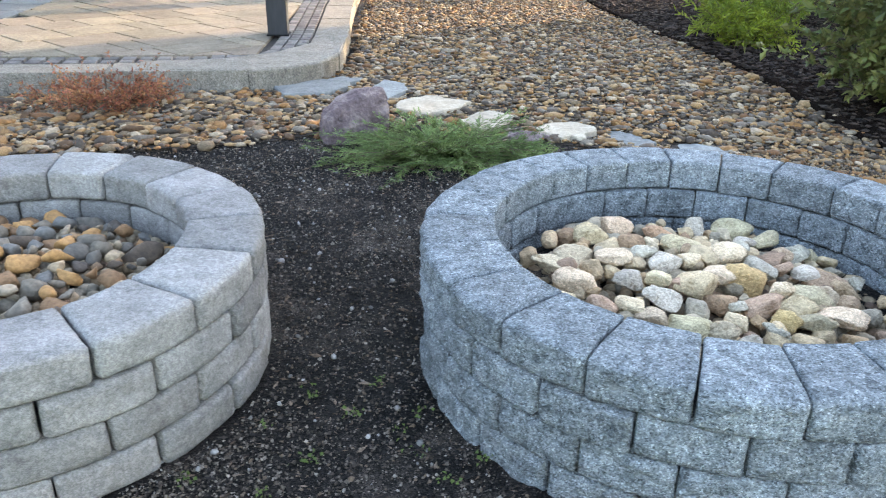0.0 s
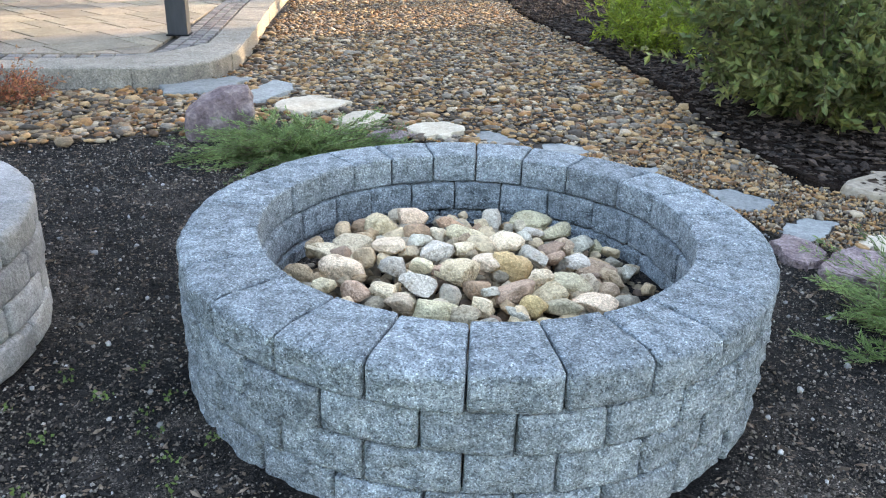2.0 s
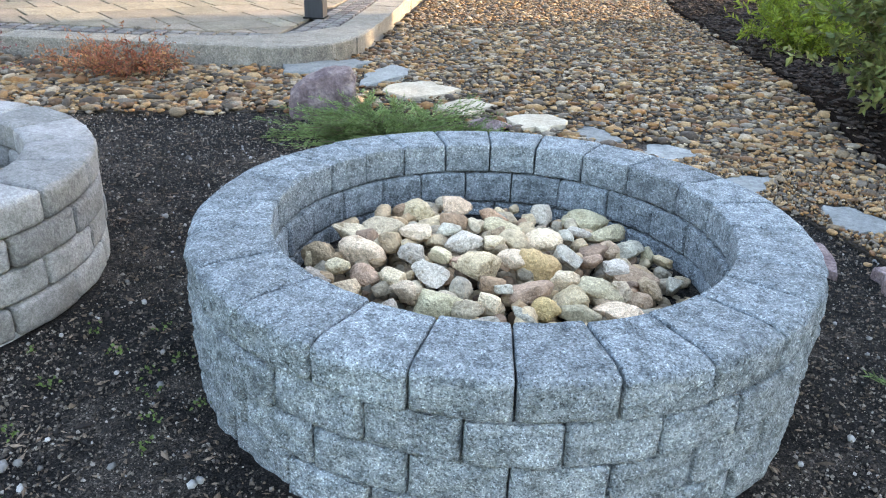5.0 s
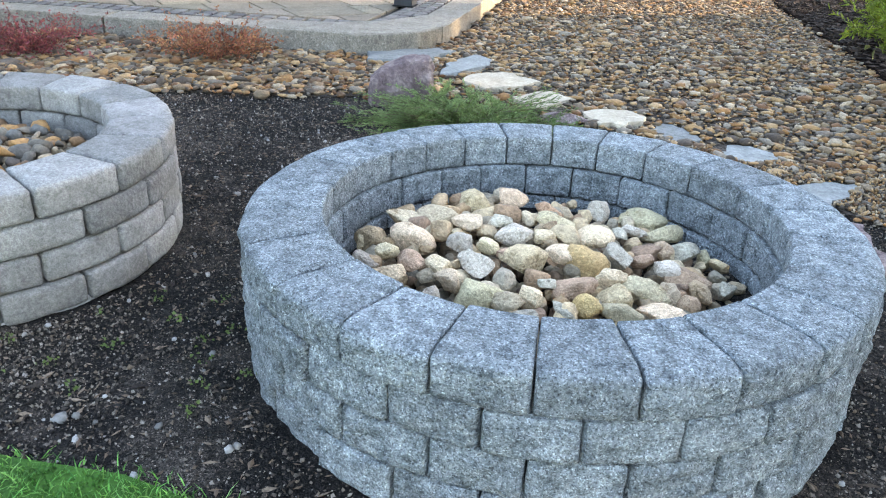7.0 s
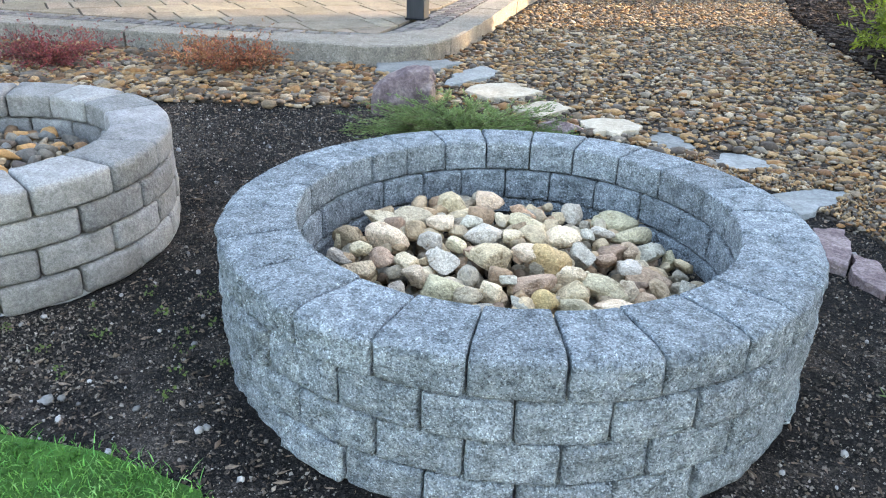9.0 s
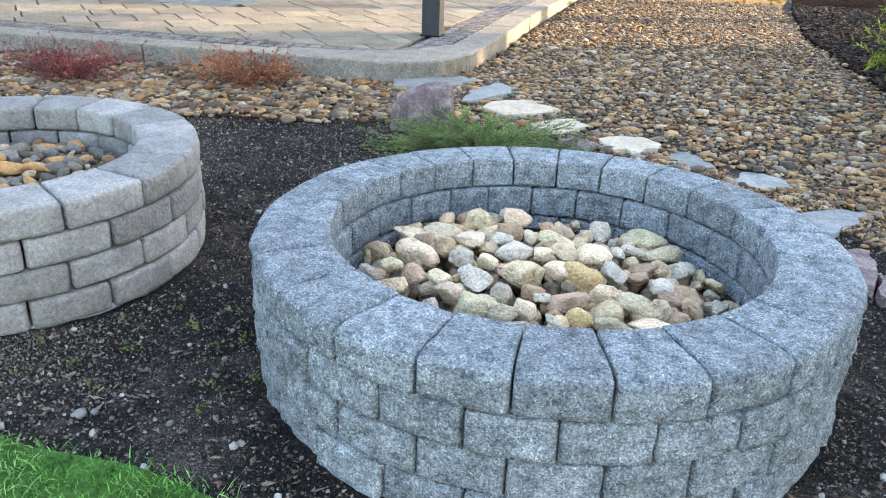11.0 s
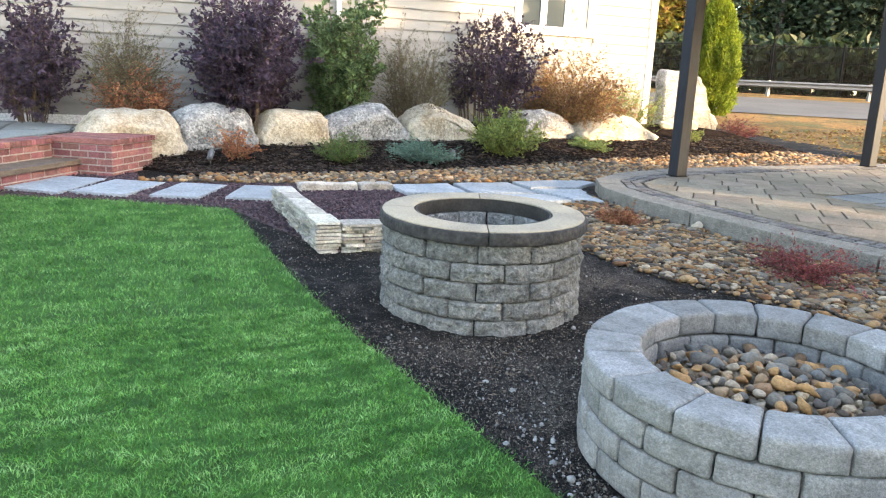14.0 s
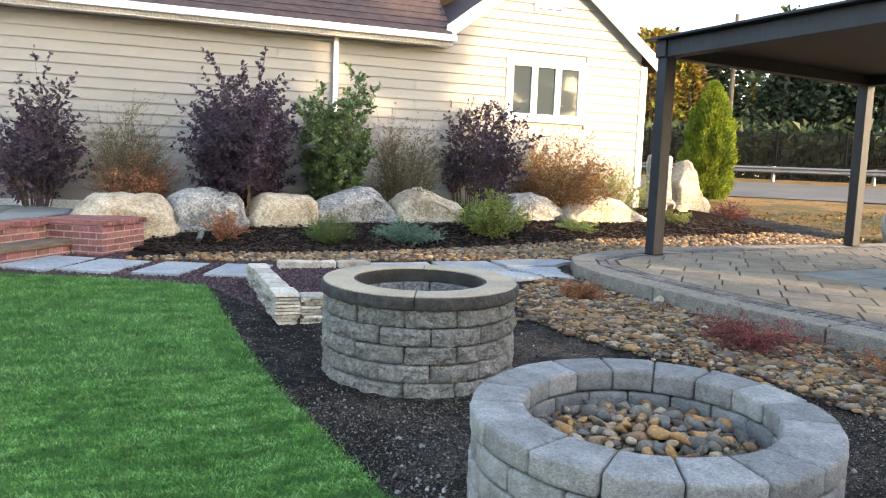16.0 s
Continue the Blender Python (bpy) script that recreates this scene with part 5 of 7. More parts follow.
rr = random.Random(17)
SLANT = radians(49.0)
ce, se_ = math.cos(SLANT), math.sin(SLANT)
PANEL_BOX = [to_world(a, b) for a, b in ((PANEL[0], PANEL[2]), (PANEL[1], PANEL[2]), (PANEL[1], PANEL[3]), (PANEL[0], PANEL[3]))]
CORNER = [(-1.95, 4.83), (-1.25, 4.935), (-1.005, 5.04), (-0.828, 5.255), (-0.75, 5.6), (-0.77, 5.95), (-1.02, 5.93), (-1.22, 5.50), (-1.55, 5.22), (-2.0, 5.09)]
k = 0
for row in range(9, 45):
    d0, d1 = row * 0.396 - 0.29, (row + 1) * 0.396 - 0.29
    e0 = -5.0 - rr.uniform(0, 0.5)
    last = 0
    while e0 < 9.0:
        w = rr.choice([x_ for x_ in (0.19, 0.375, 0.375, 0.56) if x_ != last or x_ > 0.2])
        last = w
        e1 = e0 + w
        quad = [(e * ce - d * se_, e * se_ + d * ce) for e, d in ((e0 + 0.008, d0 + 0.0025), (e1 - 0.008, d0 + 0.0025), (e1 - 0.008, d1 - 0.0025), (e0 + 0.008, d1 - 0.0025))]
        e0 = e1
        full = area_of(quad)
        for i in range(len(FIELD_IN)):
            if len(quad) > 2:
                quad = clip_half(quad, FIELD_IN[i], FIELD_IN[(i + 1) % len(FIELD_IN)])
        if area_of(quad) < 0.012:
            continue
        c = np.mean(quad, axis=0)
        if inside(CORNER, np.array([c[0]]), np.array([c[1]]))[0]:
            continue
        rest = [clip_half(quad, PANEL_BOX[(i + 1) % 4], PANEL_BOX[i]) for i in range(4)]
        best = max(rest, key=area_of)
        cut = clip_half(clip_half(clip_half(clip_half(quad, PANEL_BOX[0], PANEL_BOX[1]), PANEL_BOX[1], PANEL_BOX[2]), PANEL_BOX[2], PANEL_BOX[3]), PANEL_BOX[3], PANEL_BOX[0])
        if area_of(cut) > 0.0005:
            quad = best
        if area_of(quad) < 0.012:
            continue
        c = np.mean(quad, axis=0)
        k += 1
        me = slab_mesh("paver", [(a[0] - c[0], a[1] - c[1]) for a in quad], 0.05, M_PAVER, seed=k, bevel=0.005, rough=0.0006, sub=1)
        part("paver", me, patio, m=Matrix.Translation((c[0], c[1], deck_z(*c) + rr.uniform(-0.0015, 0.0015))) @ Matrix.Rotation(0.012, 4, "Y") @ Matrix.Rotation(0.008, 4, "X"))
c = np.mean(CORNER, axis=0)
part("corner_stone", slab_mesh("corner_stone", [(a - c[0], b - c[1]) for a, b in CORNER], 0.30, M_CURB, seed=4, bevel=0.012, rough=0.001, sub=2), patio, "wide curved granite corner stone", m=Matrix.Translation((c[0], c[1], deck_z(*c) + 0.006)) @ Matrix.Rotation(0.012, 4, "Y") @ Matrix.Rotation(0.008, 4, "X"))
for i in range(3):
    for j in range(3):
        x, y = to_world(PANEL[0] + 0.27 + 0.5 * i, PANEL[2] + 0.25 + 0.47 * j)
        field_piece("panel_paver", x, y, 0.48, 0.45, TURN_P, M_PAVERBLUE, i + j)
# small dark setts in a band inside the curb, along the front and the east side
o, i_ = inward(PATIO, 0.28), inward(PATIO, 0.53)
total = sum(np.linalg.norm(np.array(SETT_IN[j]) - np.array(SETT_IN[(j + 1) % len(SETT_IN)])) for j in range(len(SETT_IN)))
steps = int(total / 0.105)
k = 0
for s in range(steps):
    t = s / steps
    p, q_, p2 = o(t), i_(t), o(min(t + 0.004, 1))
    if p[1] > 11.0:
        continue
    d = p2 - p
    turn = math.atan2(d[1], d[0])
    rows_n = 3 if p[0] > -1.6 else 2
    for r_ in range(rows_n):
        c = p + (q_ - p) * (r_ + 0.5) / rows_n * (1.0 if rows_n == 3 else 0.85)
        k += 1
        if inside(CORNER, np.array([c[0]]), np.array([c[1]]))[0]:
            continue
        field_piece("sett", c[0], c[1], 0.10, 0.085 if rows_n == 3 else 0.10, turn, M_SETT, k, lift=0.002)

# pergola: four square posts, beams, flat roof with a fascia
POSTS = [(-1.33, 6.30), (-6.74, 5.85), (-7.36, 9.80), (-1.86, 10.70)]
pergola = thing("pergola", None, "black painted pergola with square posts and flat roof", "pergola", m=Matrix.Identity(4))


def beam_mesh(name, a, b, width, height, material, seed=0):
    """A square-edged timber from a to b, its underside at the given z."""
    a, b = Vector(a), Vector(b)
    ln = (b - a).length
    v, f = block((ln, width, height), (6, 3, 3), 0.008, 0.0006, seed)
    return mesh_of(name, v, f, material), Matrix.Translation((a + b) / 2 + Vector((0, 0, height / 2))) @ (b - a).to_track_quat("X", "Z").to_matrix().to_4x4()


for i, (x, y) in enumerate(POSTS):
    z0 = deck_z(x, y)
    v, f = block((0.155, 0.155, 2.70 - z0), (3, 3, 8), 0.008, 0.0006, i)
    post = part("post", mesh_of("post", v, f, M_POST), pergola, m=Matrix.Translation((x, y, (2.70 + z0) / 2)) @ Matrix.Rotation(radians(5.5), 4, "Z"))
    v, f = block((0.175, 0.175, 0.012), (2, 2, 2), 0.003, 0.0, i)
    part("base_plate", mesh_of("base_plate", v, f, M_FENCE), post, m=Matrix.Translation((0, 0, -(2.70 - z0) / 2 + 0.006)))
ZB = 2.66
for i in range(4):
    (x0, y0), (x1, y1) = POSTS[i], POSTS[(i + 1) % 4]
    d = Vector((x1 - x0, y1 - y0, 0)).normalized() * 0.12
    me, m = beam_mesh("beam", (x0 - d.x, y0 - d.y, ZB + 0.001 * i), (x1 + d.x, y1 + d.y, ZB + 0.001 * i), 0.16, 0.20, M_POST, i)
    part("beam", me, pergola, m=m)
ROOF = offset_poly([POSTS[0], POSTS[3], POSTS[2], POSTS[1]], -0.20)
part("roof", prism("roof", ROOF, lambda x, y: ZB + 0.225, 0.02, M_POST), pergola, "flat dark roof deck")
RIM = offset_poly([POSTS[0], POSTS[3], POSTS[2], POSTS[1]], -0.02)
part("roof_rim", prism("roof_rim", RIM, lambda x, y: ZB + 0.275, 0.045, M_POST), pergola)
part("ceiling_panel", prism("ceiling_panel", offset_poly([POSTS[0], POSTS[3], POSTS[2], POSTS[1]], 0.05), lambda x, y: ZB + 0.16, 0.02, M_POST), pergola, "flat dark underside")

# ---- the house behind the bank ----
HX, BASE_Z, EAVE = -12.0, 0.40, 3.30
house = thing("house", None, "single-storey cream house with lap siding, white trim and a brown roof", "house", m=Matrix.Identity(4))
WIN_Y0, WIN_Y1, WIN_Z0, WIN_Z1 = 6.28, 7.78, 2.24, 3.23
GC, GHALF, APEX = 7.03, 2.40, 5.20


def box_mesh(name, x0, x1, y0, y1, z0, z1, material, radius=0.004, seg=(2, 2, 2)):
    v, f = block((x1 - x0, y1 - y0, z1 - z0), seg, radius, 0.0, 1)
    return mesh_of(name, v + np.array([(x0 + x1) / 2, (y0 + y1) / 2, (z0 + z1) / 2]), f, material)


# wall in four pieces round the window, with real thickness
for y0, y1, z0, z1 in ((-26, WIN_Y0, BASE_Z - 0.3, 3.34), (WIN_Y1, 9.2, BASE_Z - 0.3, 3.34), (WIN_Y0, WIN_Y1, BASE_Z - 0.3, WIN_Z0), (WIN_Y0, WIN_Y1, WIN_Z1, 3.34)):
    part("wall", box_mesh("wall", HX - 0.2, HX - 0.02, y0, y1, z0, z1, M_SIDING), house)
gv = [(HX - 0.02, GC - GHALF + 0.27, 3.34), (HX - 0.02, 9.2, 3.34), (HX - 0.02, GC, APEX - 0.06), (HX - 0.2, GC - GHALF + 0.27, 3.34), (HX - 0.2, 9.2, 3.34), (HX - 0.2, GC, APEX - 0.06)]
part("gable_wall", mesh_of("gable_wall", gv, [(0, 1, 2), (5, 4, 3), (0, 3, 4, 1), (1, 4, 5, 2), (2, 5, 3, 0)], M_SIDING), house)
part("side_wall", box_mesh("side_wall", HX - 9.0, HX - 0.2, 9.02, 9.2, BASE_Z - 0.3, 3.34, M_SIDING), house)
part("back_wall", box_mesh("back_wall", HX - 9.2, HX - 9.0, -26, 9.2, BASE_Z - 0.3, 3.34, M_SIDING), house)


def clapboard(y0, y1, z, h):
    verts = [(HX - 0.02, y0, z), (HX + 0.018, y0, z), (HX - 0.008, y0, z + h), (HX - 0.02, y0, z + h), (HX - 0.02, y1, z), (HX + 0.018, y1, z), (HX - 0.008, y1, z + h), (HX - 0.02, y1, z + h)]
    return mesh_of("clapboard", verts, [(0, 1, 2, 3), (7, 6, 5, 4), (1, 5, 6, 2), (0, 4, 5, 1), (2, 6, 7, 3)], M_SIDING)


z, rr = 0.52, random.Random(4)
while z < APEX - 0.2:
    spans = [(-26.0, 9.1)]
    if z > 3.30:
        reach = (APEX - z - 0.05) / 0.757
        spans = [(max(GC - reach, 4.9), min(GC + reach, 9.1))]
    elif z + 0.17 > WIN_Z0 - 0.08 and z < WIN_Z1 + 0.08:
        spans = [(-26.0, WIN_Y0 - 0.09), (WIN_Y1 + 0.09, 9.1)]
    for y0, y1 in spans:
        a = y0
        while a < y1 - 0.05:
            b = min(y1, a + rr.choice((3.66, 3.66, 2.4)))
            part("clapboard", clapboard(a, b - 0.003, z, 0.173), house)
            a = b
    z += 0.172
part("base_board", box_mesh("base_board", HX - 0.02, HX + 0.02, -26, 9.2, 0.38, 0.52, M_WHITE), house, "white base board")
part("corner_board", box_mesh("corner_board", HX - 0.05, HX + 0.028, 9.1, 9.24, 0.4, 3.36, M_WHITE), house, "white corner board")
# window: frame, three casements with panes
win = part("window", box_mesh("window", HX - 0.16, HX - 0.14, WIN_Y0, WIN_Y1, WIN_Z0, WIN_Z1, M_FENCE), house, "white three-casement window")
for y0, y1, z0, z1, nm in ((WIN_Y0 - 0.09, WIN_Y1 + 0.09, WIN_Z1, WIN_Z1 + 0.09, "head"), (WIN_Y0 - 0.11, WIN_Y1 + 0.11, WIN_Z0 - 0.09, WIN_Z0, "sill"), (WIN_Y0 - 0.09, WIN_Y0, WIN_Z0, WIN_Z1, "jamb"), (WIN_Y1, WIN_Y1 + 0.09, WIN_Z0, WIN_Z1, "jamb")):
    part(nm, box_mesh(nm, HX - 0.1, HX + (0.05 if nm == "sill" else 0.03), y0, y1, z0, z1, M_WHITE), win)
cw = (WIN_Y1 - WIN_Y0) / 3
for i in range(3):
    y0, y1 = WIN_Y0 + cw * i, WIN_Y0 + cw * (i + 1)
    for a0, a1, b0, b1 in ((y0 + 0.004, y0 + 0.06, WIN_Z0, WIN_Z1), (y1 - 0.06, y1 - 0.004, WIN_Z0, WIN_Z1), (y0 + 0.06, y1 - 0.06, WIN_Z0, WIN_Z0 + 0.06), (y0 + 0.06, y1 - 0.06, WIN_Z1 - 0.06, WIN_Z1)):
        part("sash", box_mesh("sash", HX - 0.05, HX + 0.005, a0, a1, b0, b1, M_WHITE), win)
    part("pane", box_mesh("pane", HX - 0.038, HX - 0.030, y0 + 0.055, y1 - 0.055, WIN_Z0 + 0.055, WIN_Z1 - 0.055, M_GLASS), win, "dark reflecting pane")
vent = part("gable_vent", box_mesh("gable_vent", HX - 0.01, HX + 0.008, 6.74, 7.24, 4.22, 4.62, M_FENCE), house, "white slatted gable vent")
for i in range(6):
    part("slat", box_mesh("slat", HX + 0.006, HX + 0.03, 6.76, 7.22, 4.24 + 0.062 * i, 4.29 + 0.062 * i, M_WHITE), vent)
for y0, y1, z0, z1 in ((6.69, 6.74, 4.18, 4.66), (7.24, 7.29, 4.18, 4.66), (6.74, 7.24, 4.16, 4.22), (6.74, 7.24, 4.62, 4.68)):
    part("vent_frame", box_mesh("vent_frame", HX - 0.01, HX + 0.035, y0, y1, z0, z1, M_WHITE), vent)
# long roof with gutter, gable roof with rake boards
OV = 0.35


def roof_plane(name, corners, thick, material):
    a, b, c, d = (Vector(p) for p in corners)
    n = (b - a).cross(d - a).normalized()
    if n.z < 0:
        n = -n
    low = [p - n * thick for p in (a, b, c, d)]
    return mesh_of(name, [*[p[:] for p in (a, b, c, d)], *[p[:] for p in low]], [(0, 1, 2, 3), (7, 6, 5, 4), (0, 4, 5, 1), (1, 5, 6, 2), (2, 6, 7, 3), (3, 7, 4, 0)], material)


ROOF_END = 4.98
part("main_roof", roof_plane("main_roof", [(HX + OV, -26, 3.52), (HX + OV, ROOF_END, 3.52), (HX - 4.6, ROOF_END + 1.0, 6.2), (HX - 4.6, -26, 6.2)], 0.05, M_SHINGLE), house, "brown shingled roof slope")
part("back_roof", roof_plane("back_roof", [(HX - 9.5, -26, 3.52), (HX - 9.5, 9.5, 3.52), (HX - 4.6, 9.5, 6.2), (HX - 4.6, -26, 6.2)], 0.05, M_SHINGLE), house)
for i in range(16):
    t0 = i / 16
    x, zz = HX + OV - (4.6 + OV) * t0, 3.52 + 2.68 * t0
    sh = roof_plane("shingle_course", [(x + 0.01, -26, zz + 0.012), (x + 0.01, ROOF_END + 1.0 * t0, zz + 0.012), (x - 0.29, ROOF_END + 1.0 * t0, zz + 0.162), (x - 0.29, -26, zz + 0.162)], 0.008, M_SHINGLE)
    part("shingle_course", sh, house)
part("soffit", box_mesh("soffit", HX - 0.05, HX + OV, -26, ROOF_END, 3.345, 3.365, M_WHITE), house)
part("fascia", box_mesh("fascia", HX + OV - 0.03, HX + OV, -26, ROOF_END, 3.33, 3.50, M_WHITE), house, "white fascia board")
gut = part("gutter", box_mesh("gutter", HX + OV + 0.002, HX + OV + 0.12, -26, ROOF_END + 0.03, 3.40, 3.52, M_WHITE, 0.02, (3, 3, 4)), house, "white gutter")
part("downspout", box_mesh("downspout", HX + 0.03, HX + 0.09, 2.94, 3.02, 0.5, 3.36, M_WHITE, 0.012), house, "white downspout")
GV = 0.15
for s in (-1, 1):
    half_ = GHALF + 0.18 if s > 0 else 2.10
    ye, ze = GC + s * half_, APEX - 0.757 * half_ + 0.10
    part("gable_roof", roof_plane("gable_roof", [(HX + GV, ye, ze), (HX + GV, GC, APEX + 0.10), (HX - 6, GC, APEX + 0.10), (HX - 6, ye, ze)], 0.06, M_SHINGLE), house)
    rb = [(HX + GV + 0.02, ye, ze + 0.01), (HX + GV + 0.02, GC, APEX + 0.11), (HX + GV - 0.02, GC, APEX + 0.11), (HX + GV - 0.02, ye, ze + 0.01)]
    lo = [(x, y, z - 0.26) for x, y, z in rb]
    part("rake_board", mesh_of("rake_board", rb + lo, [(0, 1, 2, 3), (7, 6, 5, 4), (0, 4, 5, 1), (1, 5, 6, 2), (2, 6, 7, 3), (3, 7, 4, 0)], M_WHITE), house, "white rake board")
    so = [(HX + GV - 0.02, ye, ze - 0.10), (HX + GV - 0.02, GC, APEX - 0.0), (HX - 0.02, GC, APEX - 0.0), (HX - 0.02, ye, ze - 0.10)]
    lo = [(x, y, z - 0.02) for x, y, z in so]
    part("rake_soffit", mesh_of("rake_soffit", so + lo, [(0, 1, 2, 3), (7, 6, 5, 4), (0, 4, 5, 1), (1, 5, 6, 2), (2, 6, 7, 3), (3, 7, 4, 0)], M_WHITE), house)

# ---- walls, slabs and boulders ----
# red brick seat wall: s runs along it, n towards the lawn
BO, BM, BN = Vector((-7.05, -1.5, 0)), Vector((-0.849, 0.529, 0)), Vector((0.529, 0.849, 0))
brick_wall = thing("brick_wall", None, "low red brick retaining wall with piers, brick caps and a stone step", "brick wall", m=Matrix(((BM.x, BN.x, 0, BO.x), (BM.y, BN.y, 0, BO.y), (0, 0, 1, 0), (0, 0, 0, 1))))
# (s along, n out) is left-handed, so blocks are mirrored evenly: only symmetric pieces are used


def brick_box(s0, s1, n0, n1, z0, z1, cap=True):
    """A brick body: mortar core, bricks proud of it by courses on the seen faces, and a course of caps."""
    core = box_mesh("mortar", s0 + 0.005, s1 - 0.005, n0 + 0.005, n1 - 0.005, z0 - 0.1, z1 - 0.005, M_MORTAR)
    part("mortar", core, brick_wall)
    body_top = z1 - 0.062 if cap else z1
    rows_n = max(1, round((body_top - z0) / 0.068))
    h = (body_top - z0) / rows_n
    for r_ in range(rows_n):
        z = z0 + h * (r_ + 0.5)
        for face in ("front", "end0", "end1"):
            a0, a1 = (s0, s1) if face == "front" else (n0, n1)
            x = a0 - (0.105 if r_ % 2 else 0.0)
            while x < a1 - 0.02:
                b0, b1 = max(x, a0), min(x + 0.203, a1)
                if b1 - b0 > 0.03:
                    c = (b0 + b1) / 2
                    key = (round(b1 - b0 - 0.014, 3), round(h - 0.014, 4))
                    if key not in BRICKS:
                        v, f = block((key[0], 0.05, key[1]), (2, 2, 2), 0.004, 0.0008, len(BRICKS))
                        BRICKS[key] = mesh_of("brick", v, f, M_BRICK)
                    if face == "front":
                        m = Matrix.Translation((c, n1 - 0.025, z))
                    elif face == "end0":
                        m = Matrix.Translation((s0 + 0.0245, c, z)) @ Matrix.Rotation(math.pi / 2, 4, "Z")
                    else:
                        m = Matrix.Translation((s1 - 0.0245, c, z)) @ Matrix.Rotation(math.pi / 2, 4, "Z")
                    part("brick", BRICKS[key], brick_wall, m=m)
                x += 0.203
    if cap:
        k = max(1, round((s1 - s0 + 0.04) / 0.075))
        w = (s1 - s0 + 0.04) / k
        deep = n1 - n0 + 0.03
        key = ("cap", round(w, 4), round(deep, 3))
        v, f = block((w - 0.006, deep, 0.058), (2, 3, 2), 0.006, 0.001, 3)
        me = mesh_of("cap_brick", v, f, M_BRICK)
        for i in range(k):
            part("cap_brick", me, brick_wall, m=Matrix.Translation((s0 - 0.02 + w * (i + 0.5), (n0 + n1) / 2 + 0.01, z1 - 0.029)))


BRICKS = {}
brick_box(-0.95, 0.0, -0.45, 0.0, 0.07, 0.50)
brick_box(0.0, 1.45, -0.62, -0.36, 0.08, 0.50)
brick_box(1.45, 2.25, -0.45, 0.34, 0.09, 0.515)
brick_box(0.001, 1.449, -0.36, -0.06, 0.08, 0.235, cap=False)
v, f = block((1.45, 0.34, 0.055), (14, 4, 3), 0.008, 0.002, 9)
part("step_tread", mesh_of("step_tread", v, f, M_TREAD), brick_wall, "brown stone step tread", m=Matrix.Translation((0.725, -0.20, 0.262)))

# terrace behind the brick wall, with large irregular flagstones
TER = [(-6.9, -2.35), (-7.35, -2.0), (-8.95, -1.15), (-9.25, -1.0), (-9.5, -0.65), (-9.9, -0.75), (-10.6, -1.3), (-10.9, -2.6), (-10.9, -7.0), (-4.5, -7.0), (-4.5, -2.75)]
terrace = thing("terrace", prism("terrace", TER, lambda x, y: 0.485, 0.6, M_JOINT), "raised terrace of large blue-grey flagstones", "terrace", kind="structure")
rr = np.random.default_rng(21)
TER_CLIP = [(-6.9, -2.35), (-7.35, -2.0), (-8.95, -1.15), (-9.9, -0.75), (-10.6, -1.3), (-10.9, -2.6), (-10.9, -7.0), (-4.5, -7.0), (-4.5, -4.2)]
cols_n, rows_n = 9, 9
knots = {(i, j): (-11.6 + 0.95 * i + 0.42 * (j % 2) + rr.uniform(-0.13, 0.13), -7.2 + 0.80 * j + rr.uniform(-0.12, 0.12)) for i in range(cols_n + 1) for j in range(rows_n + 1)}
for i in range(cols_n):
    for j in range(rows_n):
        poly = [knots[i, j], knots[i + 1, j], knots[i + 1, j + 1], knots[i, j + 1]]
        mid_ = np.mean(poly, axis=0)
        poly = [tuple(mid_ + (np.array(q_) - mid_) * 0.965) for q_ in poly]
        for e in range(len(TER_CLIP)):
            if len(poly) > 2:
                poly = clip_half(poly, TER_CLIP[e], TER_CLIP[(e + 1) % len(TER_CLIP)])
        if area_of(poly) < 0.02:
            continue
        c = np.mean(poly, axis=0)
        part("flagstone", slab_mesh("flagstone", [(a - c[0], b - c[1]) for a, b in poly], 0.03, M_TERRACE, seed=i * 20 + j, bevel=0.008), terrace, m=Matrix.Translation((c[0], c[1], 0.505 + rr.uniform(-0.003, 0.003))))

# bluestone stepping slabs across the crushed stone
def flat_stone(name, corners, thick, lift, material, seed, label, category="stepping stone", group="", sub=3, rough=0.008, bevel=0.012):
    c = np.mean(np.array(corners), axis=0)
    local = [(x - c[0], y - c[1]) for x, y in corners]
    area = sum(local[i][0] * local[(i + 1) % len(local)][1] - local[(i + 1) % len(local)][0] * local[i][1] for i in range(len(local)))
    if area < 0:
        local = local[::-1]
    me = slab_mesh(name, local, thick, material, seed=seed, rough=rough, bevel=bevel, sub=sub)
    return thing(name, me, label, category, group, m=Matrix.Translation((c[0], c[1], float(land(*c)) + lift)))


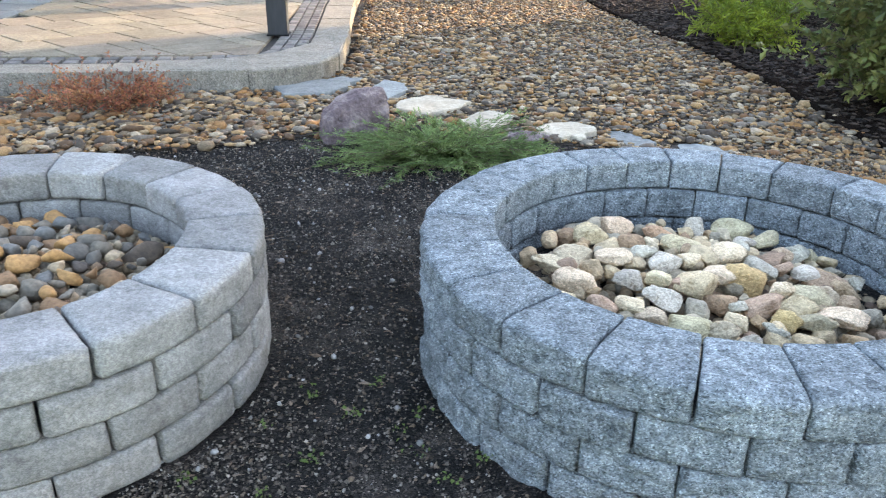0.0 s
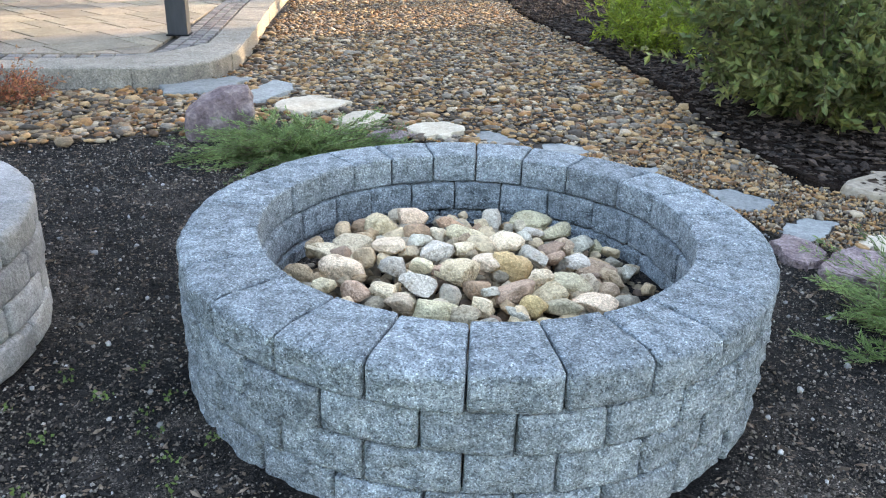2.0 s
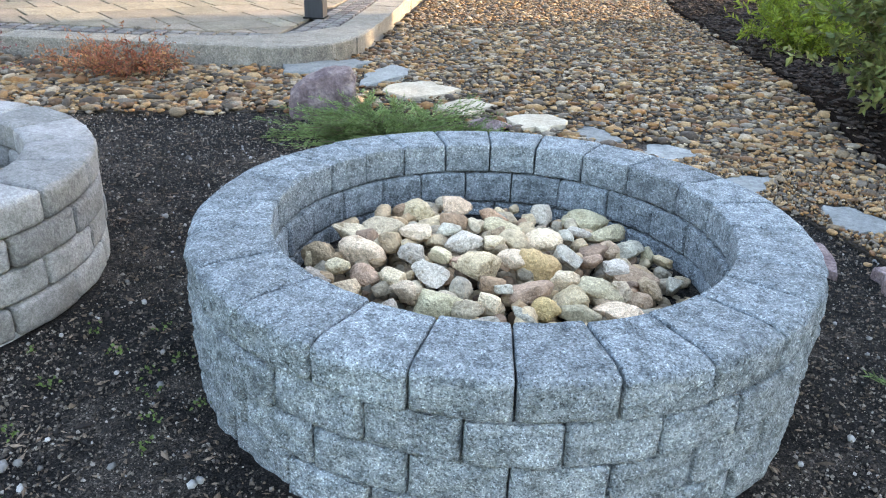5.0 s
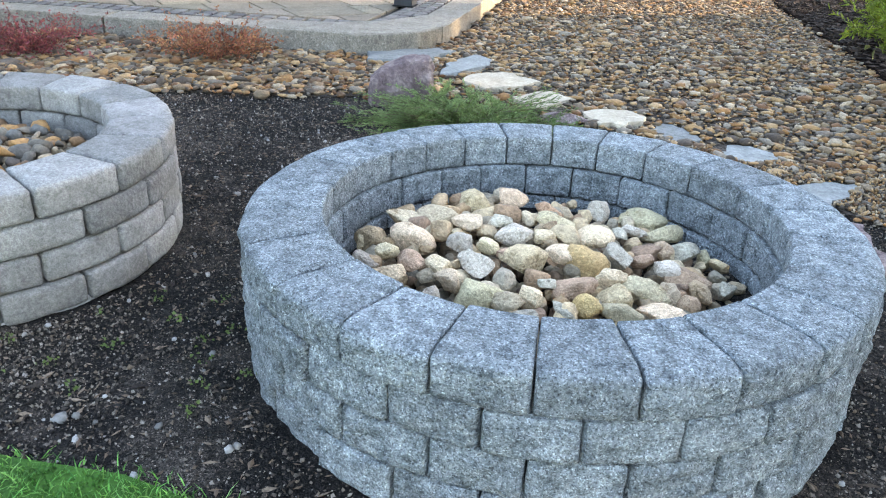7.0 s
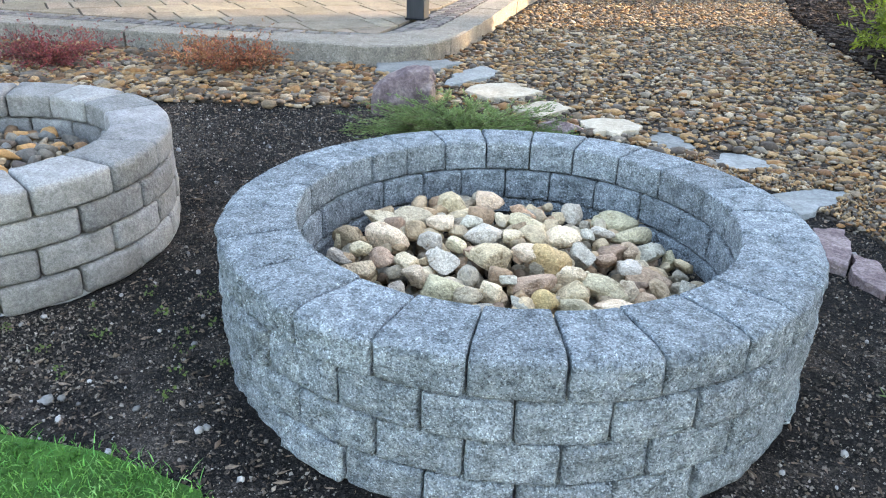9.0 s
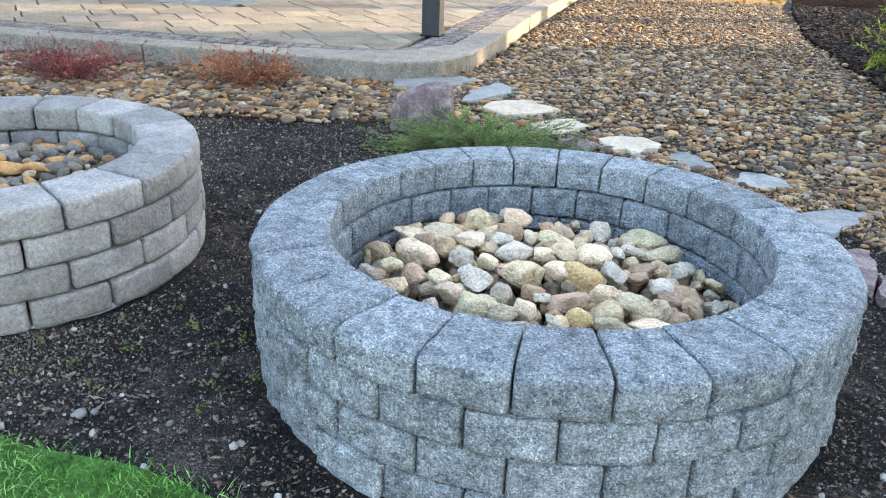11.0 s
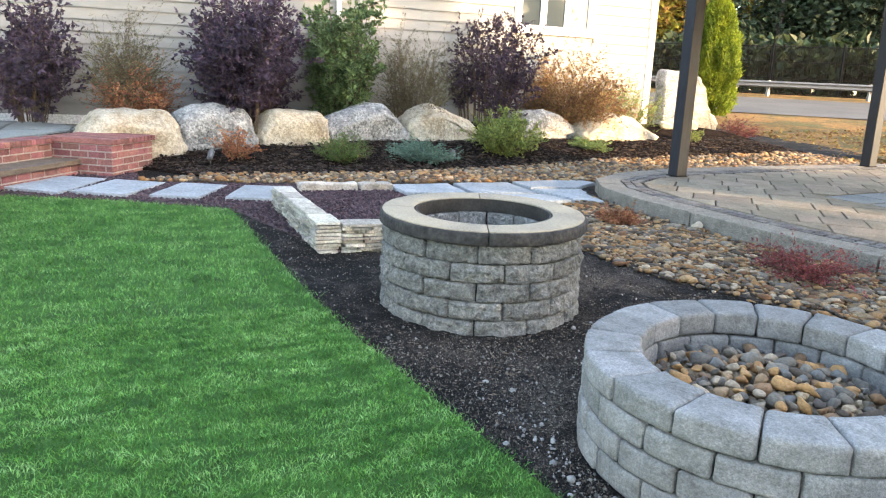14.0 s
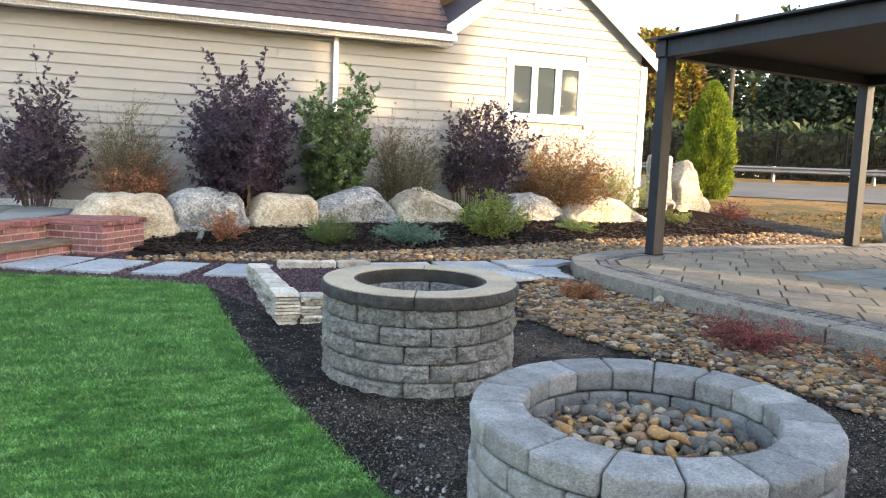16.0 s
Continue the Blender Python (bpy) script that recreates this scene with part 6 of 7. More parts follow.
SLABS = [[(-7.36, -1.38), (-8.13, -0.98), (-7.88, -0.50), (-6.98, -0.90)], [(-7.05, -0.80), (-7.82, -0.42), (-7.56, 0.05), (-6.80, -0.33)], [(-6.76, -0.13), (-7.53, 0.21), (-7.33, 0.64), (-6.58, 0.30)], [(-6.55, 0.53), (-7.29, 0.81), (-7.15, 1.28), (-6.40, 1.02)]]
for i, c in enumerate(SLABS):
    flat_stone("stepping_slab", c, 0.05, 0.035, M_BLUESTONE, 400 + i, "rectangular blue-grey stepping slab in purple crushed stone", "stepping slab", "bluestone slabs", rough=0.003, bevel=0.006)
PATHB = [[(-7.15, 2.3), (-6.6, 2.35), (-6.55, 3.0), (-7.2, 3.05)], [(-7.2, 3.1), (-6.5, 3.05), (-6.4, 3.75), (-7.2, 3.8)], [(-6.45, 3.0), (-5.9, 3.1), (-5.95, 3.9), (-6.38, 3.8)], [(-7.2, 3.86), (-6.75, 3.85), (-6.7, 4.45), (-7.05, 4.9), (-7.3, 4.8)], [(-6.7, 3.85), (-6.0, 3.95), (-5.8, 4.2), (-6.3, 4.3), (-6.62, 4.45)]]
for i, c in enumerate(PATHB):
    flat_stone("path_flagstone", c, 0.05, 0.035, M_BLUESTONE, 420 + i, "irregular blue-grey flagstone of the path to the patio", "flagstone", "path flagstones")
for i, (x, y, ln_) in enumerate(((-7.02, 1.62, 0.62), (-6.98, 2.12, 0.36))):
    v, f = block((0.16, ln_, 0.11), (4, 10, 3), 0.02, 0.010, 60 + i)
    thing("edging_stone", mesh_of("edging_stone", v, f, M_FIELD), "long rough tan edging stone of the planter", "edging stone", "planter edging", m=Matrix.Translation((x, y, float(land(x, y)) + 0.03)))

# stacked ledge-stone planter wall in an L
ledge = thing("ledge_wall", None, "low L-shaped wall of thin stacked tan ledge stones", "stone wall", m=Matrix.Identity(4))
rr = random.Random(31)
LK = []
for i in range(6):
    v, f = block((1.0, 1.0, 1.0), (5, 3, 3), 0.10, 0.045, 70 + i, 2.5)
    LK.append(mesh_of("ledge_stone", v, f, M_LEDGE))


def ledge_arm(a, b, thick, z0, z1):
    a, b = Vector(a), Vector(b)
    d = (b - a)
    ln = d.length
    turn = math.atan2(d.y, d.x)
    rows_n = 10
    h = (z1 - z0) / rows_n
    for r_ in range(rows_n):
        s = -rr.uniform(0, 0.1)
        while s < ln:
            w = rr.uniform(0.06, 0.24) if r_ < rows_n - 1 else rr.uniform(0.3, 0.45)
            s0, s1 = max(s, 0), min(s + w, ln)
            if s1 - s0 > 0.03:
                p = a + d * ((s0 + s1) / 2 / ln)
                m = Matrix.Translation((p.x, p.y, z0 + h * (r_ + 0.5))) @ Matrix.Rotation(turn, 4, "Z") @ Matrix.Diagonal((s1 - s0 - 0.004, thick + rr.uniform(-0.045, 0.025), h - rr.uniform(0.002, 0.006), 1))
                part("ledge_stone", LK[rr.randrange(6)], ledge, m=m)
            s += w


ledge_arm((-6.15, 0.98), (-4.42, 0.99), 0.18, 0.04, 0.30)
ledge_arm((-4.50, 1.09), (-4.42, 2.3), 0.18, 0.04, 0.285)

# fieldstone retaining wall at the lawn's west side
field = thing("fieldstone_wall", None, "dry-laid retaining wall of rounded tan fieldstones with flat caps", "stone wall", m=Matrix.Identity(4))
FK = [stone_mesh("fieldstone", (1.0, 0.9, 0.75), 800 + i, M_FIELD, level=ICO2, lump=0.25, cuts=3) for i in range(8)]
a, b = Vector((-6.69, -2.12, 0)), Vector((-3.4, -1.72, 0))
d, ln = b - a, (b - a).length
for r_ in range(4):
    s = rr.uniform(-0.1, 0)
    while s < ln:
        w = rr.uniform(0.13, 0.30)
        p = a + d * ((s + w / 2) / ln)
        m = Matrix.Translation((p.x, p.y, 0.10 + 0.095 * r_)) @ Matrix.Rotation(math.atan2(d.y, d.x) + rr.uniform(-0.2, 0.2), 4, "Z") @ Matrix.Rotation(rr.uniform(-0.3, 0.3), 4, "Y") @ Matrix.Diagonal((w * 1.12, 0.34, 0.135, 1))
        part("fieldstone", FK[rr.randrange(8)], field, m=m)
        s += w
s = 0.0
i = 0
while s < ln:
    w = rr.uniform(0.4, 0.7)
    p = a + d * ((s + w / 2) / ln)
    me = slab_mesh("cap_stone", [(-w / 2 + 0.01, -0.21), (w / 2 - 0.01, -0.2), (w / 2 - 0.01, 0.2), (-w / 2 + 0.01, 0.21)], 0.05, M_FIELD, seed=860 + i, rough=0.012)
    part("cap_stone", me, field, m=Matrix.Translation((p.x, p.y, 0.485)) @ Matrix.Rotation(math.atan2(d.y, d.x), 4, "Z"))
    s += w
    i += 1
part("core", slab_mesh("core", [(-6.65, -2.24), (-3.4, -1.84), (-3.4, -1.70), (-6.65, -2.10)], 0.5, M_SOIL, seed=2, rough=0.0), field, m=Matrix.Translation((0, 0, 0.43)))

# boulders along the bank
BOULDERS = [  # x, y, width along the bank, depth, height above ground, turn, seed, tan
    (-9.45, -0.30, 1.30, 0.9, 0.62, 20, 1, True), (-9.75, 0.75, 1.08, 0.7, 0.54, 15, 2, False), (-9.95, 1.78, 1.02, 0.7, 0.48, 15, 3, True),
    (-10.25, 2.90, 1.42, 0.8, 0.58, 10, 4, False), (-10.3, 4.10, 1.26, 0.75, 0.56, 12, 5, True), (-10.55, 6.05, 1.10, 0.7, 0.42, 10, 6, False), (-10.4, 7.3, 1.65, 0.8, 0.44, 12, 7, True)]
# outlines: along the bank in half widths, and height in full heights
OUTLINE = {
    1: ((-1, 0.15), (-0.85, 0.62), (-0.45, 0.95), (0.1, 1.0), (0.62, 0.93), (0.9, 0.62), (1, 0.2)),
    2: ((-1, 0.2), (-0.9, 0.78), (-0.55, 1.0), (0.1, 0.98), (0.68, 0.88), (0.9, 0.6), (1, 0.15)),
    3: ((-1, 0.2), (-0.78, 0.72), (-0.5, 0.98), (0.2, 1.0), (0.78, 0.88), (0.97, 0.72), (1, 0.1)),
    4: ((-1, 0.3), (-0.93, 0.45), (-0.3, 0.82), (0.2, 1.02), (0.38, 0.92), (0.75, 0.5), (1, 0.12)),
    5: ((-1, 0.3), (-0.9, 0.62), (-0.35, 1.02), (-0.05, 0.92), (0.4, 0.72), (0.85, 0.5), (1, 0.15)),
    6: ((-1, 0.4), (-0.8, 0.92), (-0.1, 1.0), (0.45, 0.85), (0.85, 0.5), (1, 0.1)),
    7: ((-1, 0.25), (-0.75, 0.6), (-0.35, 0.9), (0.05, 1.02), (0.35, 0.95), (0.75, 0.5), (1, 0.15)),
    8: ((-1, 0.1), (-0.92, 0.62), (-0.45, 0.95), (-0.2, 1.0), (0.15, 0.78), (0.5, 0.42), (0.95, 0.28), (1, 0.05))}


def hewn(name, outline, width, depth, height, seed, material, cuts=5):
    """A broken boulder: an outline carried through its depth, with slanting ends, knocked corners and a rough skin."""
    r = np.random.default_rng(seed)
    pts = [(p * width / 2, q * height) for p, q in outline]
    pts = [(pts[0][0] * 0.96, -0.3 * height)] + pts + [(pts[-1][0] * 0.96, -0.3 * height)]
    bm = bmesh.new()
    rings = []
    for d, k, drop in ((-0.5, 0.74, 0.26), (-0.3, 0.94, 0.08), (0.12, 1.0, 0.0), (0.38, 0.96, 0.10), (0.5, 0.84, 0.30)):
        ring = []
        for y, z in pts:
            zz = z * (1 - drop) if z > 0 else z
            ring.append(bm.verts.new((d * depth + r.normal(0, 0.03) * depth, y * k + r.normal(0, 0.02) * width, zz + r.normal(0, 0.025) * height)))
        rings.append(ring)
    k = len(pts)
    for a, b in zip(rings, rings[1:]):
        for i in range(k):
            j = (i + 1) % k
            bm.faces.new((a[i], a[j], b[j], b[i]))
    bm.faces.new(rings[0][::-1])
    bm.faces.new(rings[-1])
    bmesh.ops.triangulate(bm, faces=bm.faces[:])
    bmesh.ops.subdivide_edges(bm, edges=bm.edges[:], cuts=cuts, use_grid_fill=True)
    bmesh.ops.smooth_vert(bm, verts=bm.verts[:], factor=0.5, use_axis_x=True, use_axis_y=True, use_axis_z=True)
    bmesh.ops.recalc_face_normals(bm, faces=bm.faces[:])
    bm.normal_update()
    size = min(depth, height)
    for v in bm.verts:
        p = v.co * (1.0 / size)
        q = p + Vector((seed * 3.7, seed * 1.3, 0))
        ridge = 1 - abs(noise.noise(q * 2.6)) * 2
        v.co += v.normal * size * (0.045 * noise.noise(q * 2.2) + 0.028 * ridge * 0.6 + 0.030 * noise.noise(q * 6.5) + 0.016 * noise.noise(q * 15))
    me = bpy.data.meshes.new(name)
    bm.to_mesh(me)
    bm.free()
    return finish_mesh(me, material)


def finish_mesh(me, material):
    me.materials.append(material)
    me.polygons.foreach_set("use_smooth", [True] * len(me.polygons))
    me.update()
    return me


for x, y, w, dp, h, turn, seed, tan in BOULDERS:
    lab = "large tan weathered boulder set in the mulch bank" if tan else "large grey rough-faced boulder set in the mulch bank"
    thing("boulder", hewn("boulder", OUTLINE[seed], w, dp, h * 0.94, seed, M_BOULDER_TAN if tan else M_BOULDER_GREY), lab, "boulder", "boulders along the bank", m=Matrix.Translation((x, y, float(land(x, y)) + 0.02)) @ Matrix.Rotation(radians(turn * 0.5), 4, "Z"))

# ---- plants ----
def put(name, v, f, material, parent, label="", smooth=False):
    return part(name, fast_mesh(name, v, f, material, smooth=smooth), parent, label)


def shrub(name, x, y, width, depth, height, leaf, size, count, stems, seed, label, category="shrub", group="", z=None, bare=0.25, droop=0.0, upright=0.5, twigs=5, spray=0.12, stem_r=0.006, m_stem=None, flat=0.0, chaos=0.75, spread=0.12):
    """A shrub: bent stems from one foot, side twigs, and leaves set along them, with gaps between the sprays."""
    r = np.random.default_rng(seed)
    z = float(land(x, y)) if z is None else z
    wood, pl, wy = [], [], []
    ln, wd = size
    per = max(1, count // max(1, stems * (twigs + 1)))
    for _ in range(stems):
        a = r.uniform(0, 2 * np.pi)
        rad = r.uniform(0.02, 1) ** 0.42
        top = r.uniform(upright, 1.0) * (1 - flat * rad * 0.3)
        end = np.array([math.cos(a) * rad * width / 2, math.sin(a) * rad * depth / 2, height * top * (1 - 0.35 * rad ** 2 * (1 - flat)) - droop * rad * height])
        foot = np.array([math.cos(a) * rad * width * spread * 0.5, math.sin(a) * rad * depth * spread * 0.5, -0.03])
        knee = foot + (end - foot) * 0.5 + np.array([-math.cos(a) * width * 0.06, -math.sin(a) * depth * 0.06, height * 0.10])
        pts = [foot * (1 - t) ** 2 + 2 * knee * t * (1 - t) + end * t * t for t in (0, 0.25, 0.5, 0.75, 1.0)]
        wood.append(tube(pts, [stem_r, stem_r * 0.85, stem_r * 0.65, stem_r * 0.45, stem_r * 0.2], 4))
        lines = [pts[2:]]
        for _ in range(twigs):
            t = r.uniform(bare, 0.95)
            p0 = foot * (1 - t) ** 2 + 2 * knee * t * (1 - t) + end * t * t
            w = r.normal(size=3) * np.array([1, 1, 0.6 - 0.45 * flat])
            w = w / np.linalg.norm(w)
            w = w + (end - foot) / np.linalg.norm(end - foot) * 0.7
            p1 = p0 + w * spray * r.uniform(0.5, 1.3) * max(width, height)
            p1[2] = max(p1[2], 0.01)
            wood.append(tube([p0, (p0 + p1) / 2 + r.normal(0, 0.01, 3), p1], [stem_r * 0.45, stem_r * 0.3, stem_r * 0.12], 3))
            lines.append([p0, p1])
        for line in lines:
            line = np.array(line)
            k = per
            t = r.uniform(0.05, 1.0, k)
            seg = np.minimum((t * (len(line) - 1)).astype(int), len(line) - 2)
            fr = t * (len(line) - 1) - seg
            p = line[seg] * (1 - fr)[:, None] + line[seg + 1] * fr[:, None]
            d = line[-1] - line[0]
            d = d / (np.linalg.norm(d) + 1e-9)
            pl.append(p + r.normal(0, 0.006, (k, 3)))
            wy.append(d[None] * 0.8 + r.normal(0, chaos, (k, 3)) * (1, 1, 1 - 0.5 * flat))
    root = thing(name, None, label, category, group, m=Matrix.Translation((x, y, z)))
    v, f = join(wood)
    put("framework", v, f, m_stem or M_STEM, root)
    pl, wy = np.concatenate(pl), np.concatenate(wy)
    pl[:, 2] = np.maximum(pl[:, 2], 0.012)
    v, f = leaves(pl, wy, ln, wd, r)
    put("foliage", v, f, leaf, root)
    return root


# spreading junipers by the nearest pit
def juniper(x, y, width, depth, height, seed, leaf, label, count=52000, stems=64):
    return shrub("juniper", x, y, width, depth, height, leaf, (0.026, 0.0042), count, stems, seed, label, "juniper", "junipers", bare=0.05, upright=0.35, twigs=9, spray=0.16, stem_r=0.005, flat=1.0, droop=0.45, chaos=0.4)


juniper(0.0, 3.74, 1.06, 0.75, 0.19, 41, L_JUNIPER, "low spreading green juniper beside a plum rock")
juniper(2.30, 1.88, 0.95, 0.85, 0.32, 42, L_JUNIPER, "low feathery green juniper beside the fire pit")
# small barberries in the pebbles, in red autumn leaf
for i, (x, y, w, h, leaf) in enumerate(((-1.95, 4.36, 0.92, 0.23, L_RUST), (-3.0, 4.02, 0.95, 0.21, L_RED), (-4.9, 3.75, 0.5, 0.13, L_RUST))):
    shrub("barberry", x, y, w, w * 0.8, h, leaf, (0.024, 0.012), 3400, 40, 60 + i, "small twiggy barberry in red autumn leaf among pebbles", "shrub", "barberries in the pebbles", twigs=6, spray=0.14, stem_r=0.003)
# east bed
shrub("leafy_shrub", 3.12, 4.72, 1.95, 1.5, 1.30, L_BROADLEAF, (0.066, 0.040), 11500, 60, 71, "dense broad-leaved green shrub in dark mulch", bare=0.1, upright=0.3, twigs=8, spray=0.13)
shrub("golden_shrub", 2.62, 7.05, 1.15, 1.1, 0.85, L_ARBOR, (0.06, 0.016), 9000, 40, 72, "feathery yellow-green shrub at the pebble edge", bare=0.05, upright=0.3, twigs=9, spray=0.15, droop=0.15)
shrub("golden_shrub", 3.6, 8.6, 1.4, 1.3, 1.2, L_GOLD, (0.06, 0.02), 7000, 36, 73, "feathery golden shrub deeper in the bed", bare=0.05, upright=0.4, twigs=8)
shrub("leafy_shrub", 4.6, 6.6, 1.6, 1.5, 1.5, L_BROADLEAF, (0.08, 0.045), 5000, 36, 74, "green leafy shrub at the back of the bed", bare=0.1, upright=0.4, twigs=7)
# shrubs on the bank in front of the house
BZ = 0.46
shrub("yew", -11.0, -2.85, 1.35, 0.9, 0.90, L_DARKGREEN, (0.055, 0.014), 14000, 60, 81, "dark green spiky yew by the house wall", z=BZ, bare=0.1, upright=0.5, twigs=8, spray=0.13, spread=0.5)
shrub("ornamental_grass", -10.9, -2.25, 0.75, 0.5, 0.40, L_TAN, (0.16, 0.006), 1600, 80, 82, "small fading tuft of ornamental grass", "grass tuft", z=BZ, twigs=2, spray=0.1, stem_r=0.002)
shrub("ninebark", -11.0, -1.45, 4.2, 1.1, 1.75, L_PURPLE, (0.072, 0.048), 6600, 36, 83, "dark purple ninebark with open upright branches", z=BZ, bare=0.2, upright=0.5, twigs=10, spray=0.10, stem_r=0.010, spread=0.3)
shrub("spirea", -10.9, -0.25, 3.1, 1.0, 1.7, L_WISP, (0.036, 0.013), 9500, 70, 84, "sparse twiggy spirea losing its leaves", z=BZ, bare=0.2, upright=0.4, twigs=9, spray=0.12, stem_r=0.005, spread=0.5)
shrub("spirea", -10.75, -0.1, 2.9, 0.8, 0.85, L_RUST, (0.038, 0.019), 7000, 60, 85, "low bronze autumn spirea behind the boulders", z=BZ, twigs=7, spread=0.5)
shrub("ninebark", -10.9, 1.3, 4.25, 1.3, 2.2, L_PURPLE, (0.072, 0.048), 20000, 74, 86, "tall dense dark purple ninebark behind the boulders", z=BZ, bare=0.12, upright=0.45, twigs=11, spray=0.10, stem_r=0.011, spread=0.55)
shrub("dogwood", -11.15, 2.85, 2.7, 1.1, 2.55, L_DOGWOOD, (0.085, 0.045), 13500, 56, 87, "tall green dogwood with pale leaf undersides", z=BZ, bare=0.02, upright=0.4, twigs=11, spray=0.09, stem_r=0.010, spread=0.35)
shrub("spirea", -11.0, 3.95, 3.2, 1.0, 1.7, L_WISP, (0.036, 0.013), 11000, 84, 88, "brown twiggy shrub nearly bare of leaves", z=BZ, bare=0.2, upright=0.4, twigs=10, spray=0.12, stem_r=0.005, spread=0.5)
shrub("ninebark", -11.05, 5.3, 3.56, 1.0, 2.15, L_PURPLE, (0.058, 0.036), 9500, 44, 89, "bronze-purple ninebark catching low sun", z=BZ, bare=0.2, upright=0.5, twigs=11, spray=0.09, stem_r=0.009, spread=0.5)
shrub("spirea", -11.1, 6.8, 3.3, 1.0, 1.55, L_RUSTTAN, (0.046, 0.017), 24000, 130, 90, "tan and rust autumn spirea in low sun", z=BZ, bare=0.1, upright=0.35, twigs=9, spray=0.12, stem_r=0.004, spread=0.5)
shrub("spirea", -11.1, 8.1, 2.1, 0.9, 1.1, L_GOLD, (0.034, 0.012), 8500, 60, 91, "yellow-green autumn spirea by the house corner", z=BZ, bare=0.1, upright=0.4, twigs=8, spray=0.12, stem_r=0.004, spread=0.5)
# low plants in the mulch in front of the boulders
shrub("barberry", -8.95, 0.95, 0.85, 0.6, 0.44, L_RUST, (0.034, 0.015), 1700, 24, 92, "small rust-red shrub in the mulch", z=None, twigs=5)
shrub("heath", -8.85, 2.25, 0.92, 0.7, 0.42, L_GREEN, (0.035, 0.007), 6500, 60, 93, "round bright green heath in the mulch", twigs=7, bare=0.05, upright=0.4)
shrub("blue_juniper", -9.0, 3.35, 1.55, 0.7, 0.27, L_BLUEJUNIPER, (0.055, 0.013), 8200, 46, 94, "low blue-green juniper in the mulch", "juniper", bare=0.05, upright=0.4, twigs=8, flat=1.0, droop=0.2)
shrub("golden_shrub", -9.15, 4.75, 1.35, 1.1, 0.72, L_GOLD, (0.046, 0.024), 9500, 80, 95, "round yellow-green shrub in the mulch", twigs=9, bare=0.05, upright=0.55, spray=0.10, droop=0.1)
shrub("blue_juniper", -9.45, 6.35, 0.95, 0.6, 0.20, L_JUNIPER, (0.05, 0.012), 3600, 26, 96, "low green juniper mat in the mulch", "juniper", bare=0.05, upright=0.4, twigs=8, flat=1.0, droop=0.2)
shrub("golden_shrub", -10.0, 8.7, 0.6, 0.5, 0.30, L_GOLD, (0.03, 0.014), 1500, 24, 97, "small yellow-green plant in the mulch", twigs=6)
shrub("barberry", -11.6, 11.2, 1.2, 0.9, 0.50, L_RED, (0.028, 0.014), 2600, 36, 98, "red barberry at the edge of the grass", twigs=7)
# little weeds in the soil
r = np.random.default_rng(15)
v, f = leaves(np.zeros((1, 3)), np.array([[1.0, 0, 0.0]]), 0.020, 0.012, r)
WEED = fast_mesh("leaf", v, f, L_WEED, smooth=False)
for x, y in ((-0.16, 1.72), (-0.05, 1.45), (-0.30, 1.40), (0.02, 1.34), (-0.42, 1.52), (-0.25, 1.22), (-0.60, 1.10), (-0.05, 1.60), (-0.48, 1.20), (-0.78, 1.08), (0.05, 1.25), (-0.33, 1.65), (-0.10, 1.52), (-0.22, 1.58), (-0.38, 1.28), (0.10, 1.42), (-0.55, 1.32), (-0.92, 1.02)):
    weed = thing("weed", None, "tiny green weed seedling in the soil", "weed", "weeds in the soil", m=Matrix.Translation((x, y, soil_z(x, y) + 0.004)))
    for _ in range(int(r.integers(7, 16))):
        part("leaf", WEED, weed, m=Matrix.Translation((*r.normal(0, 0.014, 2), r.uniform(0.002, 0.016))) @ Euler((r.normal(0, 0.5), r.normal(-0.4, 0.5), r.uniform(0, 6.28))).to_matrix().to_4x4() @ Matrix.Scale(r.uniform(0.45, 0.95), 4))

# the arborvitae behind the pergola
ax, ay = -16.0, 14.2
az = float(land(ax, ay))
r = np.random.default_rng(33)
arb = thing("arborvitae", None, "tall narrow yellow-green arborvitae lit by low sun", "tree", m=Matrix.Translation((ax, ay, az)))
v, f = tube([(0, 0, -0.1), (0, 0, 1.8), (0.02, 0, 3.2)], [0.09, 0.06, 0.02], 6)
put("trunk", v, f, M_TRUNK, arb)
n = 26000
t = r.uniform(0, 1, n) ** 0.85
ang = r.uniform(0, 2 * np.pi, n)
prof = 0.62 * np.sin(np.pi * np.clip(0.20 + 0.80 * t, 0, 1)) ** 0.7
bumps = np.array([1 + 0.35 * noise.noise(Vector((math.cos(a) * 2.2, math.sin(a) * 2.2, b * 7))) for a, b in zip(ang, t)])
rad = prof * bumps * r.uniform(0.72, 1.04, n)
pl = np.stack([np.cos(ang) * rad, np.sin(ang) * rad, 0.08 + t * 3.12], 1)
wy = np.stack([np.cos(ang) * 0.5, np.sin(ang) * 0.5, np.full(n, 1.0)], 1) + r.normal(0, 0.45, (n, 3))
v, f = leaves(pl, wy, 0.11, 0.045, r)
put("crown", v, f, L_ARBOR, arb)


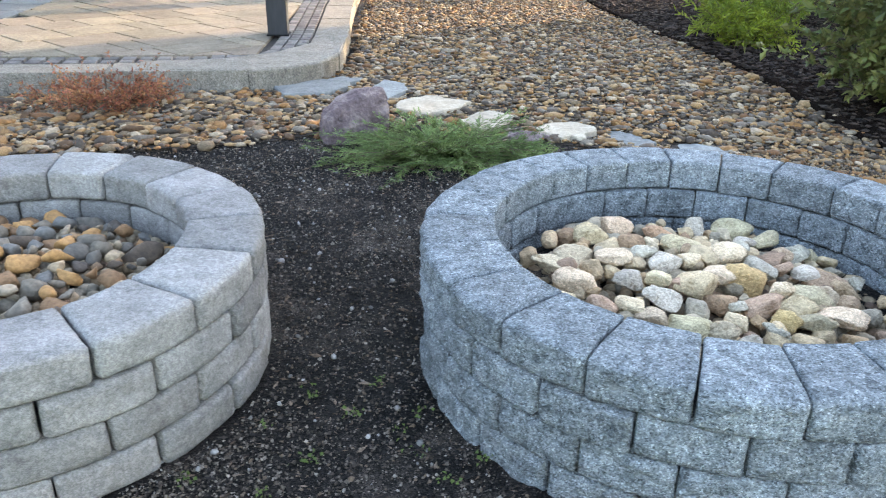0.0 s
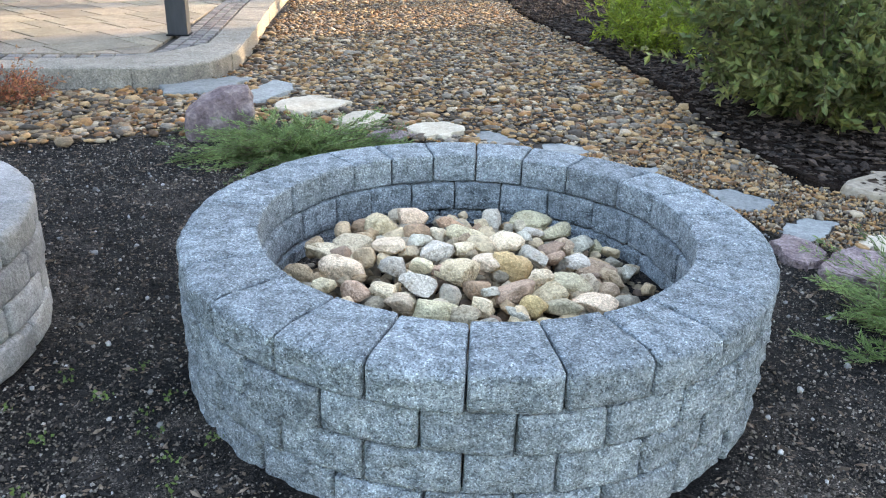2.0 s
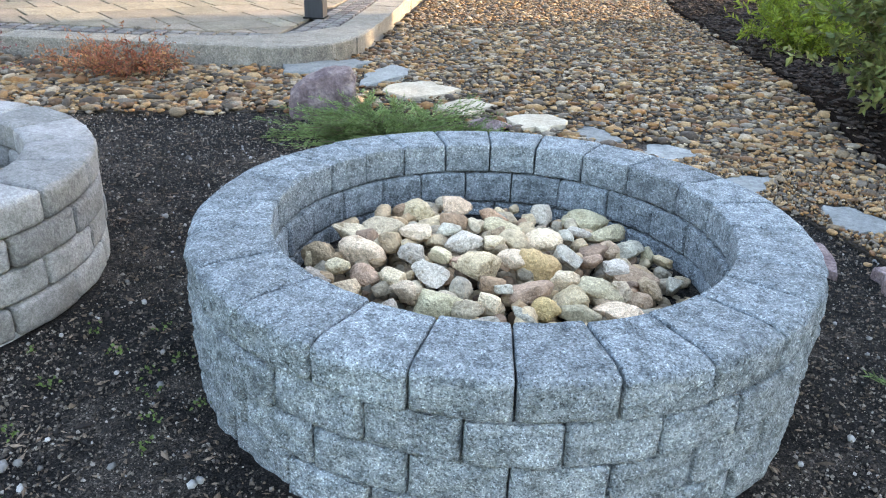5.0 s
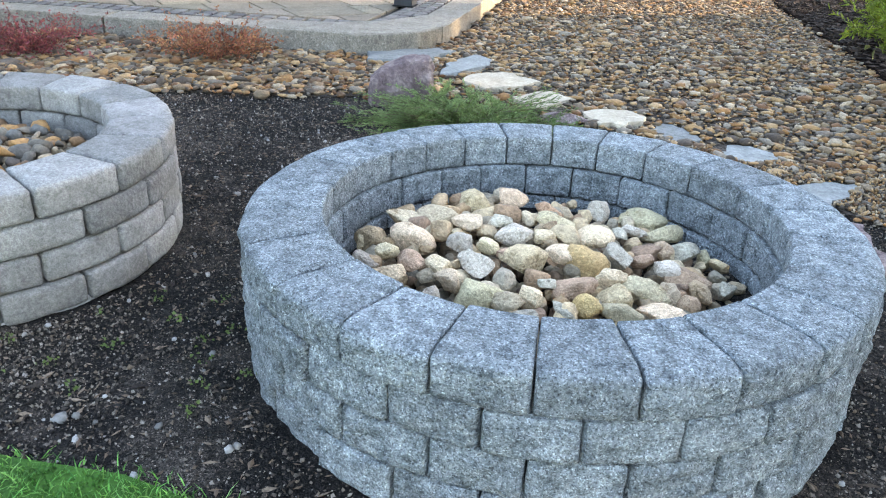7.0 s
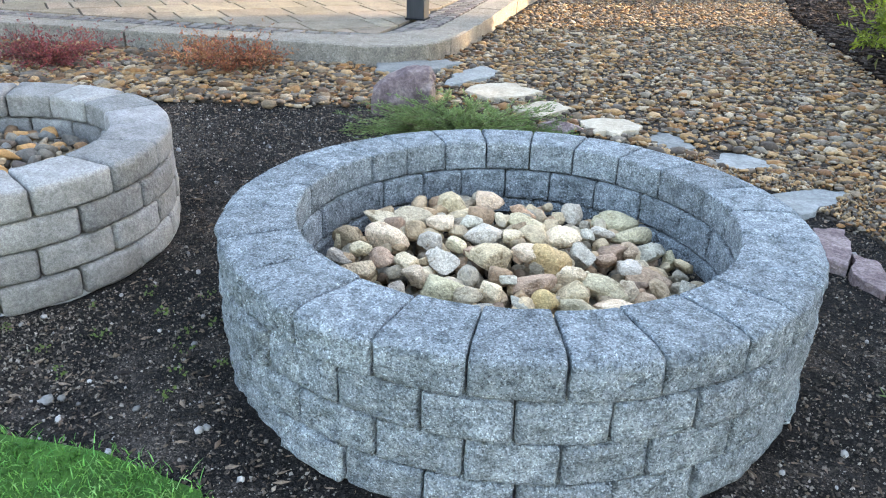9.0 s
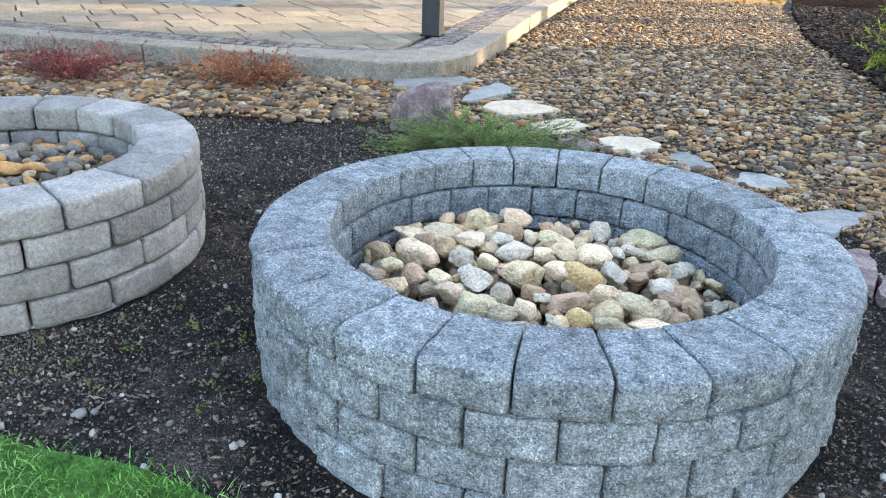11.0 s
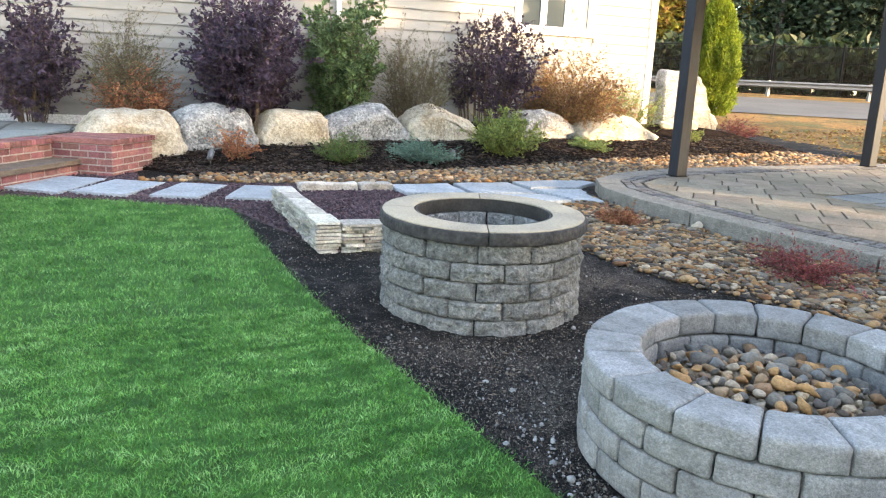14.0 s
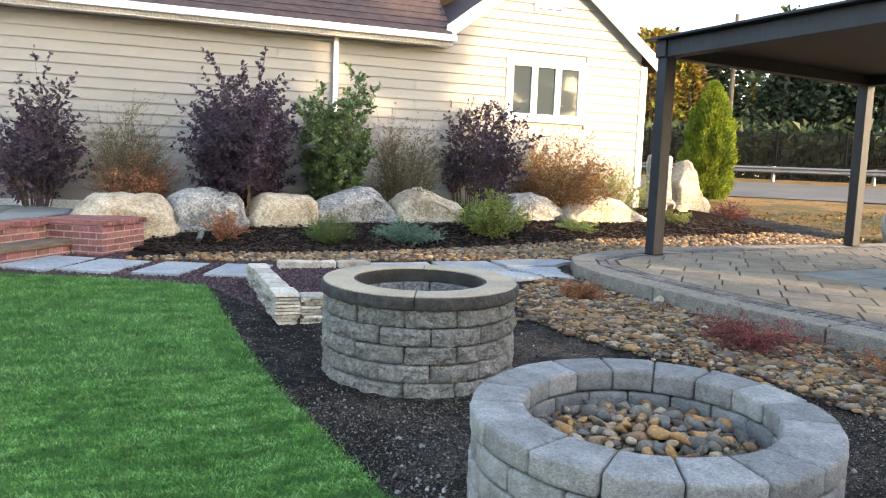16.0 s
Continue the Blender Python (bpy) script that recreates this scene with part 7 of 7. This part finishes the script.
def tree(name, x, y, height, crown_r, crown_z0, leaf, count, leaf_size, seed, label, gaps=0.0, group="", limbs=26):
    """A broad tree: tapered trunk, limbs and a crown of leaf sprays round the limbs' ends."""
    r = np.random.default_rng(seed)
    z = float(land(x, y))
    root = thing(name, None, label, "tree", group, m=Matrix.Translation((x, y, z)))
    wood = [tube([(0, 0, -0.2), (0.05, 0.02, height * 0.3), (-0.04, 0.05, height * 0.65), (0, 0, height * 0.92)], [height * 0.022, height * 0.017, height * 0.010, 0.02], 7)]
    cl = []
    for _ in range(limbs):
        a, t = r.uniform(0, 2 * np.pi), r.uniform(crown_z0 / height, 0.95)
        k = math.sin(math.pi * min(1, 0.15 + 0.85 * (t - crown_z0 / height) / (1 - crown_z0 / height)))
        e = np.array([math.cos(a) * crown_r * k * r.uniform(0.5, 1), math.sin(a) * crown_r * k * r.uniform(0.5, 1), t * height + r.uniform(0, 0.6)])
        s = np.array([0, 0, max(0.8, e[2] - crown_r * 0.8)])
        wood.append(tube([s, (s + e) / 2 + np.array([0, 0, 0.15]), e], [height * 0.006, height * 0.004, 0.01], 4))
        cl.append(e)
    put("trunk", *join(wood), M_TRUNK, root)
    cl = np.array(cl)
    pick = r.integers(len(cl), size=count)
    pl = cl[pick] + r.normal(0, crown_r * (0.30 - gaps), (count, 3))
    pl[:, 2] = np.clip(pl[:, 2], crown_z0 * 0.9, height)
    v, f = leaves(pl, r.normal(size=(count, 3)), leaf_size, leaf_size * 0.6, r)
    put("crown", v, f, leaf, root)
    return root


# trees east of the yard that keep it in shade
for i, (x, y, h) in enumerate(((13.4, 3.6, 7.2), (15.4, 6.6, 8.0), (13.0, 8.8, 7.8), (16.0, 11.2, 9.5), (13.2, 13.5, 13), (19.0, 8.6, 14.5), (19.5, 13.5, 14.5))):
    tree("shade_tree", x, y, h, 2.9 if i != 4 else 2.25, 0.9, L_WOODS, 7500 if i != 4 else 6800, 0.62, 200 + i, "dense evergreen tree east of the yard", gaps=0.11 if i == 4 else 0.0, group="shade trees")
for i, (x, y, h, n) in enumerate(((14.2, 16.8, 13.0, 9000), (16.8, 19.0, 13.5, 9000), (14.2, 19.6, 12.6, 6500), (14.4, 21.8, 12.4, 5200))):
    tree("shade_tree", x, y, h, 2.7, (4.9, 5.6, 5.6, 4.6)[i], L_AUTUMN, n, 0.46, 220 + i, "high-crowned autumn tree east of the yard", gaps=(0.09, 0.0, 0.19, 0.19)[i], group="shade trees", limbs=(22, 26, 13, 12)[i])
tree("shade_tree", 20.0, 36.0, 10.0, 2.8, 1.6, L_AUTUMN, 3200, 0.45, 232, "autumn tree across the drive to the east", group="shade trees")

# ---- stones by the path, and the distance ----
for i, (c, grey) in enumerate(STEPS):
    flat_stone("step_stone", c, 0.07, 0.036 if i < 5 else 0.014, M_FLAGGREY if grey else M_FLAG, 600 + i, "flat grey stepping stone among pebbles" if grey else "flat pale stepping stone among pebbles", "stepping stone", "stepping stones", rough=0.012)
flat_stone("flat_rock", [(2.57, 3.39), (2.84, 3.57), (3.01, 3.67), (3.18, 3.7), (2.83, 3.15), (2.72, 3.27)], 0.12, 0.055, M_FLAGTAN, 640, "flat pale tan rock in the mulch", "rock", rough=0.015, bevel=0.03)
for i, c in enumerate(PLUMS):
    flat_stone("plum_rock", c, 0.14, 0.04, M_PLUMROCK, 660 + i, "flat plum-coloured edging rock beside the pit", "rock", "plum edging rocks", rough=0.006, bevel=0.022)


def rock(name, x, y, size, seed, material, label, lift, turn=0, cuts=8, smooth=False, group="", taper=0.0):
    v, f = stone(size, seed, level=ICO4, lump=0.2, cuts=cuts, freq=1.0)
    v = np.array([np.array(p) + np.array(noise.noise_vector(Vector(p) * 14 + Vector((seed, 0, 0)))) * 0.05 * min(size) * 0.25 for p in v])
    v[:, :2] *= 1 - taper * np.clip(v[:, 2:] / size[2] + 0.25, 0, 0.9)
    return thing(name, fast_mesh(name, v, f, material, smooth=smooth), label, "rock", group, m=Matrix.Translation((x, y, float(land(x, y)) + lift)) @ Matrix.Rotation(radians(turn), 4, "Z"))


thing("plum_rock", hewn("plum_rock", ((-1, 0.2), (-0.95, 0.55), (-0.5, 0.8), (0.25, 1.0), (0.8, 1.02), (1, 0.8), (0.97, 0.1)), 0.36, 0.24, 0.27, 31, M_PLUMDARK, cuts=4), "plum-coloured angular quartzite rock beside a juniper", "rock", m=Matrix.Translation((-0.48, 4.0, float(land(-0.48, 4.0)) - 0.01)) @ Matrix.Rotation(radians(-78), 4, "Z"))
rock("plum_rock", 0.42, 3.98, (0.30, 0.13, 0.10), 707, M_PLUMROCK, "small plum-coloured edging rock by the juniper", 0.03, turn=-10, group="plum edging rocks")
rock("white_stone", -4.50, 4.30, (0.11, 0.1, 0.09), 708, M_FLAG, "small whitish stone among the pebbles", 0.05)
# standing slabs and boulders beyond
thing("boulder", hewn("boulder", OUTLINE[8], 0.92, 0.7, 1.16, 8, M_BOULDER_TAN), "pale pointed boulder by the house corner", "boulder", m=Matrix.Translation((-12.6, 10.85, float(land(-12.6, 10.85)) + 0.02)))
v, f = block((0.34, 0.42, 1.3), (6, 6, 12), 0.06, 0.035, 71, 3.0)
thing("standing_stone", mesh_of("standing_stone", v, f, M_BOULDER_GREY, smooth=True), "upright rough grey standing stone at the house corner", "standing stone", m=Matrix.Translation((-11.9, 9.62, 1.0)))
for i, (x, y, w) in enumerate(((-11.0, 8.95, 0.35), (-11.3, 9.35, 0.42), (-11.0, 9.5, 0.3))):
    rock("rock", x, y, (w, w * 1.1, w * 0.8), 720 + i, M_BOULDER_TAN, "small tan rock piled by the standing stone", w * 0.25, turn=40 * i, group="small rocks by the corner")
rock("boulder", -8.35, 12.35, (0.95, 1.15, 0.95), 730, M_BOULDER_GREY, "rounded grey boulder at the patio's far edge", 0.30, cuts=4)
rock("boulder", -1.75, 12.15, (1.25, 0.95, 1.15), 731, M_BOULDER_GREY, "rounded grey boulder beyond the patio post", 0.36, cuts=4)


def spot_light(x, y, turn, seed):
    """A small garden spotlight on a spike."""
    root = thing("garden_spotlight", None, "small grey metal garden spotlight on a spike", "spotlight", "garden spotlights", m=Matrix.Translation((x, y, float(land(x, y)) + 0.02)) @ Matrix.Rotation(radians(turn), 4, "Z"))
    put("spike", *tube([(0, 0, -0.05), (0, 0, 0.10)], [0.008, 0.008], 6), M_GREYMETAL, root)
    put("lamp_head", *tube([(-0.06, 0, 0.07), (-0.05, 0, 0.075), (0.07, 0, 0.15), (0.075, 0, 0.153)], [0.004, 0.032, 0.036, 0.030], 10), M_GREYMETAL, root)


spot_light(-8.75, 0.62, 160, 1)
spot_light(-8.75, 3.75, 160, 2)
spot_light(-10.35, -0.35, 120, 3)
# a scrap of white pipe lying in the soil
put("pipe_scrap", *tube([(-2.36, 1.98, 0.075), (-2.22, 2.06, 0.077)], [0.011, 0.011], 8), M_WHITE, tagged(new("pipe"), "short white plastic pipe end in the soil", "pipe"))

# street furniture: guard rail, black fence, poles
(ux, uy), (vx, vy) = STREET


def at_street(u, w):
    x, y = ux * u + vx * w, uy * u + vy * w
    return x, y, float(land(x, y))


rail = thing("guard_rail", None, "galvanised steel guard rail along the street", "guard rail", m=Matrix.Identity(4))
prof = [(0.0, 0.42), (0.05, 0.47), (0.0, 0.53), (0.0, 0.57), (0.05, 0.63), (0.0, 0.70)]
verts, faces = [], []
for w in np.arange(-40, 41, 4.0):
    for du, h in prof:
        x, y, z = at_street(37.0 - du, w)
        verts.append((x, y, z + h))
k = len(prof)
faces = [(i * k + j, i * k + j + 1, (i + 1) * k + j + 1, (i + 1) * k + j) for i in range(20) for j in range(k - 1)]
part("rail", mesh_of("rail", verts, faces, M_RAIL), rail)
for w in np.arange(-40, 41, 4.0):
    x, y, z = at_street(37.15, w)
    part("rail_post", box_mesh("rail_post", x - 0.06, x + 0.06, y - 0.06, y + 0.06, z - 0.2, z + 0.72, M_GREYMETAL), rail)
fence = thing("street_fence", None, "tall black mesh fence behind the guard rail", "fence", m=Matrix.Identity(4))
for w in np.arange(-42, 43, 3.0):
    x, y, z = at_street(40.0, w)
    part("fence_post", box_mesh("fence_post", x - 0.05, x + 0.05, y - 0.05, y + 0.05, z - 0.2, z + 2.4, M_FENCE), fence)
for h in (0.15, 0.9, 1.65, 2.35):
    a, b = at_street(40.0, -42), at_street(40.0, 42)
    put("fence_rail", *tube([(a[0], a[1], a[2] + h), (b[0], b[1], b[2] + h)], [0.03, 0.03], 4), M_FENCE, fence)
pk = []
for w in np.arange(-42, 42, 0.10):
    x, y, z = at_street(39.95, w)
    pk.append(tube([(x, y, z), (x, y, z + 2.3)], [0.014, 0.014], 3))
tagged(put("fence_mesh", *join(pk), M_FENCE, fence), kind="stuff")
for i, (u, w, h) in enumerate(((43.0, -2.5, 8.4),)):
    x, y, z = at_street(u, w)
    pole = thing("utility_pole", None, "tall brown wooden utility pole beyond the street", "utility pole", "utility poles", m=Matrix.Translation((x, y, z)))
    put("pole", *tube([(0, 0, -0.3), (0, 0, h)], [0.15, 0.10], 8), M_TRUNK, pole)
# power lines
for i, h in enumerate((9.2, 9.6)):
    a, b, c = at_street(44, -60), at_street(44, -10), at_street(44, 45)
    pts = [Vector(a) * (1 - t) + Vector(c) * t + Vector((0, 0, h + 2.5 - 1.6 * math.sin(math.pi * t))) for t in np.linspace(0, 1, 12)]
    thing("power_line", fast_mesh("power_line", *tube([p[:] for p in pts], [0.025] * 12, 4), M_FENCE), "thin black overhead power line", "power line", "power lines")

# woods across the street: dark conifers and autumn crowns, uncountable
r = np.random.default_rng(77)
for name, leaf, lab, spans in (("woods", L_FARWOODS, "dark evergreen woods behind the street", ((43.5, 52, -9, 48, 92, 9.2),)), ("autumn_woods", L_AUTUMN, "yellow and olive autumn woods behind the street", ((44, 54, -40, -2, 60, 8.6),))):
    wood, lv = [], []
    for u0, u1, w0, w1, count, hmax in spans:
        for _ in range(count):
            u, w = r.uniform(u0, u1), r.uniform(w0, w1)
            x, y, z = at_street(u, w)
            h = hmax * r.uniform(0.55, 1.0)
            wood.append(tube([(x, y, z - 0.3), (x + r.normal(0, 0.2), y, z + h * 0.5), (x, y, z + h * 0.95)], [0.2, 0.14, 0.04], 5))
            n = 950
            t = r.uniform(0.08, 1, n)
            rr_ = np.sin(np.pi * np.clip(0.22 + 0.76 * t, 0, 1)) ** 0.7 * h * 0.27 * r.uniform(0.3, 1.1, n)
            a = r.uniform(0, 2 * np.pi, n)
            pl = np.stack([x + np.cos(a) * rr_, y + np.sin(a) * rr_, z + t * h], 1)
            lv.append(leaves(pl, np.stack([np.cos(a), np.sin(a), r.normal(0, 0.5, n)], 1), 0.42, 0.28, r))
    root = thing(name, fast_mesh(name, *join(lv), leaf, smooth=False), lab, "woods", kind="stuff")
    part("trunks", fast_mesh("trunks", *join(wood), M_TRUNK), root)
# dark undergrowth behind the fence
n = 16000
u, w = r.uniform(40.6, 43.5, n), r.uniform(-44, 46, n)
bx, by = ux * u + vx * w, uy * u + vy * w
v, f = leaves(np.stack([bx, by, land(bx, by) + r.uniform(0.0, 2.6, n)], 1), r.normal(size=(n, 3)), 0.55, 0.40, r)
thing("undergrowth", fast_mesh("undergrowth", v, f, L_WOODS, smooth=False), "dark dense undergrowth behind the street fence", "undergrowth", kind="stuff")
